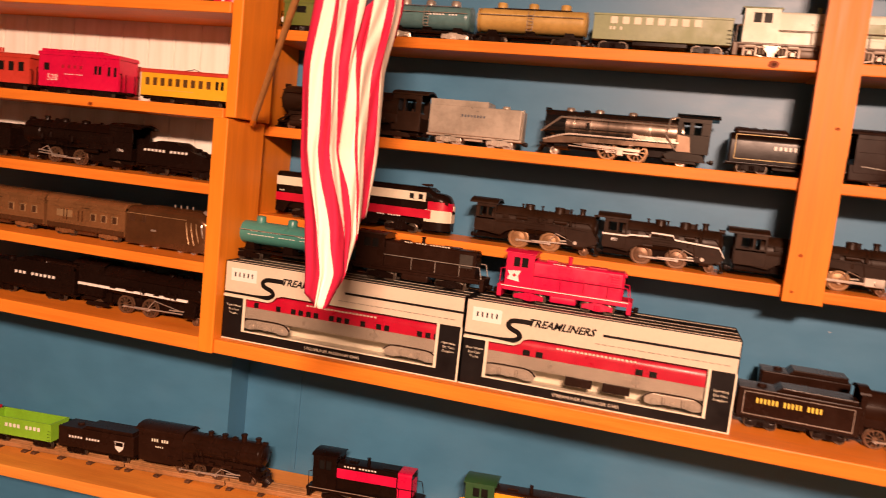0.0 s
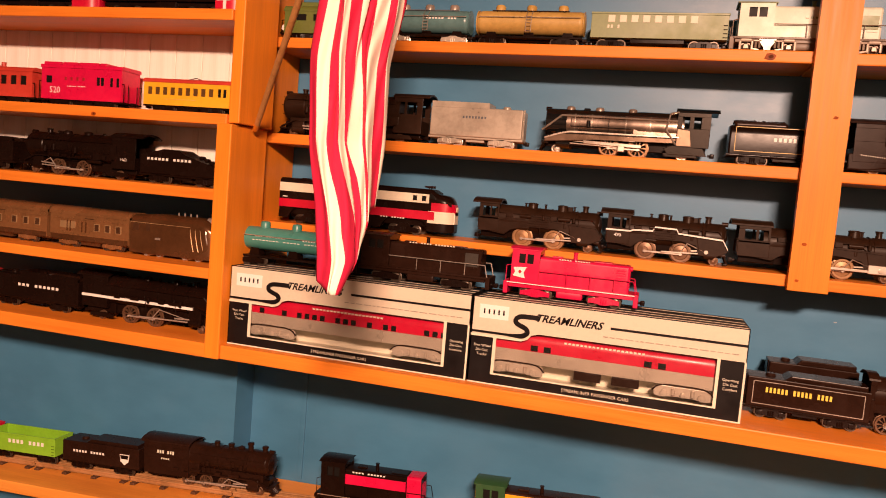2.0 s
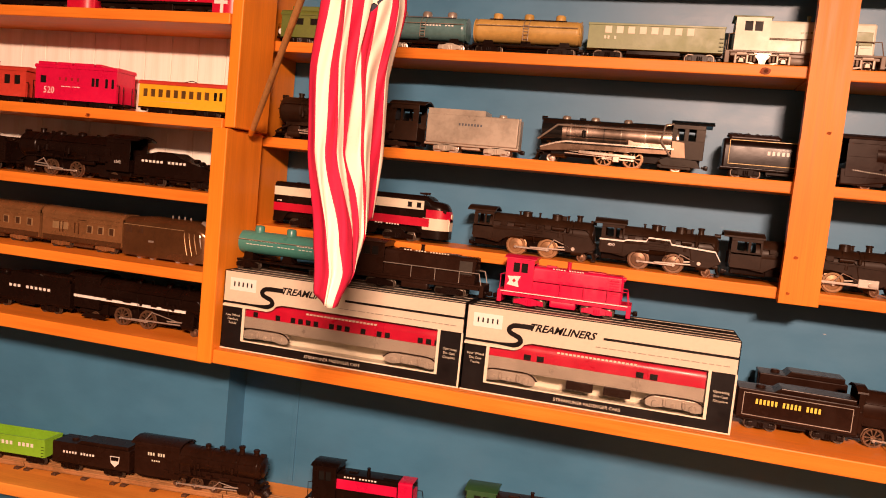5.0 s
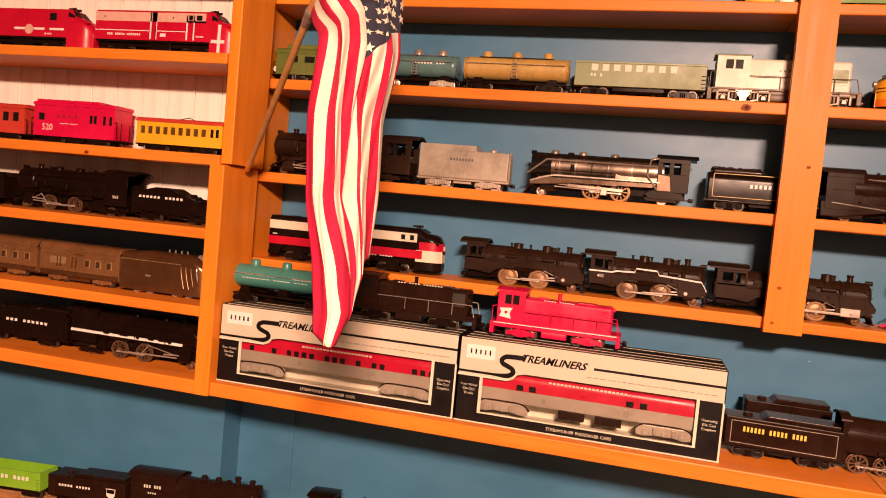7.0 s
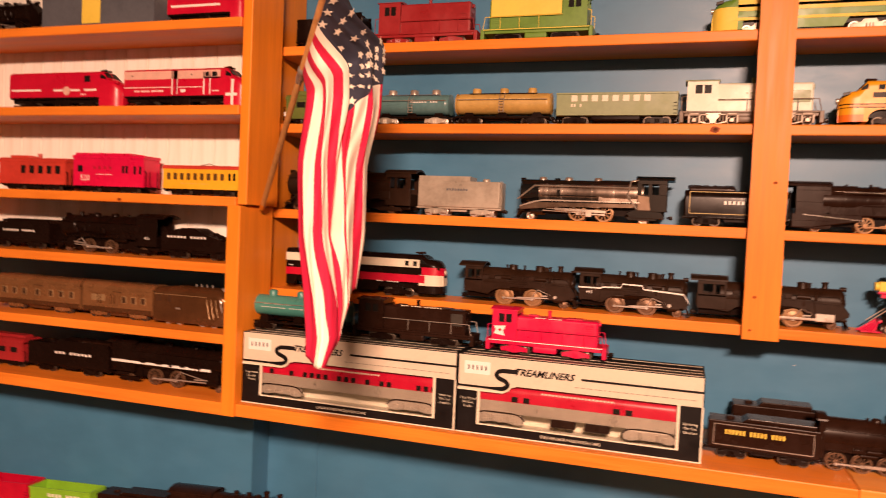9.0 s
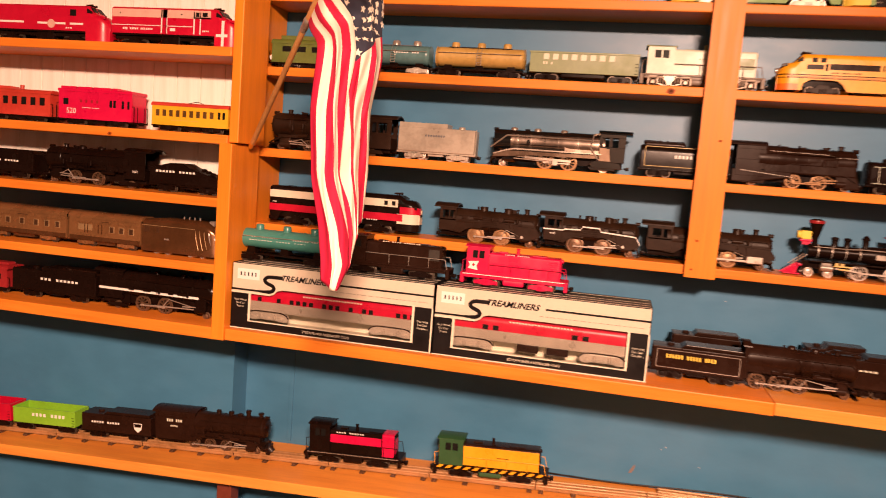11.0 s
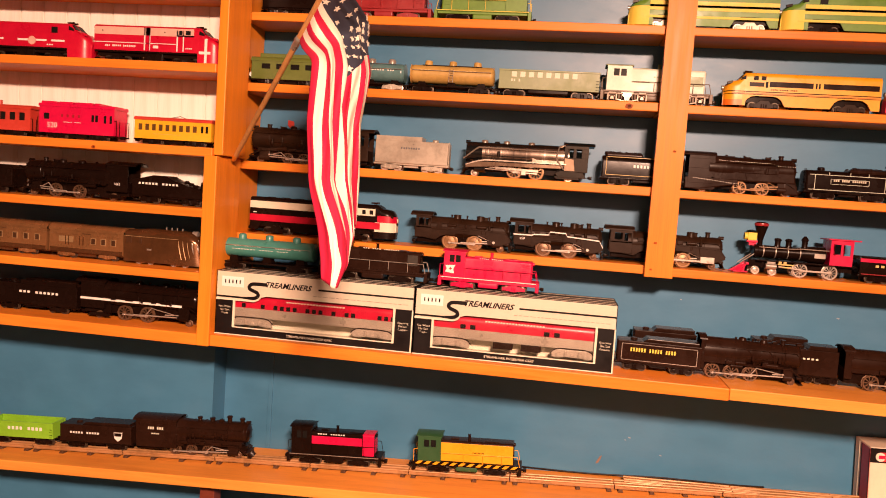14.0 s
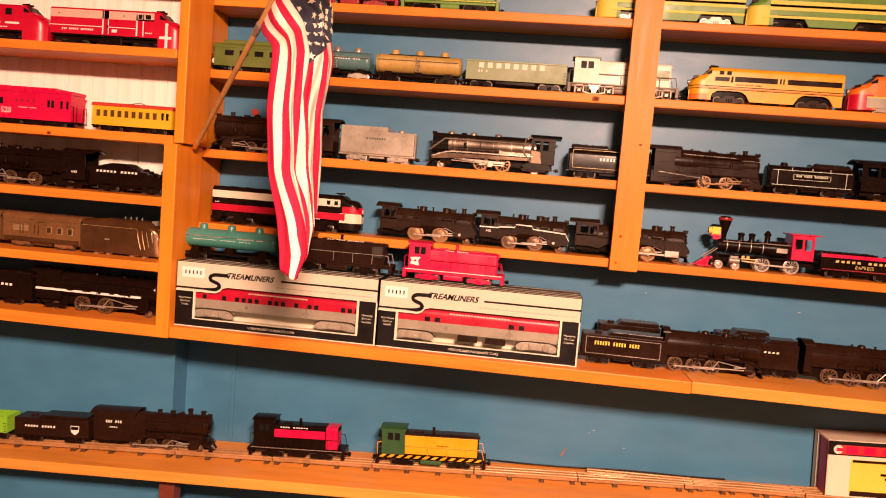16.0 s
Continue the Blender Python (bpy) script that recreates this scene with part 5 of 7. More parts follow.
    for s in (-1, 1):
        bm = B()
        yy = s * (wide(0.3) / 2)
        c.slab(bm, [(L - nl * 0.80, H * 0.81), (L - nl * 0.60, H * 0.79), (L - nl * 0.645, H * 0.855), (L - nl * 0.79, H * 0.92)], *sorted((yy - s * 0.007, yy + s * 0.0008)), 0.0003)
        c.part("quarter_window", bm, GLASS_DARK)
    bm = B()
    c.slab(bm, [(L - nl * 0.30, H * 0.70), (L - nl * 0.10, H * 0.665), (L - nl * 0.10, H * 0.735), (L - nl * 0.30, H * 0.77)], -wide(0.8) / 2 - 0.0004, -wide(0.8) / 2 + 0.004, 0.0005)
    c.part("number_board", bm, BROWNBLK if arched else body)
    for n_i, (m_, lim, base) in enumerate(nose):
        # painted nose: a shell a hair outside the body
        g = 0.0005 + 0.0004 * n_i
        bm = B()
        loft(bm, [section(t, g, low - 0.0004 if base is None else H * base, H * lim) for t in ((0.30,) if base is None else (0.16 + 0.5 * (lim - 0.5), 0.30)) + (0.38, 0.46, 0.58, 0.70, 0.80, 0.88, 0.94, 0.975, 1.0)])
        part("nose_panel", bm, m_, shell)
    if cross:
        xa, wy = c.X(L - nl * 0.52), wide(0.48) / 2
        bm = B()
        box(bm, xa - 0.0032, xa + 0.0032, -wy - 0.0009, -wy + 0.006, H * 0.05, H * 0.72)
        c.part("nose_stripe", bm, WHITE)
        bm = B()
        box(bm, xa - 0.017, xa + 0.012, -wy - 0.0012, -wy + 0.006, H * 0.32, H * 0.39)
        c.part("nose_stripe", bm, WHITE)
    # underside
    bm = B()
    c.box(bm, 0.004, L - nl * 0.6, -w * 0.34, w * 0.34, H * 0.20, zb + 0.003)
    c.box(bm, L * 0.40, L * 0.55, -w * 0.42, w * 0.42, 0.006, zb + 0.002, 0.002)
    if not arched:
        c.box(bm, 0.002, L - nl * 0.86, -w * 0.485, w * 0.485, zb - 0.004, zb + 0.001)
    c.part("underframe", bm, skirt or BLACK)
    for u in (0.185, 0.735):
        c.truck(L * u, 0.050, 0.0092, trucks or BLACK, TRUCKWHEEL.get((trucks or BLACK).name), 0.041, h=0.022)
    c.coupler(0, -0.009)
    for v0, v1 in trim_z:
        c.stripe(0.002 if face > 0 else nl * 0.5, L - nl * 0.5 if face > 0 else L - 0.002, H * v0, H * v1, trim or WHITE)
    for lens, q0, q1, v0, v1 in words or ():
        c.letters(lens, L * q0, L * q1, H * v0, H * v1, ink)
    return c


def coach(name, label, x0, x1, y, z, body, H=0.08, roof=None, win=None, n_win=8, win_z=(0.55, 0.75), under=None, doors=(), trucks=None, words=None, ink=None, pantograph=False, roof_r=0.012, band=None, yaw=0.0, category="model rail car", group="", steps=False, mono=0.0, stack=False, u_win=(0.08, 0.92)):
    """A box-like rail car: shell with recessed windows, eaves roof, steps, trucks."""
    c = Car(name, label, x0, x1, y, z, 1, 0.055, yaw, 0, category, group)
    L, w, z0 = c.L, 0.055, 0.0155
    bm = B()
    c.box(bm, 0, L, -w / 2 + 0.0025, w / 2 - 0.0025, z0, H - 0.003, 0.001)
    core = c.part("body", bm, body)
    wz0, wz1 = H * win_z[0], H * win_z[1]
    for s in (-1, 1):
        bm = B()
        ya, yb = sorted((s * (w / 2 - 0.0025), s * w / 2))
        c.box(bm, 0, L, ya, yb, z0, wz0)
        c.box(bm, 0, L, ya, yb, wz1, H - 0.003)
        span = L * (u_win[1] - u_win[0])
        cell = span / n_win
        edges = [0.0]
        for i in range(n_win):
            a = L * u_win[0] + cell * (i + 0.2)
            edges += [a, a + cell * 0.6]
        edges.append(L)
        for a, b_ in zip(edges[::2], edges[1::2]):
            c.box(bm, a, b_, ya, yb, wz0, wz1)
        part("side", bm, body, core)
    bm = B()
    c.box(bm, 0.003, L - 0.003, -w / 2 + 0.0018, w / 2 - 0.0018, wz0 - 0.001, wz1 + 0.001)
    c.part("window_pane", bm, win or GLASS_DARK)
    bm = B()
    secs = [[(c.X(u), yy, zz) for yy, zz in rounded(w + 0.003, H + 0.003 + roof_r * 0.25, 5, roof_r, H - 0.0035)] for u in (-0.002, L + 0.002)]
    loft(bm, secs)
    if mono:
        c.box(bm, L * 0.08, L * 0.92, -w * 0.24, w * 0.24, H, H + mono, 0.002)
    c.part("roof", bm, roof or body)
    bm = B()
    c.box(bm, -0.004, L + 0.004, -w / 2 + 0.004, w / 2 - 0.004, 0.0125, z0 + 0.0005, 0.0008)
    c.box(bm, L * 0.38, L * 0.62, -w / 2 + 0.007, w / 2 - 0.007, 0.006, z0)
    c.part("underframe", bm, under or BLACK)
    for u in (0.22, 0.78):
        c.truck(L * u, 0.033, 0.0096, trucks or BLACK, TRUCKWHEEL.get((trucks or BLACK).name))
    if steps:
        for u in (0.0, L):
            bm = B()
            for s in (-1, 1):
                yy = s * (w / 2 - 0.001)
                for k in (0, 1):
                    c.rod(bm, (u + (0.006 if u else -0.006), yy * (1 - 0.5 * k), z0), (u + (0.006 if u else -0.006), yy * (1 - 0.5 * k), H * 0.62), 0.0008, 6)
                c.rod(bm, (u + (0.006 if u else -0.006), yy, H * 0.62), (u, yy, H * 0.62), 0.0008, 6)
            c.box(bm, u - 0.008, u + 0.008, -w / 2 + 0.001, w / 2 - 0.001, z0 - 0.003, z0)
            c.part("end_rail", bm, BLACK)
    if pantograph:
        bm = B()
        a, b_ = L * 0.35, L * 0.6
        c.rod(bm, (a, 0, H + 0.004), (L * 0.52, 0, H + 0.011), 0.0009, 6)
        c.rod(bm, (L * 0.52, 0, H + 0.011), (b_, 0, H + 0.006), 0.0009, 6)
        c.box(bm, L * 0.44, L * 0.5, -0.008, 0.008, H + 0.003, H + 0.0055, 0.001)
        c.part("trolley_pole", bm, BLACK)
    for lens, q0, q1, v0, v1 in words or ():
        c.letters(lens, L * q0, L * q1, H * v0, H * v1, ink)
    c.coupler(0, -0.008)
    c.coupler(L, 0.008)
    return c


def ribbon(bm, pts, th, y0, y1):
    """A flat printed line of even width along (x, z) points."""
    ps = [Vector((x, z)) for x, z in pts]
    left, right = [], []
    for i, p in enumerate(ps):
        d = (ps[min(i + 1, len(ps) - 1)] - ps[max(i - 1, 0)]).normalized()
        n_ = Vector((-d.y, d.x)) * (th[i] if isinstance(th, (list, tuple)) else th)
        left.append(p + n_)
        right.append(p - n_)
    loft(bm, [[(a.x, y0, a.y), (b_.x, y0, b_.y), (b_.x, y1, b_.y), (a.x, y1, a.y)] for a, b_ in zip(left, right)])
    return bm


# ---- the trains on the left shelves ----
BLUSH = paint("pale_pink_panel", (0.70, 0.42, 0.34), 0.4, dirt=0.2)
LY = 0.086
TROLLEYWIN = paint("brown_trolley_window", (0.10, 0.05, 0.014), 0.35, dirt=0.4)
ZL = {k: v for k, v in zip("tabcde", LEFT_TOPS)}
cab_diesel("streamlined_diesel", "red streamlined toy diesel with a broken white side stripe", -0.723, -0.393, LY, ZL["a"], 1, RED, 0.092,
           bands=((WHITE, 0.02, 0.30, 0.50, 0.55), (WHITE, 0.42, 0.66, 0.49, 0.54), (RED, 0.505, 0.575, 0.47, 0.52), (WHITE, 0.70, 0.81, 0.49, 0.54)),
           windows=((0.70, 0.75, 0.72, 0.88),), words=[((3,), 0.66, 0.72, 0.38, 0.43)], group="red diesels")
bm = B()
cyl(bm, "y", (-0.723 + 0.33 * 0.54, LY - 0.0296, ZL["a"] + 0.046), 0.0105, 0.001, 22)
first_red = [o for o in bpy.data.objects if o.get("label", "").startswith("red streamlined toy")][0]
part("emblem", bm, BLUSH, first_red).matrix_parent_inverse = first_red.matrix_basis.inverted()
cab_diesel("streamlined_diesel", "red toy diesel with pale upper band and white nose cross", -0.376, -0.050, LY, ZL["a"], 1, RED, 0.092, upper=(BLUSH, 0.745, 0.945), roof=RED,
           bands=((WHITE, 0.0, 0.66, 0.535, 0.552), (RED, 0.42, 0.45, 0.34, 0.945), (WHITE, 0.405, 0.415, 0.36, 0.945), (WHITE, 0.445, 0.455, 0.36, 0.945), (WHITE, 0.665, 0.675, 0.36, 0.90), (WHITE, 0.715, 0.723, 0.36, 0.90), (WHITE, 0.48, 0.52, 0.42, 0.49), (BLUSH, 0.675, 0.80, 0.745, 0.78)),
           windows=((0.682, 0.71, 0.79, 0.90), (0.735, 0.775, 0.79, 0.90)), cross=True, words=[((3, 5, 7), 0.09, 0.34, 0.42, 0.49), ((4,), 0.735, 0.79, 0.42, 0.47)], vents=((0.07, 0.84), (0.57, 0.84)), group="red diesels")
c = coach("electric_locomotive", "bright red box-cab toy electric locomotive with black running gear", -0.520, -0.316, LY, ZL["b"], HOTRED, 0.084, n_win=1, win_z=(0.58, 0.76), u_win=(0.03, 0.16), steps=True, roof_r=0.004, words=[((6, 5), 0.33, 0.56, 0.50, 0.53)], category="model locomotive", group="red electric cars")
c.text("520", 0.036, 0.034, 0.019)
for q0, q1, v0, v1 in ((0.295, 0.32, 0.66, 0.74), (0.37, 0.395, 0.66, 0.74), (0.445, 0.47, 0.66, 0.74), (0.52, 0.545, 0.66, 0.74), (0.70, 0.735, 0.56, 0.76), (0.75, 0.785, 0.56, 0.76), (0.865, 0.895, 0.54, 0.76), (0.94, 0.97, 0.54, 0.76)):
    bm = B()
    c.box(bm, c.L * q0, c.L * q1, -0.0278, -0.0265, 0.084 * v0, 0.084 * v1)
    c.part("window", bm, GLASS_DARK if q0 > 0.6 else MAROON)
for u, e in ((0.02, 0.22), (0.26, 0.44), (0.47, 0.70), (0.73, 0.80)):
    bm = B()
    c.box(bm, c.L * u, c.L * e, -0.026, 0.026, 0.086, 0.0935, 0.001)
    c.part("roof_hatch", bm, HOTRED)
c = coach("electric_locomotive", "faded orange-red toy work car with black underframe", -0.752, -0.545, LY, ZL["b"], BRICKRED, 0.074, n_win=5, win_z=(0.56, 0.82), u_win=(0.30, 0.95), steps=True, roof_r=0.010, category="model rail car", group="red electric cars")
bm = B()
c.lathe_z(bm, 0.10, 0, [(0.005, 0.07), (0.005, 0.090), (0.006, 0.091)], 14)
c.box(bm, 0.02, 0.08, -0.016, 0.016, 0.074, 0.086, 0.003)
c.part("roof_box", bm, BRICKRED)
c = coach("trolley_car", "yellow toy trolley car with a red roof and dark windows", -0.261, -0.061, LY, ZL["b"], YELLOW, 0.064, win=TROLLEYWIN, roof=BRICKRED, n_win=9, win_z=(0.56, 0.80), u_win=(0.03, 0.83), pantograph=True, roof_r=0.008, words=[((18,), 0.25, 0.62, 0.42, 0.445)], ink=GOLDPRINT, category="model trolley")
bm = B()
for q in (0.87, 0.93):
    c.box(bm, c.L * q, c.L * (q + 0.03), -0.0285, -0.026, 0.036, 0.052)
c.part("door_window", bm, GLASS_DARK)
steam_loco("steam_engine", "black toy steam engine with tarnished side rods", -0.572, -0.272, LY, ZL["c"], -1, 0.094, BLACK, closed=True, roof_over=0.018, drivers=(0.46, 0.68), dr=0.0165, cab=0.2, number="1062", domes=(0.48, 0.66), stack=0.82, rodmat=STEEL)
tender("tender", "black slope-backed toy tender with white lettering", -0.262, -0.064, LY, ZL["c"], -1, 0.070, BLACK, "slope", words=((6, 5), 0.08, 0.62, 0.52, 0.66), ink=WHITE)
tender("tender", "black toy tender with pale lettering on a pine shelf", -0.80, -0.592, LY, ZL["c"], 1, 0.072, BLACK, "box", words=((6, 5), 0.3, 0.8, 0.4, 0.52), ink=WHITE)
BRONZE_DARK = paint("dark_bronze_casting", (0.15, 0.066, 0.026), 0.22, 0.6, dirt=0.4)
BRONZE_PALE = paint("worn_bronze_plate", (0.40, 0.26, 0.13), 0.32, 0.4, dirt=0.4)
SHADE_WIN = paint("brown_window_strip", (0.055, 0.024, 0.010), 0.3, dirt=0.4)
for a, b_, holes, plates in ((-0.752, -0.490, (0.10, 0.22, 0.34, 0.50, 0.66, 0.78, 0.90), ()), (-0.482, -0.280, (0.60, 0.735, 0.87), (0.16,))):
    c = coach("streamlined_coach", "bronze-grey streamlined toy passenger coach with small windows", a, b_, LY, ZL["d"], BRONZE, 0.078, n_win=1, win_z=(0.80, 0.82), u_win=(0.4, 0.6), roof_r=0.016, win=SHADE_WIN, trucks=BRONZE, under=BRONZE_DARK, category="model coach", group="bronze streamliner")
    for u in holes:
        bm = B()
        c.box(bm, c.L * u - 0.0075, c.L * u + 0.0075, -0.0284, -0.026, 0.038, 0.0545, 0.0006)
        frame_ob = c.part("window_frame", bm, BRONZE_PALE)
        bm = B()
        c.box(bm, c.L * u - 0.0050, c.L * u + 0.0050, -0.0288, -0.0275, 0.0395, 0.053)
        part("window", bm, SHADE_WIN, frame_ob)
    for u in plates:
        bm = B()
        c.box(bm, c.L * u - 0.006, c.L * u + 0.034, -0.0284, -0.026, 0.040, 0.055, 0.0005)
        plate = c.part("name_plate", bm, BRONZE_PALE)
        for q in (0.012, 0.020, 0.050, 0.060):
            bm = B()
            c.box(bm, c.L * u + q, c.L * u + q + 0.0022, -0.0292, -0.027, 0.034, 0.057, 0.0004)
            part("grab_iron", bm, BRONZE_DARK, plate)
    bm = B()
    c.box(bm, 0.002, c.L - 0.002, -0.0286, -0.026, 0.0155, 0.0262)
    c.part("side_skirt", bm, BRONZE_DARK)
    bm = B()
    c.box(bm, 0.004, c.L - 0.004, -0.0290, -0.026, 0.026, 0.0285)
    c.box(bm, 0.004, c.L - 0.004, -0.0288, -0.026, 0.060, 0.0615)
    c.part("side_moulding", bm, BRONZE)
# bullet-nosed engine of the streamliner
c = Car("streamlined_engine", "bronze-brown bullet-nosed toy streamliner engine with bright nose fins", -0.277, -0.072, LY, ZL["d"], 1, 0.056, 0, 0, "model locomotive", "bronze streamliner")
L = c.L


def bullet(u):
    """Half width and height of the engine casing along its length."""
    q = max(0.0, (u - 0.74) / 0.26)
    k = math.sqrt(max(0.0, 1 - q ** 2.4))
    return 0.028 * max(0.30, k), 0.083 + 0.006 * min(1.0, u / 0.3) - 0.036 * q ** 2.2


bm = B()
secs = []
for u in (0, 0.02, 0.1, 0.3, 0.5, 0.66, 0.74, 0.80, 0.86, 0.91, 0.95, 0.98, 1.0):
    hw_, hh_ = bullet(u)
    flare = 1.0 + 0.10 * max(0.0, (u - 0.7) / 0.3)
    sec = rounded(hw_ * 2, hh_, 7, hw_ * 0.72, 0.006)
    secs.append([(c.X(L * u + (0.012 * (1 - min(1.0, zz / 0.05)) if u > 0.85 else 0.0)), yy * (flare if zz < 0.02 else 1.0), zz) for yy, zz in sec])
loft(bm, secs)
shell = c.part("body", bm, BRONZE_DARK)
for k in range(5):
    # bright fins down the nose
    u = 0.70 + 0.055 * k
    bm = B()
    prev = None
    for q in range(9):
        zz = 0.020 + 0.050 * q / 8
        uu = u + 0.05 * (1 - q / 8) ** 1.5
        hw_, hh_ = bullet(min(uu, 0.99))
        p = (L * uu, -hw_ * (1.0 if zz < hh_ * 0.6 else math.sqrt(max(0.05, 1 - ((zz - hh_ * 0.6) / (hh_ * 0.45)) ** 2))) - 0.0004, zz)
        if prev:
            c.rod(bm, prev, p, 0.0009 if k < 3 else 0.0016, 6)
        prev = p
    part("nose_fin", bm, BRONZE_PALE if k < 3 else STEEL, shell)
bm = B()
c.lathe_x(bm, [(L * 0.80, 0.004), (L * 0.82, 0.009), (L * 0.88, 0.0095), (L * 0.885, 0.007)], 0, 0.081, 18)
c.part("headlight", bm, STEEL)
for k in range(4):
    bm = B()
    c.rod(bm, (L * (0.48 + 0.07 * k), -0.004, 0.086), (L * (0.48 + 0.07 * k), -0.004, 0.0945), 0.0016, 6)
    c.part("roof_pin", bm, STEEL)
for a, e, q, r_ in ((0.03, 0.10, 0.052, 0.066), (0.19, 0.23, 0.052, 0.066), (0.30, 0.36, 0.036, 0.040)):
    bm = B()
    c.box(bm, L * a, L * e, -0.0288, -0.027, q, r_, 0.0005)
    c.part("cab_window", bm, SHADE_WIN if a < 0.3 else STEEL)
bm = B()
c.box(bm, L * 0.0, L * 0.70, -0.0290, -0.027, 0.068, 0.0692)
c.part("side_moulding", bm, BRONZE_PALE)
for u in (0.25, 0.7):
    c.truck(L * u, 0.031, 0.008, BRONZE, STEEL)
tender("tender", "black toy tender with white script lettering", -0.648, -0.402, LY, ZL["e"], 1, 0.080, BLACK, "box", words=((3, 6), 0.34, 0.80, 0.44, 0.58), ink=WHITE)
steam_loco("steam_engine", "black toy steam engine with a white running-board stripe", -0.392, -0.064, LY, ZL["e"], 1, 0.098, BLACK, drivers=(0.36, 0.545), dr=0.0190, cab=0.2, run=0.050, stripe=WHITE, domes=(0.44, 0.66), stack=0.80, closed=True)
c = coach("caboose", "dark red toy caboose with pale end marks", -0.80, -0.664, LY, ZL["e"], MAROON, 0.066, n_win=3, steps=True, mono=0.012, category="model caboose", group="cabooses")
# top left
coach("box_car", "slate blue toy box car with a yellow panel", -0.627, -0.300, LY, ZL["t"], DKGREY, 0.088, n_win=1, win_z=(0.9, 0.92), category="model box car")
bm = B()
box(bm, -0.505, -0.452, LY - 0.0292, LY - 0.026, ZL["t"] + 0.020, ZL["t"] + 0.080)
part("door_panel", bm, INKY, bpy.data.objects["box_car"]).matrix_parent_inverse = bpy.data.objects["box_car"].matrix_basis.inverted()
cab_diesel("streamlined_diesel", "red toy diesel with a white band on the top shelf", -0.262, -0.062, LY, ZL["t"], 1, RED, 0.088, bands=((WHITE, 0.05, 0.7, 0.5, 0.56),), group="red diesels")
steam_loco("steam_engine", "black toy steam engine at the end of the top shelf", -0.95, -0.66, LY, ZL["t"], 1, 0.09, BLACK)

# ---- middle and right shelves ----
MY = 0.207
ZM = {k: v for k, v in zip("tabc", MID_TOPS)}
ZR = {k: v - 0.002 for k, v in ZM.items()}
# top shelf
tender("tender", "black toy tender at the end of the top shelf", 0.0, 0.165, MY, ZM["t"], 1, 0.078, BLACK, "box", words=((5,), 0.5, 0.8, 0.5, 0.62))
switcher("diesel_switcher", "maroon toy diesel switcher with maroon rails", 0.195, 0.432, MY, ZM["t"], 1, MAROON, 0.098, under=MAROON, trim=MAROON, trucks=MAROON, words=[((8,), 0.1, 0.2, 0.2, 0.28)], group="top shelf diesels", hood_h=0.94)
switcher("diesel_switcher", "green and yellow toy road switcher", 0.443, 0.676, MY, ZM["t"], -1, LEAF, 0.098, hood_band=(INKY, 0.02, 0.98, 0.42, 0.98), under=LEAF, trim=INKY, trucks=BLACK, group="top shelf diesels", hood_h=0.95)
for a, b_, f in ((0.905, 1.238, -1), (1.246, 1.58, -1)):
    cab_diesel("streamlined_diesel", "green toy diesel with wide yellow side bands", a, b_, MY, ZR["t"], f, LEAF, 0.088, bands=((INKY, 0.0, 0.86, 0.50, 0.74), (FOREST, 0.0, 0.86, 0.58, 0.64), (INKY, 0.0, 0.9, 0.30, 0.36)), nose=((INKY, 0.60, None),), skirt=BLACK, trucks=SILVER if a < 1 else BLACK, arched=True, windows=((0.72, 0.77, 0.76, 0.9),), group="green diesels")
# freight row
c = coach("caboose", "olive green toy caboose with small dark windows", -0.020, 0.172, MY, ZM["a"], OLIVE, 0.066, n_win=4, win_z=(0.62, 0.82), u_win=(0.1, 0.9), roof=OLIVE, steps=True, mono=0.016, category="model caboose", group="cabooses")
bm = B()
c.cyl(bm, "y", (0.0, -0.024, 0.026), 0.006, 0.006, 14)
c.part("marker_lamp", bm, WHITE)
tank_car("tank_car", "slate blue toy tank car with three bright dome caps", 0.196, 0.380, MY, ZM["a"], TANKBLUE, 0.082, 3, dome_mat=STEEL, trucks=SILVER, words=[((6, 3), 0.5, 0.85, 0.10, 0.26)])
tank_car("tank_car", "ochre yellow toy three-dome tank car", 0.385, 0.603, MY, ZM["a"], OCHRE, 0.083, 3, words=[((3, 6, 3), 0.14, 0.80, 0.32, 0.44)], ink=GOLDPRINT)
gondola("gondola_car", "sage green toy gondola with cream block lettering", 0.612, 0.851, MY, ZM["a"], SAGE, 0.066, words=[((8,), 0.11, 0.80, 0.56, 0.96), ((2, 1), 0.12, 0.22, 0.36, 0.54)], ink=CREAM)
switcher("diesel_switcher", "pale grey toy diesel switcher with silver trucks", 0.856, 1.110, MY, ZM["a"], 1, GREY, 0.090, hood=GREY, cab=GREY, under=UMBER, roof=SAGE, trim=UMBER, trucks=CASTSILVER, open_trucks=True, doors=0, words=[((3,), 0.46, 0.55, 0.52, 0.60)], ink=SAGE, rail=UMBER, hood_band=(SAGE, 0.72, 0.97, 0.30, 0.72), group="diesel switchers", hood_h=0.92, cab_u=0.27)
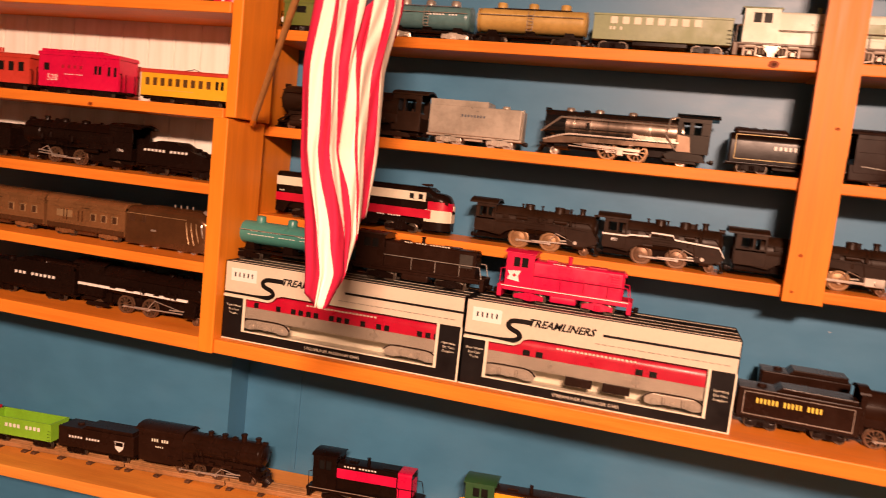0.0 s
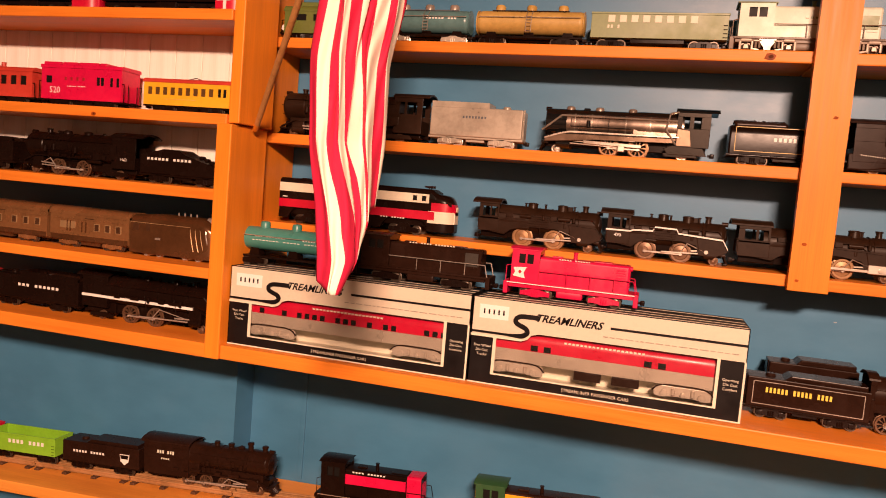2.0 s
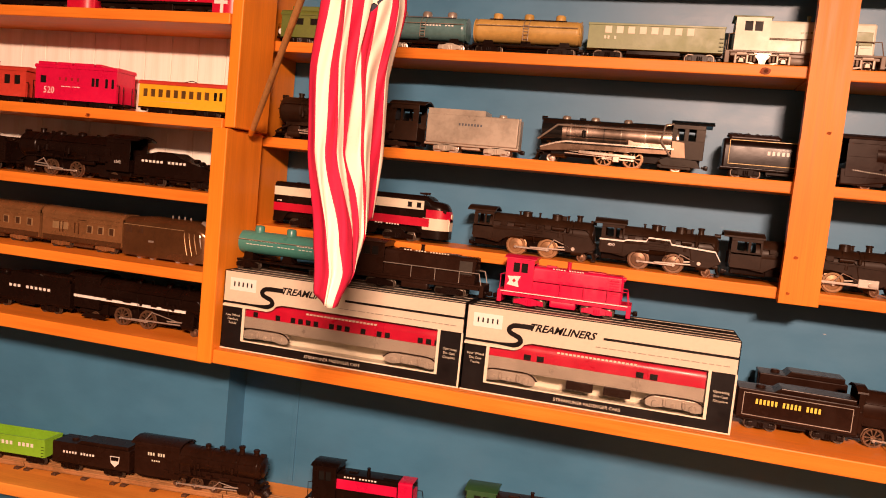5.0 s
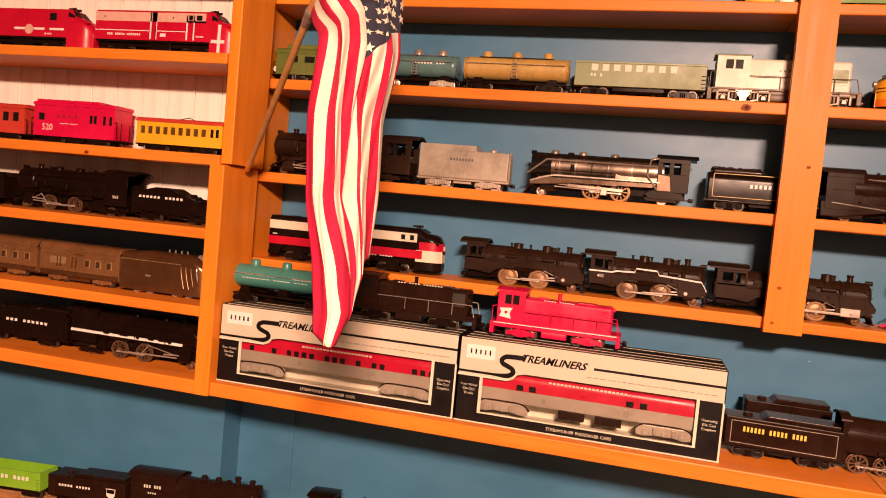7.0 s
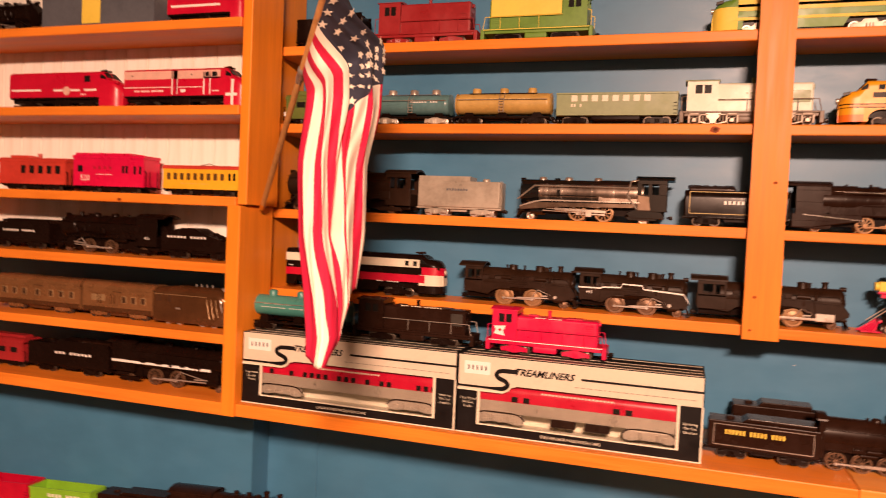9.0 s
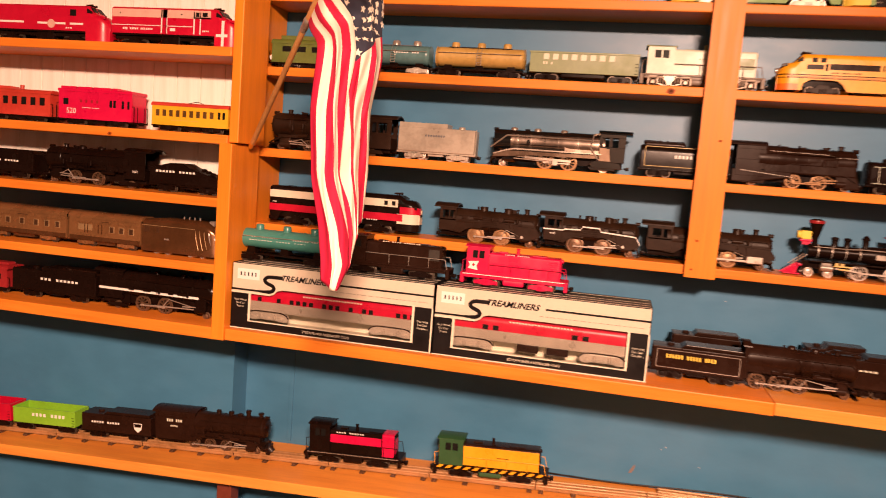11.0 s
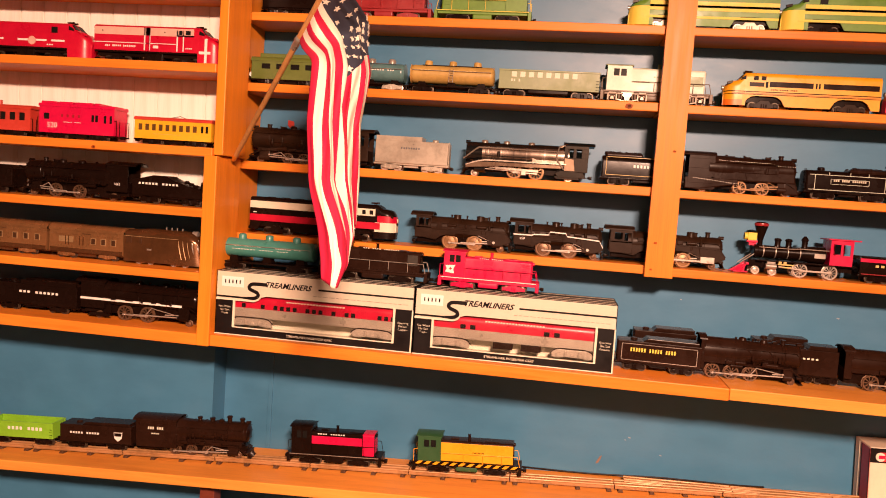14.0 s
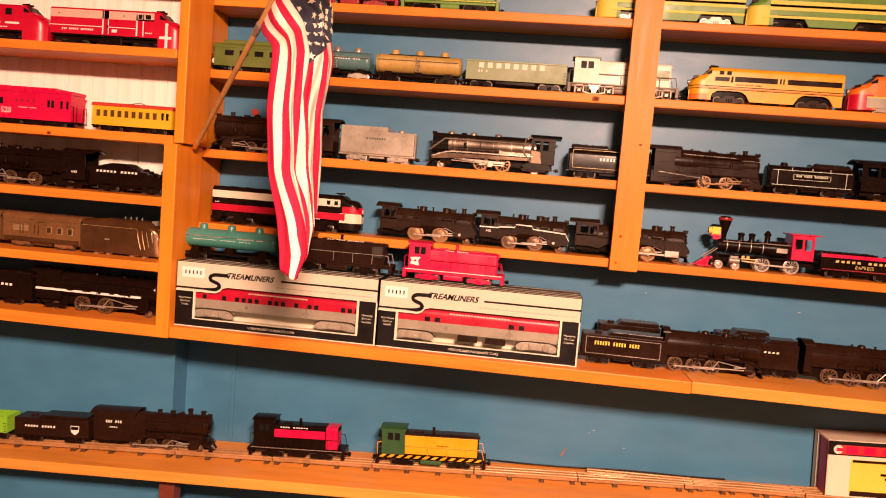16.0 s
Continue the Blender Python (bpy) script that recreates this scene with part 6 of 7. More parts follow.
cab_diesel("streamlined_diesel", "golden yellow toy diesel with thin dark bands", 1.135, 1.472, MY, ZR["a"], -1, GOLD, 0.085, arched=True, nose_len=0.17,
           bands=((BROWNBLK, 0.015, 0.365, 0.625, 0.765), (BROWNBLK, 0.43, 0.71, 0.625, 0.765), (BROWNBLK, 0.745, 0.84, 0.625, 0.735), (ORANGE, 0.0, 0.95, 0.43, 0.455), (BROWNBLK, 0.0, 0.90, 0.475, 0.495), (BROWNBLK, 0.0, 0.90, 0.405, 0.42)),
           windows=((0.785, 0.815, 0.795, 0.90), (0.735, 0.765, 0.795, 0.90), (0.385, 0.395, 0.625, 0.765), (0.405, 0.415, 0.625, 0.765), (0.72, 0.735, 0.60, 0.76)), nose=((BROWNBLK, 0.497, None), (GOLD, 0.472, None), (BROWNBLK, 0.42, None), (GOLD, 0.402, None), (ORANGE, 0.26, None)), words=[((4, 5, 4), 0.30, 0.47, 0.525, 0.575)], ink=BROWNBLK, trucks=CHAR, group="yellow diesels")
cab_diesel("streamlined_diesel", "orange-red toy diesel with a silver lower body", 1.490, 1.82, MY, ZR["a"], -1, ORANGE, 0.086, bands=((SILVER, 0.0, 0.9, 0.16, 0.42), (INKY, 0.0, 0.9, 0.42, 0.45)), nose=((RED, 0.5, None),), trucks=SILVER, skirt=SILVER, arched=True, windows=((0.74, 0.79, 0.7, 0.86),), group="yellow diesels")
# steam row
steam_loco("steam_engine", "dull black toy steam engine with bright side rods", -0.026, 0.300, MY, ZM["b"], -1, 0.096, CHAR, drivers=(0.40, 0.53, 0.66), dr=0.0135, cab=0.19, domes=(0.46, 0.64), stack=0.84, rodmat=STEEL)
tender("tender", "worn silver-grey toy tender with bright trucks", 0.316, 0.500, MY, ZM["b"], -1, 0.086, SILVER, "box", trucks=SILVER, under=SILVER, words=((8,), 0.35, 0.62, 0.52, 0.62), ink=DKGREY)
steam_loco("steam_engine", "gloss black toy steam engine with polished nickel trim", 0.531, 0.842, MY, ZM["b"], -1, 0.090, BLACK_GLOSS, metal=BRIGHT, rodmat=BRIGHT, drivers=(0.40, 0.57), dr=0.0180, cab=0.19, slope=True, shiny=True, domes=(0.45, 0.645, 0.82), stack=0.84, boiler_r=0.0255)
tender("tender", "black toy tender with gold lining and white lettering", 0.873, 1.062, MY, ZM["b"], -1, 0.082, BLACK, "round", trim=GOLDPRINT, words=((5, 7), 0.38, 0.92, 0.36, 0.52), ink=WHITE)
steam_loco("steam_engine", "smooth black toy steam engine with a rounded cab", 1.070, 1.322, MY, ZR["b"], 1, 0.092, BROWNBLK, drivers=(0.48, 0.68), dr=0.0150, cab=0.24, boiler_r=0.028, domes=(0.40, 0.54), stack=0.84, skirted=True, rodmat=BRASSY, wheelmat=BRASSY, closed=True, roof_over=0.016)
tender("tender", "black ribbed toy tender with a gold framed name panel", 1.334, 1.520, MY, ZR["b"], 1, 0.078, BLACK, "round", words=((3, 4, 7), 0.31, 0.69, 0.38, 0.49), ink=CREAM)
bm = B()
for u, a, e in ((1.352, 0.022, 0.057), (1.502, 0.022, 0.057), (1.382, 0.056, 0.063), (1.427, 0.056, 0.063), (1.466, 0.056, 0.063)):
    box(bm, u - 0.0005, u + 0.0005, MY - 0.0279, MY - 0.0255, ZR["b"] + a, ZR["b"] + e)
for a in (0.022, 0.056):
    box(bm, 1.340, 1.514, MY - 0.0278, MY - 0.0255, ZR["b"] + a, ZR["b"] + a + 0.001)
for a, e, q, r_ in ((1.386, 1.468, 0.036, 0.0367), (1.386, 1.468, 0.0475, 0.0482), (1.386, 1.3868, 0.036, 0.0482), (1.4672, 1.468, 0.036, 0.0482)):
    box(bm, a, e, MY - 0.0280, MY - 0.0255, ZR["b"] + q, ZR["b"] + r_)
nyc = [o for o in bpy.data.objects if o.get("label", "").startswith("black ribbed toy tender")][0]
part("lining", bm, GREY, nyc).matrix_parent_inverse = nyc.matrix_basis.inverted()
steam_loco("steam_engine", "black toy steam engine behind a lined tender", 1.532, 1.83, MY, ZR["b"], 1, 0.09, BLACK, cab=0.22)
# lower row
cab_diesel("streamlined_diesel", "black and red toy diesel with cream band and cream nose", -0.004, 0.379, MY, ZM["c"], 1, BLACK, 0.094, bands=((CREAM, 0.0, 0.865, 0.70, 0.89), (RED, 0.0, 0.90, 0.35, 0.53)), arched=True, nose=((RED, 0.72, 0.48), (CREAM, 0.54, 0.29)), nose_len=0.165, fall=(0.10, 0.03), windows=((0.776, 0.80, 0.74, 0.85), (0.826, 0.85, 0.74, 0.85)), trim=CREAM, words=[((4,), 0.02, 0.05, 0.56, 0.60), ((3, 5), 0.6, 0.74, 0.32, 0.36)], group="black and red diesels")
steam_loco("steam_engine", "dusty brown-black toy steam engine with brass-toned drivers", 0.430, 0.672, MY, ZM["c"], 1, 0.084, CHAR, drivers=(0.365, 0.617), dr=0.0178, cab=0.17, domes=(0.42, 0.66), stack=0.84, rodmat=STEEL, cast=True, trailing=False)
steam_loco("steam_engine", "dusty charcoal toy steam engine with a thin white running-board line", 0.676, 0.895, MY, ZM["c"], 1, 0.084, CHAR, drivers=(0.335, 0.62), dr=0.0175, cab=0.2, stripe=WHITE, bent_stripe=True, wheelmat=DRIVER, number="490", domes=(0.46, 0.66), stack=0.82, cast=True, trailing=False)
c = steam_loco("steam_engine", "charcoal toy steam engine with bright cylinder and rods", 0.905, 1.178, MY, ZM["c"], 1, 0.084, CHAR, drivers=(0.40, 0.64), dr=0.0172, cab=0.2, metal=STEEL, rodmat=BRIGHT, domes=(0.5, 0.70), stack=0.84, cast=True, trailing=False)
bm = B()
c.box(bm, c.L * 0.775, c.L * 0.895, -0.0315, -0.0255, 0.0135, 0.0285, 0.0012)
chest = c.part("steam_chest", bm, STEEL, "bright nickel steam chest")
bm = B()
c.cyl(bm, "y", (c.L * 0.845, -0.0322, 0.020), 0.0034, 0.003, 14)
part("chest_cap", bm, BRIGHT, chest)
bm = B()
c.box(bm, c.L * 0.40, c.L * 0.78, -0.0305, -0.0285, 0.0150, 0.0195, 0.0006)
c.part("main_rod", bm, BRIGHT)


def general():
    """The old-time engine: balloon stack, cowcatcher, red cab, brass trim."""
    c = Car("old_time_engine", "black old-time toy engine with red cab and red cowcatcher", 1.190, 1.462, MY, ZR["c"], -1, 0.054, 0, 0, "model locomotive")
    L, w = c.L, 0.054
    zc, br = 0.054, 0.0145
    bm = B()
    c.lathe_x(bm, [(L * 0.24, br * 1.35), (L * 0.36, br * 1.3), (L * 0.44, br), (L * 0.78, br), (L * 0.785, br * 1.06), (L * 0.815, br * 1.06), (L * 0.82, br * 0.8)], 0, zc, 28)
    boiler = c.part("boiler", bm, BLACK)
    bm = B()
    for u in (0.44, 0.54, 0.64, 0.74):
        c.lathe_x(bm, [(L * u - 0.001, br * 1.04), (L * u + 0.001, br * 1.04)], 0, zc, 24)
    c.rod(bm, (L * 0.22, -br * 1.3, zc + 0.012), (L * 0.44, -br * 1.3, zc + 0.012), 0.0012, 6)
    c.rod(bm, (L * 0.44, -br * 1.3, zc + 0.012), (L * 0.52, -br, zc + 0.010), 0.0012, 6)
    c.rod(bm, (L * 0.52, -br * 1.05, zc + 0.010), (L * 0.78, -br * 1.05, zc + 0.010), 0.0010, 6)
    part("boiler_band", bm, STEEL, boiler)
    bm = B()
    c.lathe_z(bm, L * 0.765, 0, [(0.006, zc + br * 0.8), (0.0055, 0.078), (0.0075, 0.086), (0.0135, 0.108), (0.0150, 0.114), (0.0150, 0.118), (0.0115, 0.121), (0.006, 0.1225)], 22)
    st = c.part("smokestack", bm, BLACK)
    bm = B()
    c.lathe_z(bm, L * 0.765, 0, [(0.0153, 0.113), (0.0157, 0.115), (0.0157, 0.118), (0.0153, 0.1195)], 22)
    part("stack_rim", bm, MAROON, st)
    for u in (0.40, 0.53, 0.62):
        bm = B()
        big = u == 0.40
        c.lathe_z(bm, L * u, 0, [(0.008, zc + br * 0.8), (0.0065, zc + br + 0.003), (0.0065, 0.084 if big else 0.080), (0.0085, 0.086 if big else 0.082), (0.0070, 0.090 if big else 0.086), (0.002, 0.096 if big else 0.0875)], 16)
        c.part("dome", bm, BLACK)
    bm = B()
    c.box(bm, L * 0.80, L * 0.875, -0.009, 0.009, 0.078, 0.096, 0.0015)
    c.cyl(bm, "x", (L * 0.885, 0, 0.087), 0.008, 0.008, 16)
    c.part("headlamp", bm, INKY)
    bm = B()
    c.box(bm, L * 0.80, L * 0.86, -0.005, 0.005, 0.066, 0.078)
    c.box(bm, L * 0.79, L * 0.88, -0.007, 0.007, 0.073, 0.078, 0.001)
    c.part("lamp_bracket", bm, HOTRED)
    # cab
    h0, h1 = 0.034, 0.092
    for s in (-1, 1):
        bm = B()
        ya, yb = sorted((s * (w / 2 - 0.002), s * w / 2))
        a, b_ = L * 0.04, L * 0.22
        c.box(bm, a, b_, ya, yb, h0, 0.058)
        c.box(bm, a, b_, ya, yb, 0.083, h1)
        for q0, q1 in ((0, 0.12), (0.45, 0.55), (0.88, 1)):
            c.box(bm, a + (b_ - a) * q0, a + (b_ - a) * q1, ya, yb, 0.058, 0.083)
        c.part("cab_side", bm, HOTRED)
    bm = B()
    c.box(bm, L * 0.205, L * 0.22, -w / 2 + 0.002, w / 2 - 0.002, h0, h1)
    c.box(bm, L * 0.05, L * 0.2, -w / 2 + 0.003, w / 2 - 0.003, h0, 0.05)
    c.part("cab_front", bm, HOTRED)
    bm = B()
    c.slab(bm, [(-0.004, h1), (L * 0.245, h1), (L * 0.245, h1 + 0.003), (-0.004, h1 + 0.003)], -w / 2 - 0.003, w / 2 + 0.003, 0.0008)
    c.part("cab_roof", bm, HOTRED)
    bm = B()
    c.box(bm, 0.0, L * 0.80, -w / 2, w / 2, 0.032, 0.035, 0.0006)
    c.box(bm, L * 0.02, L * 0.86, -0.012, 0.012, 0.018, 0.033)
    c.part("running_board", bm, BLACK)
    for s in (-1, 1):
        for u in (0.20, 0.44):
            c.wheel(L * u, s * 0.0175, 0.0165, STEEL, 12)
        for u in (0.66, 0.80):
            c.wheel(L * u, s * 0.017, 0.0088, STEEL, 0)
        bm = B()
        yo = s * 0.024
        c.slab(bm, [(L * 0.19, 0.0145), (L * 0.45, 0.0145), (L * 0.45, 0.018), (L * 0.19, 0.018)], *sorted((yo, yo - s * 0.002)))
        c.slab(bm, [(L * 0.44, 0.0165), (L * 0.62, 0.020), (L * 0.62, 0.0235), (L * 0.44, 0.0195)], *sorted((yo + s * 0.002, yo)))
        c.part("drive_rod", bm, STEEL)
        bm = B()
        c.cyl(bm, "x", (L * 0.68, s * 0.022, 0.021), 0.0068, L * 0.09, 14, bev=0.001)
        c.box(bm, L * 0.645, L * 0.715, *sorted((s * 0.014, s * 0.025)), 0.026, 0.033, 0.001)
        c.part("cylinder", bm, STEEL)
        bm = B()
        c.rod(bm, (L * 0.80, s * 0.012, 0.05), (L * 0.93, s * 0.012, 0.022), 0.0012, 6)
        c.part("smokebox_brace", bm, STEEL)
    for a, e, q, r_, m_ in ((0.50, 0.63, 0.0255, 0.0285, GOLDPRINT), (0.52, 0.60, 0.0195, 0.0225, GOLDPRINT), (0.56, 0.585, 0.0285, 0.034, GOLDPRINT), (0.60, 0.625, 0.0285, 0.034, GOLDPRINT), (0.245, 0.335, 0.047, 0.058, STEEL)):
        bm = B()
        c.box(bm, L * a, L * e, -0.0285, -0.0255, q, r_, 0.0005) if m_ is GOLDPRINT else c.box(bm, L * a, L * e, -0.0202, -0.017, q, r_, 0.0005)
        c.part("crosshead_guide" if m_ is GOLDPRINT else "firebox_plate", bm, m_)
    bm = B()
    c.slab(bm, [(L * 0.86, 0.024), (L * 0.89, 0.026), (L * 1.0, 0.003), (L * 0.88, 0.003)], -0.003, 0.003)
    for k in range(-5, 6):
        c.rod(bm, (L * 0.875, k * 0.004, 0.024), (L * (1.0 - abs(k) * 0.016), k * 0.0042, 0.003), 0.0016, 6)
    c.box(bm, L * 0.86, L * 0.885, -0.024, 0.024, 0.021, 0.026, 0.001)
    c.slab(bm, [(L * 0.86, 0.002), (L * 0.98, 0.002), (L * 0.98, 0.0045), (L * 0.86, 0.0045)], -0.018, 0.018)
    c.part("cowcatcher", bm, HOTRED)


general()
c = tender("tender", "red and black old-time toy tender with gold lettering", 1.468, 1.66, MY, ZR["c"], -1, 0.060, BLACK, "box", group="tenders")
c.stripe(0.004, c.L - 0.004, 0.0195, 0.0215, MAROON, name="side_rail")
c.stripe(0.0, c.L, 0.048, 0.056, HOTRED, name="side_rail", both=True)
c.letters((5, 5), 0.03, 0.16, 0.036, 0.044, GOLDPRINT, y=-0.0282)
text_part("EXPRESS", c.root, (0.0, -0.0290, 0.029), 0.011, GOLDPRINT)

# ---- on and beside the boxed cars ----
BT = 1.2165 + 0.1525
tank_car("tank_car", "teal blue toy three-dome tank car standing on a carton", -0.034, 0.214, 0.086, BT, TEAL, 0.088, 3, ladder=False, words=[((3, 7), 0.18, 0.46, 0.20, 0.32), ((7, 3), 0.60, 0.86, 0.16, 0.28), ((8, 5, 4), 0.16, 0.74, -0.12, -0.04)])
switcher("diesel_switcher", "black toy diesel switcher with thin silver hand rails", 0.225, 0.487, 0.092, BT, 1, BROWNBLK, 0.088, under=BROWNBLK, rail=STEEL, hood_band=(SMOKE, 0.83, 0.97, 0.34, 0.86), trucks=BLACK, words=[((3, 4, 7), 0.40, 0.74, 0.80, 0.855)], ink=CREAM, hood_h=0.86, doors=0)
c = switcher("diesel_switcher", "bright red toy diesel switcher with a white pennant emblem", 0.516, 0.747, 0.090, BT, 1, HOTRED, 0.090, under=HOTRED, rail=HOTRED, trim=WHITE, trucks=HOTRED, words=[((5, 6), 0.40, 0.64, 0.735, 0.775)], flag_mark=True, hood_h=0.84)


def carton(name, label, x0, x1, windows):
    """A printed display carton with a cut-out window, and the passenger coach that shows inside."""
    W, Hh, D = x1 - x0, 0.1515, 0.118
    root = thing(name, label, "carton", pose((x0 + x1) / 2, 0.021, 1.2168, 0, 0, 0), "boxed train cars")
    def U(u):
        return -W / 2 + u * W
    def V(v):
        return Hh * (1 - v)
    t = 0.0016
    wl, wr, wt, wb = 0.098, 0.905, 0.345, 0.865
    bm = B()
    box(bm, U(0), U(1), D - t, D, 0, Hh, 0.0004)
    box(bm, U(0), U(0) + t, 0.0, D - t, 0, Hh)
    box(bm, U(1) - t, U(1), 0.0, D - t, 0, Hh)
    box(bm, U(0) + t, U(1) - t, 0.0, D - t, 0, t)
    part("side_panel", bm, CARD_BLACK, root)
    bm = B()
    box(bm, U(0), U(1), 0.0, D, Hh, Hh + t, 0.0005)
    top = part("lid", bm, CARD_BLACK, root)
    bm = B()
    for i, (a, b_) in enumerate(((0.003, 0.008), (0.030, 0.033), (0.058, 0.062), (0.098, 0.104))):
        box(bm, U(0.02), U(0.995), a, b_, Hh + t - 0.0002, Hh + t + 0.0004)
    part("lid_print", bm, CARD, top)
    # front card round the window
    bm = B()
    def fr(b, u0, u1, v0, v1, y0=0.0, y1=t):
        box(b, U(u0), U(u1), y0, y1, V(v1), V(v0))
    fr(bm, 0, 1, 0.0, wt)
    fr(bm, 0.0, wl, wt, 0.45)
    slab(bm, [(U(wl), V(wt)), (U(0.262), V(wt)), (U(0.235), V(0.37)), (U(0.222), V(0.42)), (U(0.205), V(0.445)), (U(wl), V(0.45))], 0.0, t)
    front = part("front_card", bm, CARD, root)
    bm = B()
    fr(bm, 0.0, wl, 0.45, 1.0)
    fr(bm, wr, 1.0, wt, 1.0)
    fr(bm, wl, wr, wb, 1.0)
    part("lower_card", bm, CARD_BLACK, root)
    bm = B()
    fr(bm, wl - 0.008, wl + 0.004, 0.45, wb + 0.012, -0.0008, 0.0004)
    fr(bm, wl + 0.004, wr + 0.008, wb - 0.004, wb + 0.012, -0.0008, 0.0004)
    fr(bm, wr - 0.003, wr + 0.008, wt - 0.01, wb - 0.004, -0.0008, 0.0004)
    fr(bm, 0.0, 0.2, 0.425, 0.45, -0.0007, 0.0003)
    fr(bm, 0.993, 1.0, wt, 0.985, -0.0007, 0.0003)
    fr(bm, 0.0, 1.0, 0.985, 1.0, -0.0007, 0.0003)
    part("window_border", bm, CREAM, front)
    # road-like S and the printed lines
    bm = B()
    key = [(0.0, 0.395), (0.10, 0.395), (0.165, 0.395), (0.200, 0.388), (0.219, 0.345), (0.212, 0.300), (0.194, 0.276), (0.176, 0.250), (0.171, 0.210), (0.184, 0.172), (0.210, 0.162), (0.262, 0.162)]
    pts = []
    for i in range(len(key) - 1):
        p0, p1, p2, p3 = (Vector(key[min(max(q, 0), len(key) - 1)]) for q in (i - 1, i, i + 1, i + 2))
        for k in range(6):
            t_ = k / 6
            p = 0.5 * ((2 * p1) + (p2 - p0) * t_ + (2 * p0 - 5 * p1 + 4 * p2 - p3) * t_ ** 2 + (3 * p1 - p0 - 3 * p2 + p3) * t_ ** 3)
            pts.append((U(p.x), V(p.y)))
    pts.append((U(0.262), V(0.162)))
    ribbon(bm, pts, [0.0021 if i < 9 else min(0.0042, 0.0021 + 0.0003 * (i - 9)) for i in range(len(pts))], -0.0007, 0.0003)
    part("printed_road", bm, CARD_BLACK, front)
    bm = B()
    fr(bm, 0.525, 0.998, 0.158, 0.184, -0.0007, 0.0003)
    part("printed_line", bm, CARD_BLACK, front)
    text_part("TREAMLINERS", root, (U(0.368), -0.0008, V(0.163)), 0.0180, CARD_BLACK, shear=0.35, name="title_lettering", width=1.0, bold=0.0003)
    text_part("TREAMLINERS", root, (U(0.368) + 0.0007, -0.0010, V(0.163) + 0.0004), 0.0180, CARD_BLACK, shear=0.35, name="title_lettering", width=1.0, bold=0.0003)
    bm = B()
    fr(bm, 0.028, 0.142, 0.075, 0.235, -0.0005, 0.0003)
    part("maker_badge", bm, WHITE, front)
    bm = B()
    for q in range(5):
        fr(bm, 0.044 + 0.019 * q, 0.050 + 0.019 * q, 0.125, 0.182, -0.0009, -0.0004)
    part("badge_mark", bm, CARD_BLACK, front)
    bm = B()
    u = 0.50
    rng = random.Random(3)
    while u < 0.965:
        d = rng.choice((0.012, 0.018, 0.026, 0.03))
        fr(bm, u, min(u + d, 0.97), 0.266, 0.276, -0.0006, 0.0002)
        u += d + 0.006
    part("small_print", bm, SILVER, front)
    text_part("STREAMLINER PASSENGER CARS", root, (U(0.49), -0.0006, V(0.935)), 0.0078, CREAM, name="caption")
    for uu, lines in ((0.049, ("Four Wheel", "Die Cast", "Trucks")), (0.953, ("Operating", "Die Cast", "Couplers"))):
        for i, s in enumerate(lines):
            text_part(s, root, (U(uu), -0.0006, V(0.555 + 0.05 * i)), 0.0062, CREAM, name="side_caption")
    # inside: tray and coach
    bm = B()
    box(bm, U(0.05), U(0.95), 0.060, 0.063, 0.004, Hh - 0.004)
    box(bm, U(0.05), U(0.95), 0.008, 0.060, 0.004, 0.012)
    part("tray", bm, CREAM, root)
    cz = 0.026
    bm = B()
    secs = [[(x, yy + 0.034, zz) for yy, zz in rounded(0.050, 0.098, 6, 0.016, 0.044)] for x in (U(0.07), U(0.935))]
    loft(bm, secs)
    coach_ob = part("boxed_coach", bm, COACHSILVER, root, "silver passenger coach with a red window band")
    bm = B()
    secs = [[(x, yy * 1.03 + 0.034, zz + 0.0006) for yy, zz in rounded(0.050, 0.098, 6, 0.016, 0.066)] for x in (U(0.068), U(0.937))]
    loft(bm, secs)
    part("red_band", bm, RED, coach_ob)
    bm = B()
    for a, b_ in windows:
        box(bm, U(a), U(b_), 0.0078, 0.010, 0.0675, 0.0775)
    part("coach_window", bm, GLASS_DARK, coach_ob)
    bm = B()
    for i in range(4):
        box(bm, U(0.07), U(0.935), 0.0084, 0.010, 0.047 + i * 0.0045, 0.0482 + i * 0.0045)
    part("fluting", bm, COACHSILVER, coach_ob)
    bm = B()
    u = 0.36
    while u < 0.66:
        box(bm, U(u), U(u + 0.010), 0.0080, 0.010, 0.087, 0.090)
        u += 0.015
    part("coach_lettering", bm, CREAM, coach_ob)
    for uc in (0.185, 0.80):
        bm = B()
        slab(bm, [(U(uc - 0.100), 0.024), (U(uc - 0.104), 0.037), (U(uc - 0.090), 0.0415), (U(uc + 0.090), 0.0415), (U(uc + 0.104), 0.037), (U(uc + 0.100), 0.024), (U(uc + 0.075), 0.0215), (U(uc + 0.035), 0.026), (U(uc - 0.035), 0.026), (U(uc - 0.075), 0.0215)], 0.011, 0.016, 0.0008)
        truck_ob = part("coach_truck", bm, COACHSILVER, coach_ob)
        for k in (-0.066, 0.0, 0.066):
            bm = B()
            cyl(bm, "y", (U(uc + k), 0.0105, 0.0285), 0.0062 if k else 0.0045, 0.004, 16, bev=0.001)
            cyl(bm, "y", (U(uc + k), 0.0082, 0.0285), 0.0024, 0.002, 10)
            part("journal", bm, COACHSILVER, truck_ob)
        for k in (-0.034, 0.034):
            bm = B()
            cyl(bm, "z", (U(uc + k), 0.0102, 0.0325), 0.0032, 0.011, 10, bev=0.0008)
            part("spring", bm, COACHSILVER, truck_ob)
        bm = B()
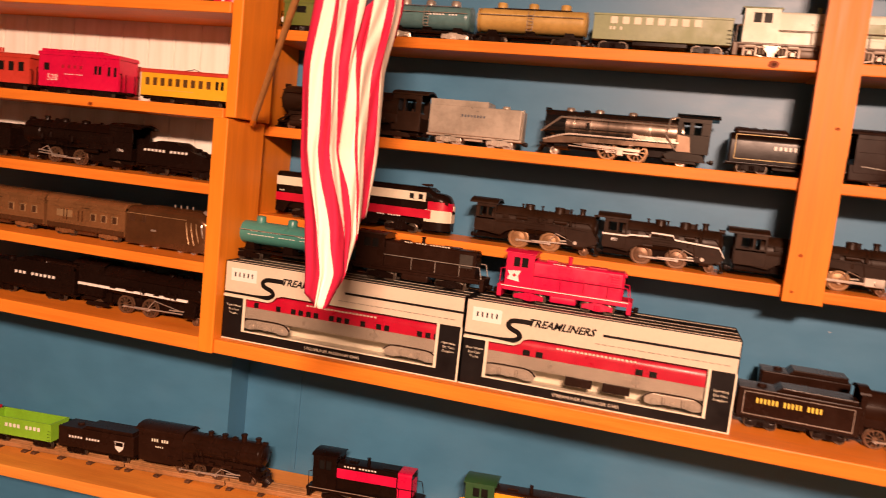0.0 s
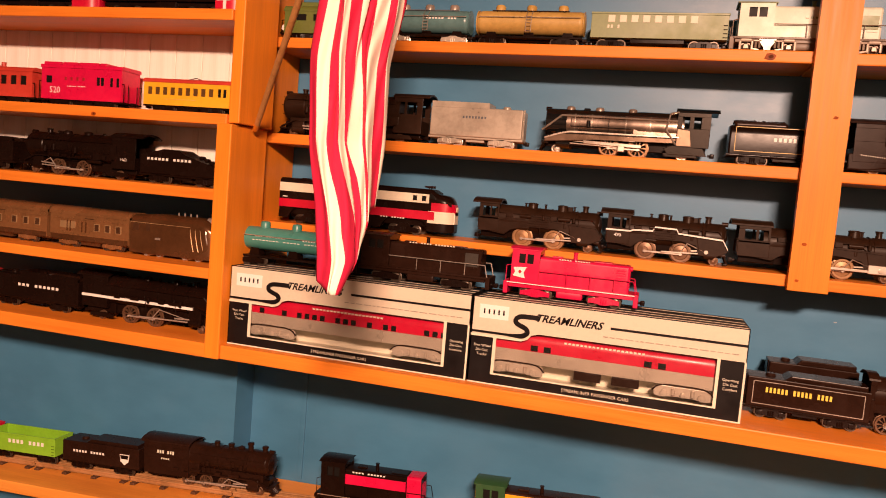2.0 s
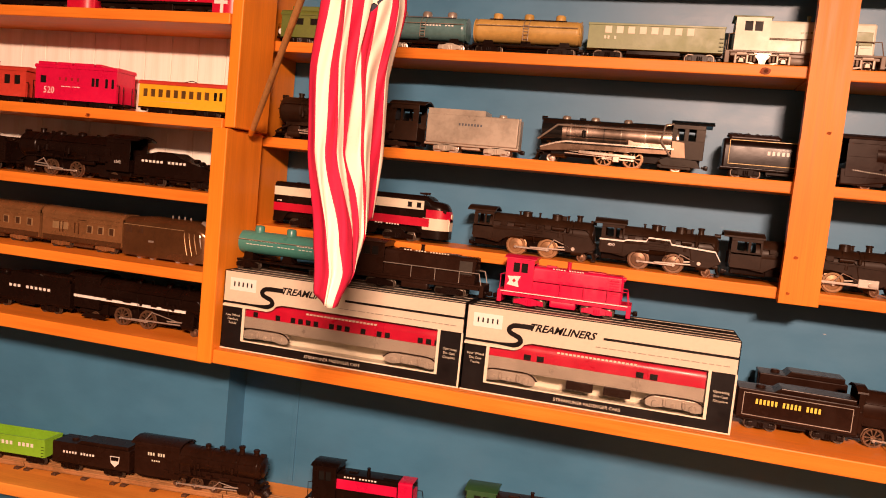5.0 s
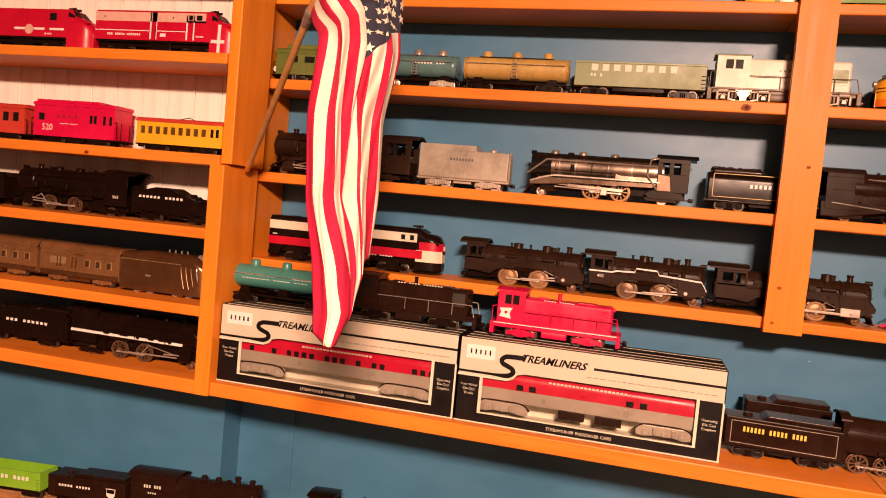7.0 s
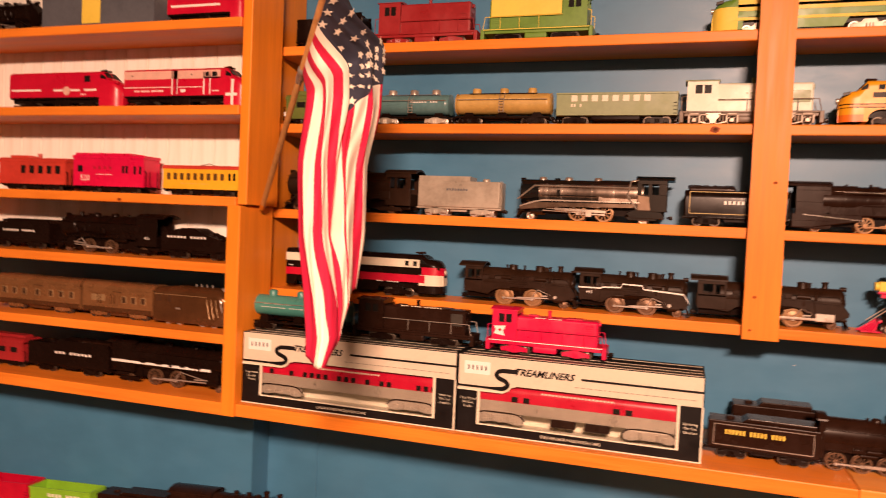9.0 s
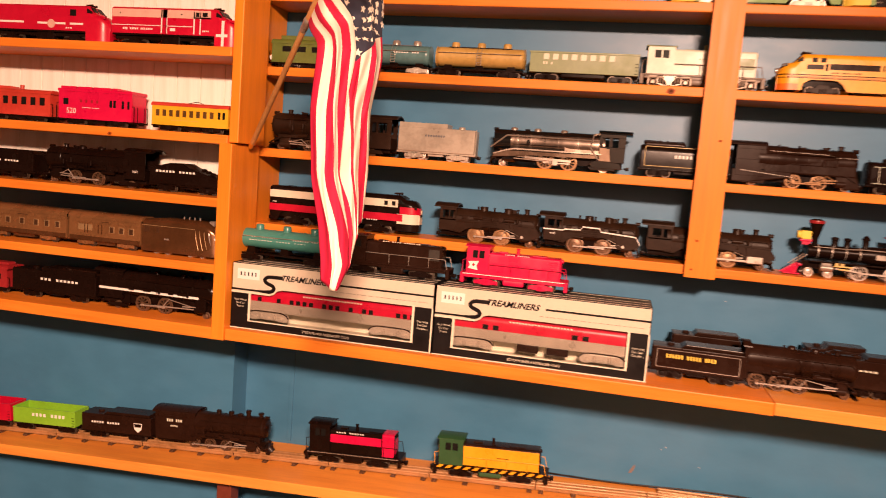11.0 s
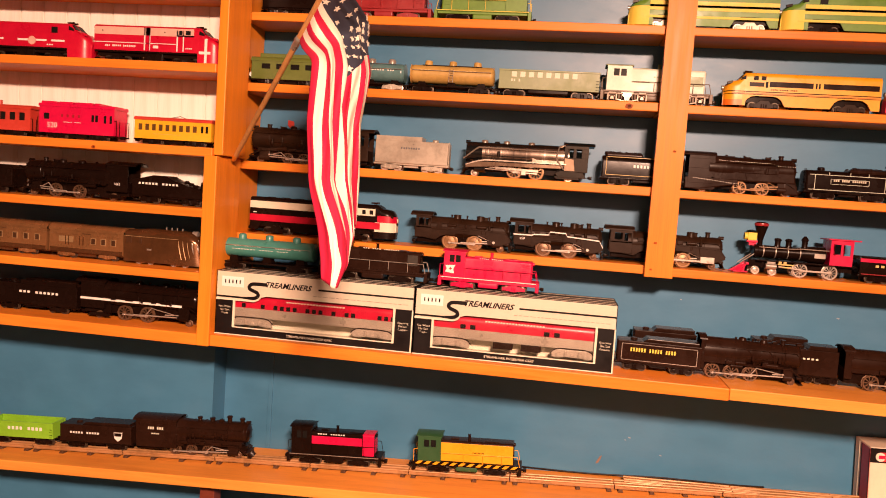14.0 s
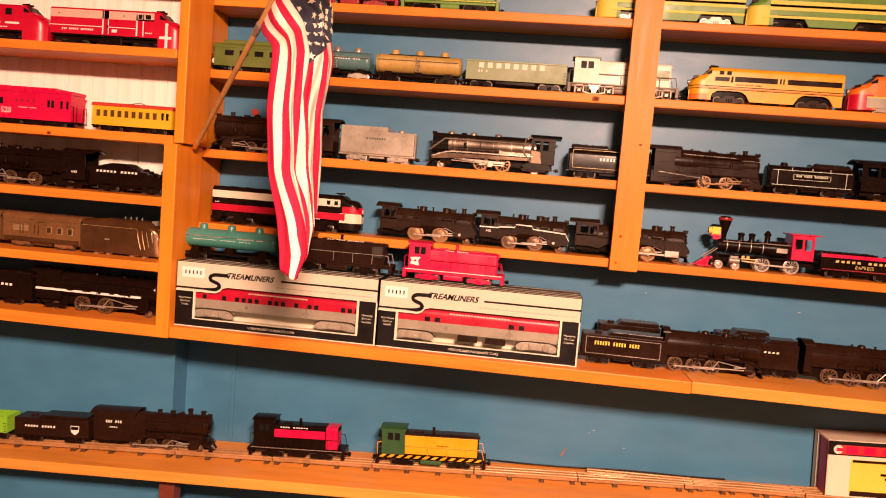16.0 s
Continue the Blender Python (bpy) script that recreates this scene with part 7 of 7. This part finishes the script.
        ribbon(bm, [(U(uc + 0.108 * q), 0.0445 - 0.0125 * abs(q) ** 6) for q in [i / 8 for i in range(-8, 9)]], 0.0011, 0.0088, 0.0105)
        part("truck_rail", bm, BROWNBLK, coach_ob)
    for uc in ((0.46, 0.60) if windows[0][0] > 0.2 else ()):
        bm = B()
        box(bm, U(uc - 0.055), U(uc + 0.045), 0.010, 0.03, 0.028, 0.043, 0.001)
        part("under_box", bm, BROWNBLK, coach_ob)
    # clear film
    bm = B()
    box(bm, U(wl), U(wr), 0.0022, 0.0026, V(wb), V(wt))
    film = part("window_film", bm, FILM, root)
    film.visible_shadow = False
    return root


COACHSILVER = paint("bright_silver_plastic", (0.46, 0.39, 0.31), 0.32, 0.35, dirt=0.2)
FILM, n, l, b = mat_base("clear_film")
out = n["Material Output"]
tr, gl, mx = n.new("ShaderNodeBsdfTransparent"), n.new("ShaderNodeBsdfGlossy"), n.new("ShaderNodeMixShader")
gl.inputs["Roughness"].default_value = 0.12
fz_ = noise_node(n, l, 14, 2)
bp = n.new("ShaderNodeBump")
bp.inputs["Strength"].default_value, bp.inputs["Distance"].default_value = 0.35, 0.004
l.new(fz_.outputs[0], bp.inputs["Height"]); l.new(bp.outputs[0], gl.inputs["Normal"])
mx.inputs[0].default_value = 0.07
l.new(tr.outputs[0], mx.inputs[1]); l.new(gl.outputs[0], mx.inputs[2]); l.new(mx.outputs[0], out.inputs[0])

carton("display_carton", "cream and black display carton with a boxed red and silver coach", -0.0105, 0.4705, [(0.13 + 0.033 * i, 0.150 + 0.033 * i) for i in (0, 3, 5, 6, 7, 8, 10, 11, 12, 14, 16, 17, 21, 22, 23)])
carton("display_carton", "cream and black display carton with a boxed baggage coach", 0.4735, 0.9255, [(0.235, 0.262), (0.285, 0.312), (0.655, 0.682), (0.705, 0.732)])

# deep shelf, right part
tender("tender", "black toy tender with yellow lettering and white lining", 0.938, 1.122, 0.103, 1.2165, 1, 0.076, BROWNBLK, "flat", trim=STEEL, words=((6, 5, 4), 0.15, 0.70, 0.42, 0.64), ink=INKY, yaw=-2)
steam_loco("steam_engine", "black toy steam engine with tarnished rods on the deep shelf", 1.118, 1.345, 0.112, 1.2165, 1, 0.094, BROWNBLK, drivers=(0.14, 0.32, 0.50), dr=0.0160, cab=0.05, closed=True, trailing=False, roof_over=0.002, boiler_r=0.0275, domes=(0.42, 0.62), stack=0.8, rodmat=STEEL)
tender("tender", "brown-black toy tender with white lettering", 1.330, 1.425, 0.150, 1.2175, 1, 0.086, BROWNBLK, "flat", words=((5,), 0.08, 0.56, 0.52, 0.61), ink=GREY)
steam_loco("steam_engine", "black toy steam engine with large spoked drivers", 1.430, 1.74, 0.135, 1.2175, 1, 0.092, BROWNBLK, drivers=(0.20, 0.36, 0.52), dr=0.0175, cab=0.06, closed=True, trailing=False, roof_over=0.002, boiler_r=0.0275, domes=(0.42, 0.62), stack=0.82, rodmat=STEEL)
tender("tender", "long dark toy tender standing behind the front row", 0.985, 1.13, 0.222, 1.2165, 1, 0.084, BROWNBLK, "flat")
tender("tender", "dark toy tender standing behind the front row", 1.265, 1.385, 0.224, 1.2175, 1, 0.088, BROWNBLK, "flat")

# ---- track shelf ----
PITCH = math.degrees(math.atan(TS))
RY = 2.1


def track_y(x):
    return 0.152 + math.tan(radians(RY)) * (x + 0.2)


def track_section():
    root = thing("track_section", "tinplate three-rail toy track section with metal ties", "toy track", None, "toy track")
    Lr = 0.254
    for yy in (-0.0165, 0.0, 0.0165):
        bm = B()
        rod(bm, (-Lr / 2 + 0.001, yy, 0.0135), (Lr / 2 - 0.001, yy, 0.0135), 0.0026, 8)
        box(bm, -Lr / 2 + 0.001, Lr / 2 - 0.001, yy - 0.0008, yy + 0.0008, 0.006, 0.012)
        box(bm, -Lr / 2 + 0.001, Lr / 2 - 0.001, yy - 0.0028, yy + 0.0028, 0.0050, 0.0062)
        part("rail", bm, TIN, root)
    for xx in (-0.114, -0.039, 0.039, 0.114):
        bm = B()
        slab(bm, [(xx - 0.0062, 0.0), (xx - 0.005, 0.0052), (xx + 0.005, 0.0052), (xx + 0.0062, 0.0)], -0.029, 0.029, 0.0006)
        part("tie", bm, TIE, root)
    return root


TIE = paint("brown_tin_tie", (0.11, 0.055, 0.03), 0.45, 0.3, dirt=0.4)
first = track_section()
n_sec = 0
x = -1.45
while x < 2.3:
    m = pose(x, track_y(x), shelf_z(x) + 0.0008, 0, -PITCH, RY)
    if n_sec == 0:
        first.matrix_basis = m
    else:
        copy_thing(first, m)
    n_sec += 1
    x += 0.2545
# siding that closes on the main track
for k in range(3):
    x = 1.12 + 0.2545 * k
    copy_thing(first, pose(x, 0.220 - 0.010 * k, shelf_z(x) + 0.0006, 0, -PITCH, RY * 0.2 - 2.6))


def on_track(x):
    return track_y(x), shelf_z(x) + 0.0168


def railcar(fn, name, label, x0, x1, *args, **kw):
    yy, zz = on_track((x0 + x1) / 2)
    return fn(name, label, x0, x1, yy, zz, *args, yaw=RY, pitch=PITCH, **kw)


railcar(gondola, "gondola_car", "lime green toy gondola with pale lettering on the track", -0.682, -0.496, LIME, 0.062, words=[((4, 4), 0.3, 0.85, 0.45, 0.75)], smooth=True)
railcar(gondola, "gondola_car", "red toy freight car on the track", -0.90, -0.69, RED, 0.066)
railcar(tender, "tender", "black toy tender with white lettering and a shield emblem", -0.476, -0.276, 1, 0.072, BROWNBLK, "flat", words=((5, 5), 0.14, 0.56, 0.40, 0.54), ink=WHITE)
tn = [o for o in bpy.data.objects if "shield emblem" in o.get("label", "")][0]
bm = B()
slab(bm, [(0.052, 0.050), (0.076, 0.050), (0.074, 0.034), (0.064, 0.026), (0.054, 0.034)], -0.0280, -0.0268)
part("shield_emblem", bm, WHITE, tn)
bm = B()
slab(bm, [(0.0535, 0.0485), (0.0745, 0.0485), (0.073, 0.040), (0.055, 0.040)], -0.0286, -0.0278)
part("shield_field", bm, BLACK, tn)
c = railcar(steam_loco, "steam_engine", "brown-black toy steam engine with grey rods on the track", -0.264, 0.048, 1, 0.096, BROWNBLK, drivers=(0.34, 0.48, 0.62), dr=0.0140, cab=0.36, boiler_r=0.0265, rodmat=STEEL, closed=True, trailing=False, roof_over=0.006, tops=((0.53, 0.0052, 0.099), (0.64, 0.0058, 0.098), (0.72, 0.002, 0.096), (0.79, 0.0060, 0.105), (0.90, 0.0058, 0.101)))
c.letters((3, 3), 0.034, 0.078, 0.064, 0.074, GREY)
c.letters((4,), 0.044, 0.066, 0.052, 0.057, GREY)
railcar(switcher, "diesel_switcher", "black toy diesel switcher with a red hood panel and nose", 0.146, 0.388, 1, BLACK, 0.100, nose=HOTRED, hood_band=(HOTRED, 0.0, 0.80, 0.42, 0.82), rail=BLACK, trim=STEEL, trucks=BLACK, words=[((4, 6), 0.32, 0.62, 0.69, 0.75)], hood_h=0.84, number="720")
railcar(switcher, "diesel_switcher", "green and yellow toy diesel switcher with hazard stripes", 0.470, 0.740, 1, FOREST, 0.096, hood=BROWNBLK, hood_band=(GOLD, 0.0, 0.99, 0.06, 0.92), trim=GOLD, trucks=BLACK, under=BLACK, skirt=FOREST, stripes=(GOLD, BLACK), words=[((9,), 0.55, 0.66, 0.38, 0.44)], ink=BLACK, hood_h=0.86)

# carton at the wall
bx, by, bz = 1.545, 0.188, shelf_z(1.56)
root = thing("toy_carton", "cream toy carton with red header and yellow picture panel", "carton", pose(bx, by, bz, 0, -PITCH, 1))
bm = B()
box(bm, 0.0, 0.34, 0.0, 0.082, 0.0, 0.150, 0.0012)
part("box_body", bm, CARD, root)
bm = B()
box(bm, 0.0012, 0.34, -0.0006, 0.0004, 0.002, 0.114)
part("front_panel", bm, CREAM, root)
bm = B()
box(bm, 0.0, 0.34, -0.0006, 0.0004, 0.114, 0.148)
header = part("header_band", bm, CARD_BLACK, root)
bm = B()
box(bm, 0.020, 0.34, -0.0011, -0.0004, 0.117, 0.139)
part("header_field", bm, CARD_RED, header)
bm = B()
box(bm, -0.0006, 0.0004, 0.001, 0.050, 0.004, 0.146)
end = part("end_panel", bm, CARD_MAROON, root)
bm = B()
for q in (0.004, 0.046):
    box(bm, -0.0010, -0.0002, q - 0.0015, q + 0.0015, 0.006, 0.144)
part("end_border", bm, CARD_BLACK, end)
bm = B()
box(bm, -0.0010, 0.0004, 0.058, 0.0595, 0.004, 0.146)
part("end_flap", bm, GREY, root)
bm = B()
cyl(bm, "y", (0.022, -0.0012, 0.128), 0.0105, 0.0014, 22)
mark = part("maker_mark", bm, GREY, header)
bm = B()
box(bm, 0.018, 0.032, -0.0024, -0.0016, 0.124, 0.132)
part("mark_bar", bm, HOTRED, mark)
bm = B()
for i in range(7):
    box(bm, 0.040 + i * 0.040, 0.066 + i * 0.040, -0.0016, -0.0010, 0.1195, 0.1365)
part("header_lettering", bm, HOTRED, header)
bm = B()
box(bm, 0.052, 0.34, -0.0010, 0.0002, 0.022, 0.106)
part("picture_panel", bm, INKY, root)
bm = B()
box(bm, 0.056, 0.34, -0.0016, -0.0006, 0.099, 0.105)
box(bm, 0.054, 0.34, -0.0016, -0.0006, 0.018, 0.030)
for i, (a, e) in enumerate(((0.12, 0.07), (0.13, 0.06), (0.145, 0.052))):
    box(bm, a, a + 0.03, -0.0016, -0.0006, e, e + 0.006)
part("picture_mark", bm, BROWNBLK, root)

# wire along the foot of the wall, wall seam strip, shelf leg
bm = B()
for k in range(12):
    a, b_ = 0.62 + 0.06 * k, 0.62 + 0.06 * (k + 1)
    rod(bm, (a, WALL - 0.004, shelf_z(a) + 0.004 + 0.002 * math.sin(k)), (b_, WALL - 0.004, shelf_z(b_) + 0.004 + 0.002 * math.sin(k + 1)), 0.0021, 6)
tagged(new("wire", finish(bm, "wire", BLACK)), "thin black wire lying along the foot of the blue wall", "wire")
solid("trim_wall_seam", box(B(), 0.032, 0.044, WALL - 0.0035, WALL + 0.001, 0.86, 1.188, 0.001), BLUE, "blue painted seam strip on the wall", "trim")
solid("shelf_leg", box(B(), -0.061, -0.022, 0.085, 0.125, 0.0, shelf_z(-0.06) - 0.0275, 0.002), paint("red_brown_stain", (0.16, 0.035, 0.02), 0.45), "red-brown stained post under the track shelf", "post")

wall = bpy.data.objects["wall_north"]
CHIP = paint("chipped_wall_paint", (0.30, 0.36, 0.42), 0.6, dirt=0.3)
for fx, fz, fw, fh, m_ in ((1.005, 0.999, 0.0035, 0.0016, CHIP), (0.995, 0.992, 0.0022, 0.0014, CHIP), (1.085, 0.962, 0.0030, 0.0014, CHIP), (1.10, 1.365, 0.003, 0.001, CHIP), (1.47, 1.352, 0.004, 0.0015, CHIP), (0.055, 1.745, 0.010, 0.010, BRICKRED), (1.02, 1.12, 0.002, 0.001, CHIP)):
    bm = B()
    slab(bm, [(fx + fw * math.cos(q * math.pi / 4) * (1 + 0.25 * math.sin(q * 3)), fz + fh * math.sin(q * math.pi / 4) * (1 + 0.3 * math.cos(q * 2))) for q in range(8)], WALL - 0.0006, WALL + 0.0002)
    part("paint_fleck", bm, m_, wall)
KNOT = paint("wood_knot", (0.36, 0.075, 0.010), 0.7, dirt=0.6, spec=0.2)
KNOT_CORE = paint("wood_knot_core", (0.13, 0.030, 0.006), 0.8, dirt=0.5, spec=0.1)
bm = B()
slab(bm, [(0.925, 0.921), (0.932, 0.923), (0.937, 0.932), (0.941, 0.945), (0.935, 0.941), (0.929, 0.930)], WALL - 0.0005, WALL + 0.0002)
part("rust_smear", bm, paint("rust_smear_paint", (0.22, 0.15, 0.12), 0.6), wall)
for host_name, sx, sz, yy, r_ in (("shelf_middle.001", 0.921, 1.8195, 0.1497, 0.0072), ("shelf_left.002", -0.33, 1.641, -0.0003, 0.0045), ("upright_post", 1.006, 1.508, 0.1317, 0.0032), ("upright_post", 1.001, 1.446, 0.1317, 0.0026), ("upright_post", 1.030, 1.72, 0.1317, 0.0030)):
    host = bpy.data.objects[host_name]
    bm = B()
    slab(bm, [(sx + r_ * 1.25 * math.cos(q * math.pi / 6) * (1 + 0.18 * math.sin(q * 2)), sz + r_ * 0.85 * math.sin(q * math.pi / 6)) for q in range(12)], yy - 0.0003, yy + 0.0004)
    knot = part("knot", bm, KNOT, host)
    if host_name == "upright_post":
        continue
    bm = B()
    slab(bm, [(sx + r_ * 0.2 + r_ * 0.55 * math.cos(q * math.pi / 5), sz + r_ * 0.42 * math.sin(q * math.pi / 5)) for q in range(10)], yy - 0.0006, yy)
    part("knot_core", bm, KNOT_CORE, knot)

# ---- flag ----
flag = thing("flag", "small striped flag with white stars hanging from a wooden pole", "flag", pose(0, 0, 0))
base, ball = Vector((0.0015, 0.058, 1.637)), Vector((0.266, -0.258, 1.862))
way = (ball - base).normalized()
tip = ball + way * 0.34
bm = B()
rod(bm, base, tip, 0.0056, 12)
part("pole", bm, POLE, flag)
bm = B()
mm = Matrix.Translation(ball - way * 0.012) @ way.to_track_quat("Z", "Y").to_matrix().to_4x4()
lathe(bm, mm, [(0.0058, -0.02), (0.0068, -0.012), (0.0066, 0.004), (0.0076, 0.008), (0.0070, 0.014), (0.0050, 0.018)], 16)
part("pole_ferrule", bm, STEEL, flag)
bm = B()
mm = Matrix.Translation(base) @ way.to_track_quat("Z", "Y").to_matrix().to_4x4()
lathe(bm, mm, [(0.0056, -0.006), (0.0060, 0.0), (0.0058, 0.014), (0.0052, 0.016)], 16)
part("pole_bracket", bm, PINE_UP, flag)


def smooth(t):
    t = max(0.0, min(1.0, t))
    return t * t * (3 - 2 * t)


# how the cloth hangs, by height: its free edge in plan, and the widths of the front fold, of both folds and of the cloth in front
DRAPE = ((1.42, 0.404, -0.464, 0.027, 0.036, 0.058), (1.46, 0.399, -0.458, 0.043, 0.052, 0.062), (1.50, 0.391, -0.451, 0.045, 0.068, 0.070), (1.60, 0.350, -0.401, 0.045, 0.096, 0.098),
         (1.70, 0.336, -0.385, 0.055, 0.102, 0.115), (1.80, 0.326, -0.348, 0.063, 0.114, 0.135), (1.87, 0.292, -0.285, 0.064, 0.122, 0.140), (2.10, 0.276, -0.268, 0.064, 0.122, 0.140))
ACROSS, NEAR = Vector((0.906, 0.424, 0)), Vector((0.424, -0.906, 0))
STRIPE = 0.0232


def drape(z):
    z = max(DRAPE[0][0], min(DRAPE[-1][0] - 1e-4, z))
    for lo, hi in zip(DRAPE, DRAPE[1:]):
        if z < hi[0]:
            q = smooth((z - lo[0]) / (hi[0] - lo[0])) * 0.5 + 0.5 * (z - lo[0]) / (hi[0] - lo[0])
            return [a + (b_ - a) * q for a, b_ in zip(lo[1:], hi[1:])]


def cloth_at(a, v):
    """A point of the cloth: a runs along the hoist (0 at its lower end), v down the fly."""
    top = ball + way * (0.004 + 0.25 * a)
    z = top.z - (0.430 + 0.075 * a + 0.020 * math.sin(a * 9)) * v + 0.065 * smooth((a - 0.32) / 0.5) * smooth(v * 3)
    x, y, fold_w, full_w, flat_w = drape(z)
    arc = a * 13 * STRIPE
    free = max(0.0, arc - flat_w)
    g = free / (13 * STRIPE - flat_w)
    s_ = min(arc, flat_w) / flat_w
    # the front fold, with two soft pleats that wander as they fall
    across = fold_w * (s_ + 0.075 * math.sin(s_ * 8.5 + z * 17) * math.sin(math.pi * s_))
    near = 0.020 * math.sin(math.pi * s_ * 0.9) + (0.0055 * math.sin(s_ * 12.6 + z * 11) + 0.0022 * math.sin(s_ * 27 - z * 25)) * math.sin(math.pi * s_)
    # the second fold comes out from behind the first and runs back on its far side
    side = full_w - fold_w
    h, back = min(1.0, g / 0.62), max(0.0, (g - 0.62) / 0.38)
    across += side * (h + 0.09 * math.sin(h * 9 + z * 19) * math.sin(math.pi * h) - 0.75 * back) - 0.008 * math.sin(math.pi * smooth(h * 4))
    near -= 0.022 * smooth(h * 5) - 0.016 * math.sin(math.pi * h) + 0.026 * h * h + 0.022 * smooth(back * 3)
    near += (0.0075 * math.sin(h * 13 + z * 20) + 0.0025 * math.sin(h * 29 - z * 33)) * math.sin(math.pi * h)
    hang = Vector((x, y, 0)) + ACROSS * across + NEAR * near
    k = smooth(v * 7.0)
    return Vector((top.x + (hang.x - top.x) * k, top.y + (hang.y - top.y) * k, z))


NA, NV = 13 * 8, 90
FLAG_RED = paint("flag_red_cotton", (0.50, 0.004, 0.045), 0.85, dirt=0.15, grain=400)
FLAG_WHITE = paint("flag_white_cotton", (0.80, 0.72, 0.60), 0.85, dirt=0.1, grain=400)
FLAG_BLUE = paint("flag_navy_cotton", (0.030, 0.032, 0.055), 0.85, dirt=0.15, grain=400)
grid = [cloth_at(i / NA, j / NV) for j in range(NV + 1) for i in range(NA + 1)]
faces, mats = [], []
for j in range(NV):
    for i in range(NA):
        k = j * (NA + 1) + i
        faces.append((k, k + 1, k + NA + 2, k + NA + 1))
        a, v = (i + 0.5) / NA, (j + 0.5) / NV
        mats.append(2 if (a > 6 / 13 and v < 0.36) else (0 if (i // 8) % 2 == 0 else 1))
me = bpy.data.meshes.new("cloth")
me.from_pydata(grid, [], faces)
for m_ in (FLAG_RED, FLAG_WHITE, FLAG_BLUE):
    me.materials.append(m_)
me.polygons.foreach_set("material_index", mats)
me.polygons.foreach_set("use_smooth", [True] * len(faces))
cloth = new("cloth", me)
cloth.parent = flag
sol = cloth.modifiers.new("thickness", "SOLIDIFY")
sol.thickness, sol.offset = 0.0008, 0
bm = B()
pts = [((0.0082 if i % 2 == 0 else 0.0034) * math.sin(math.pi * i / 5), (0.0082 if i % 2 == 0 else 0.0034) * math.cos(math.pi * i / 5)) for i in range(10)]
slab(bm, pts, -0.0002, 0.0002)
star = finish(bm, "star", FLAG_WHITE)
for r in range(9):
    for q in range(6 if r % 2 == 0 else 5):
        a = 6 / 13 + (7 / 13) * (r + 1) / 10
        v = 0.36 * ((q + 0.5 if r % 2 == 0 else q + 1.0) / 6)
        p = cloth_at(a, v)
        du, dv = cloth_at(min(a + 0.012, 1), v) - cloth_at(a - 0.012, v), cloth_at(a, v + 0.012) - cloth_at(a, max(v - 0.012, 0))
        nrm = du.cross(dv).normalized()
        if nrm.y > 0:
            nrm = -nrm
        zax = Vector((0, 0, 1)) - nrm * nrm.z
        zax.normalize()
        xax = (-nrm).cross(zax)
        m = Matrix(((xax.x, -nrm.x, zax.x, 0), (xax.y, -nrm.y, zax.y, 0), (xax.z, -nrm.z, zax.z, 0), (0, 0, 0, 1)))
        piece("star", star, cloth, Matrix.Translation(p + nrm * 0.0012) @ m)
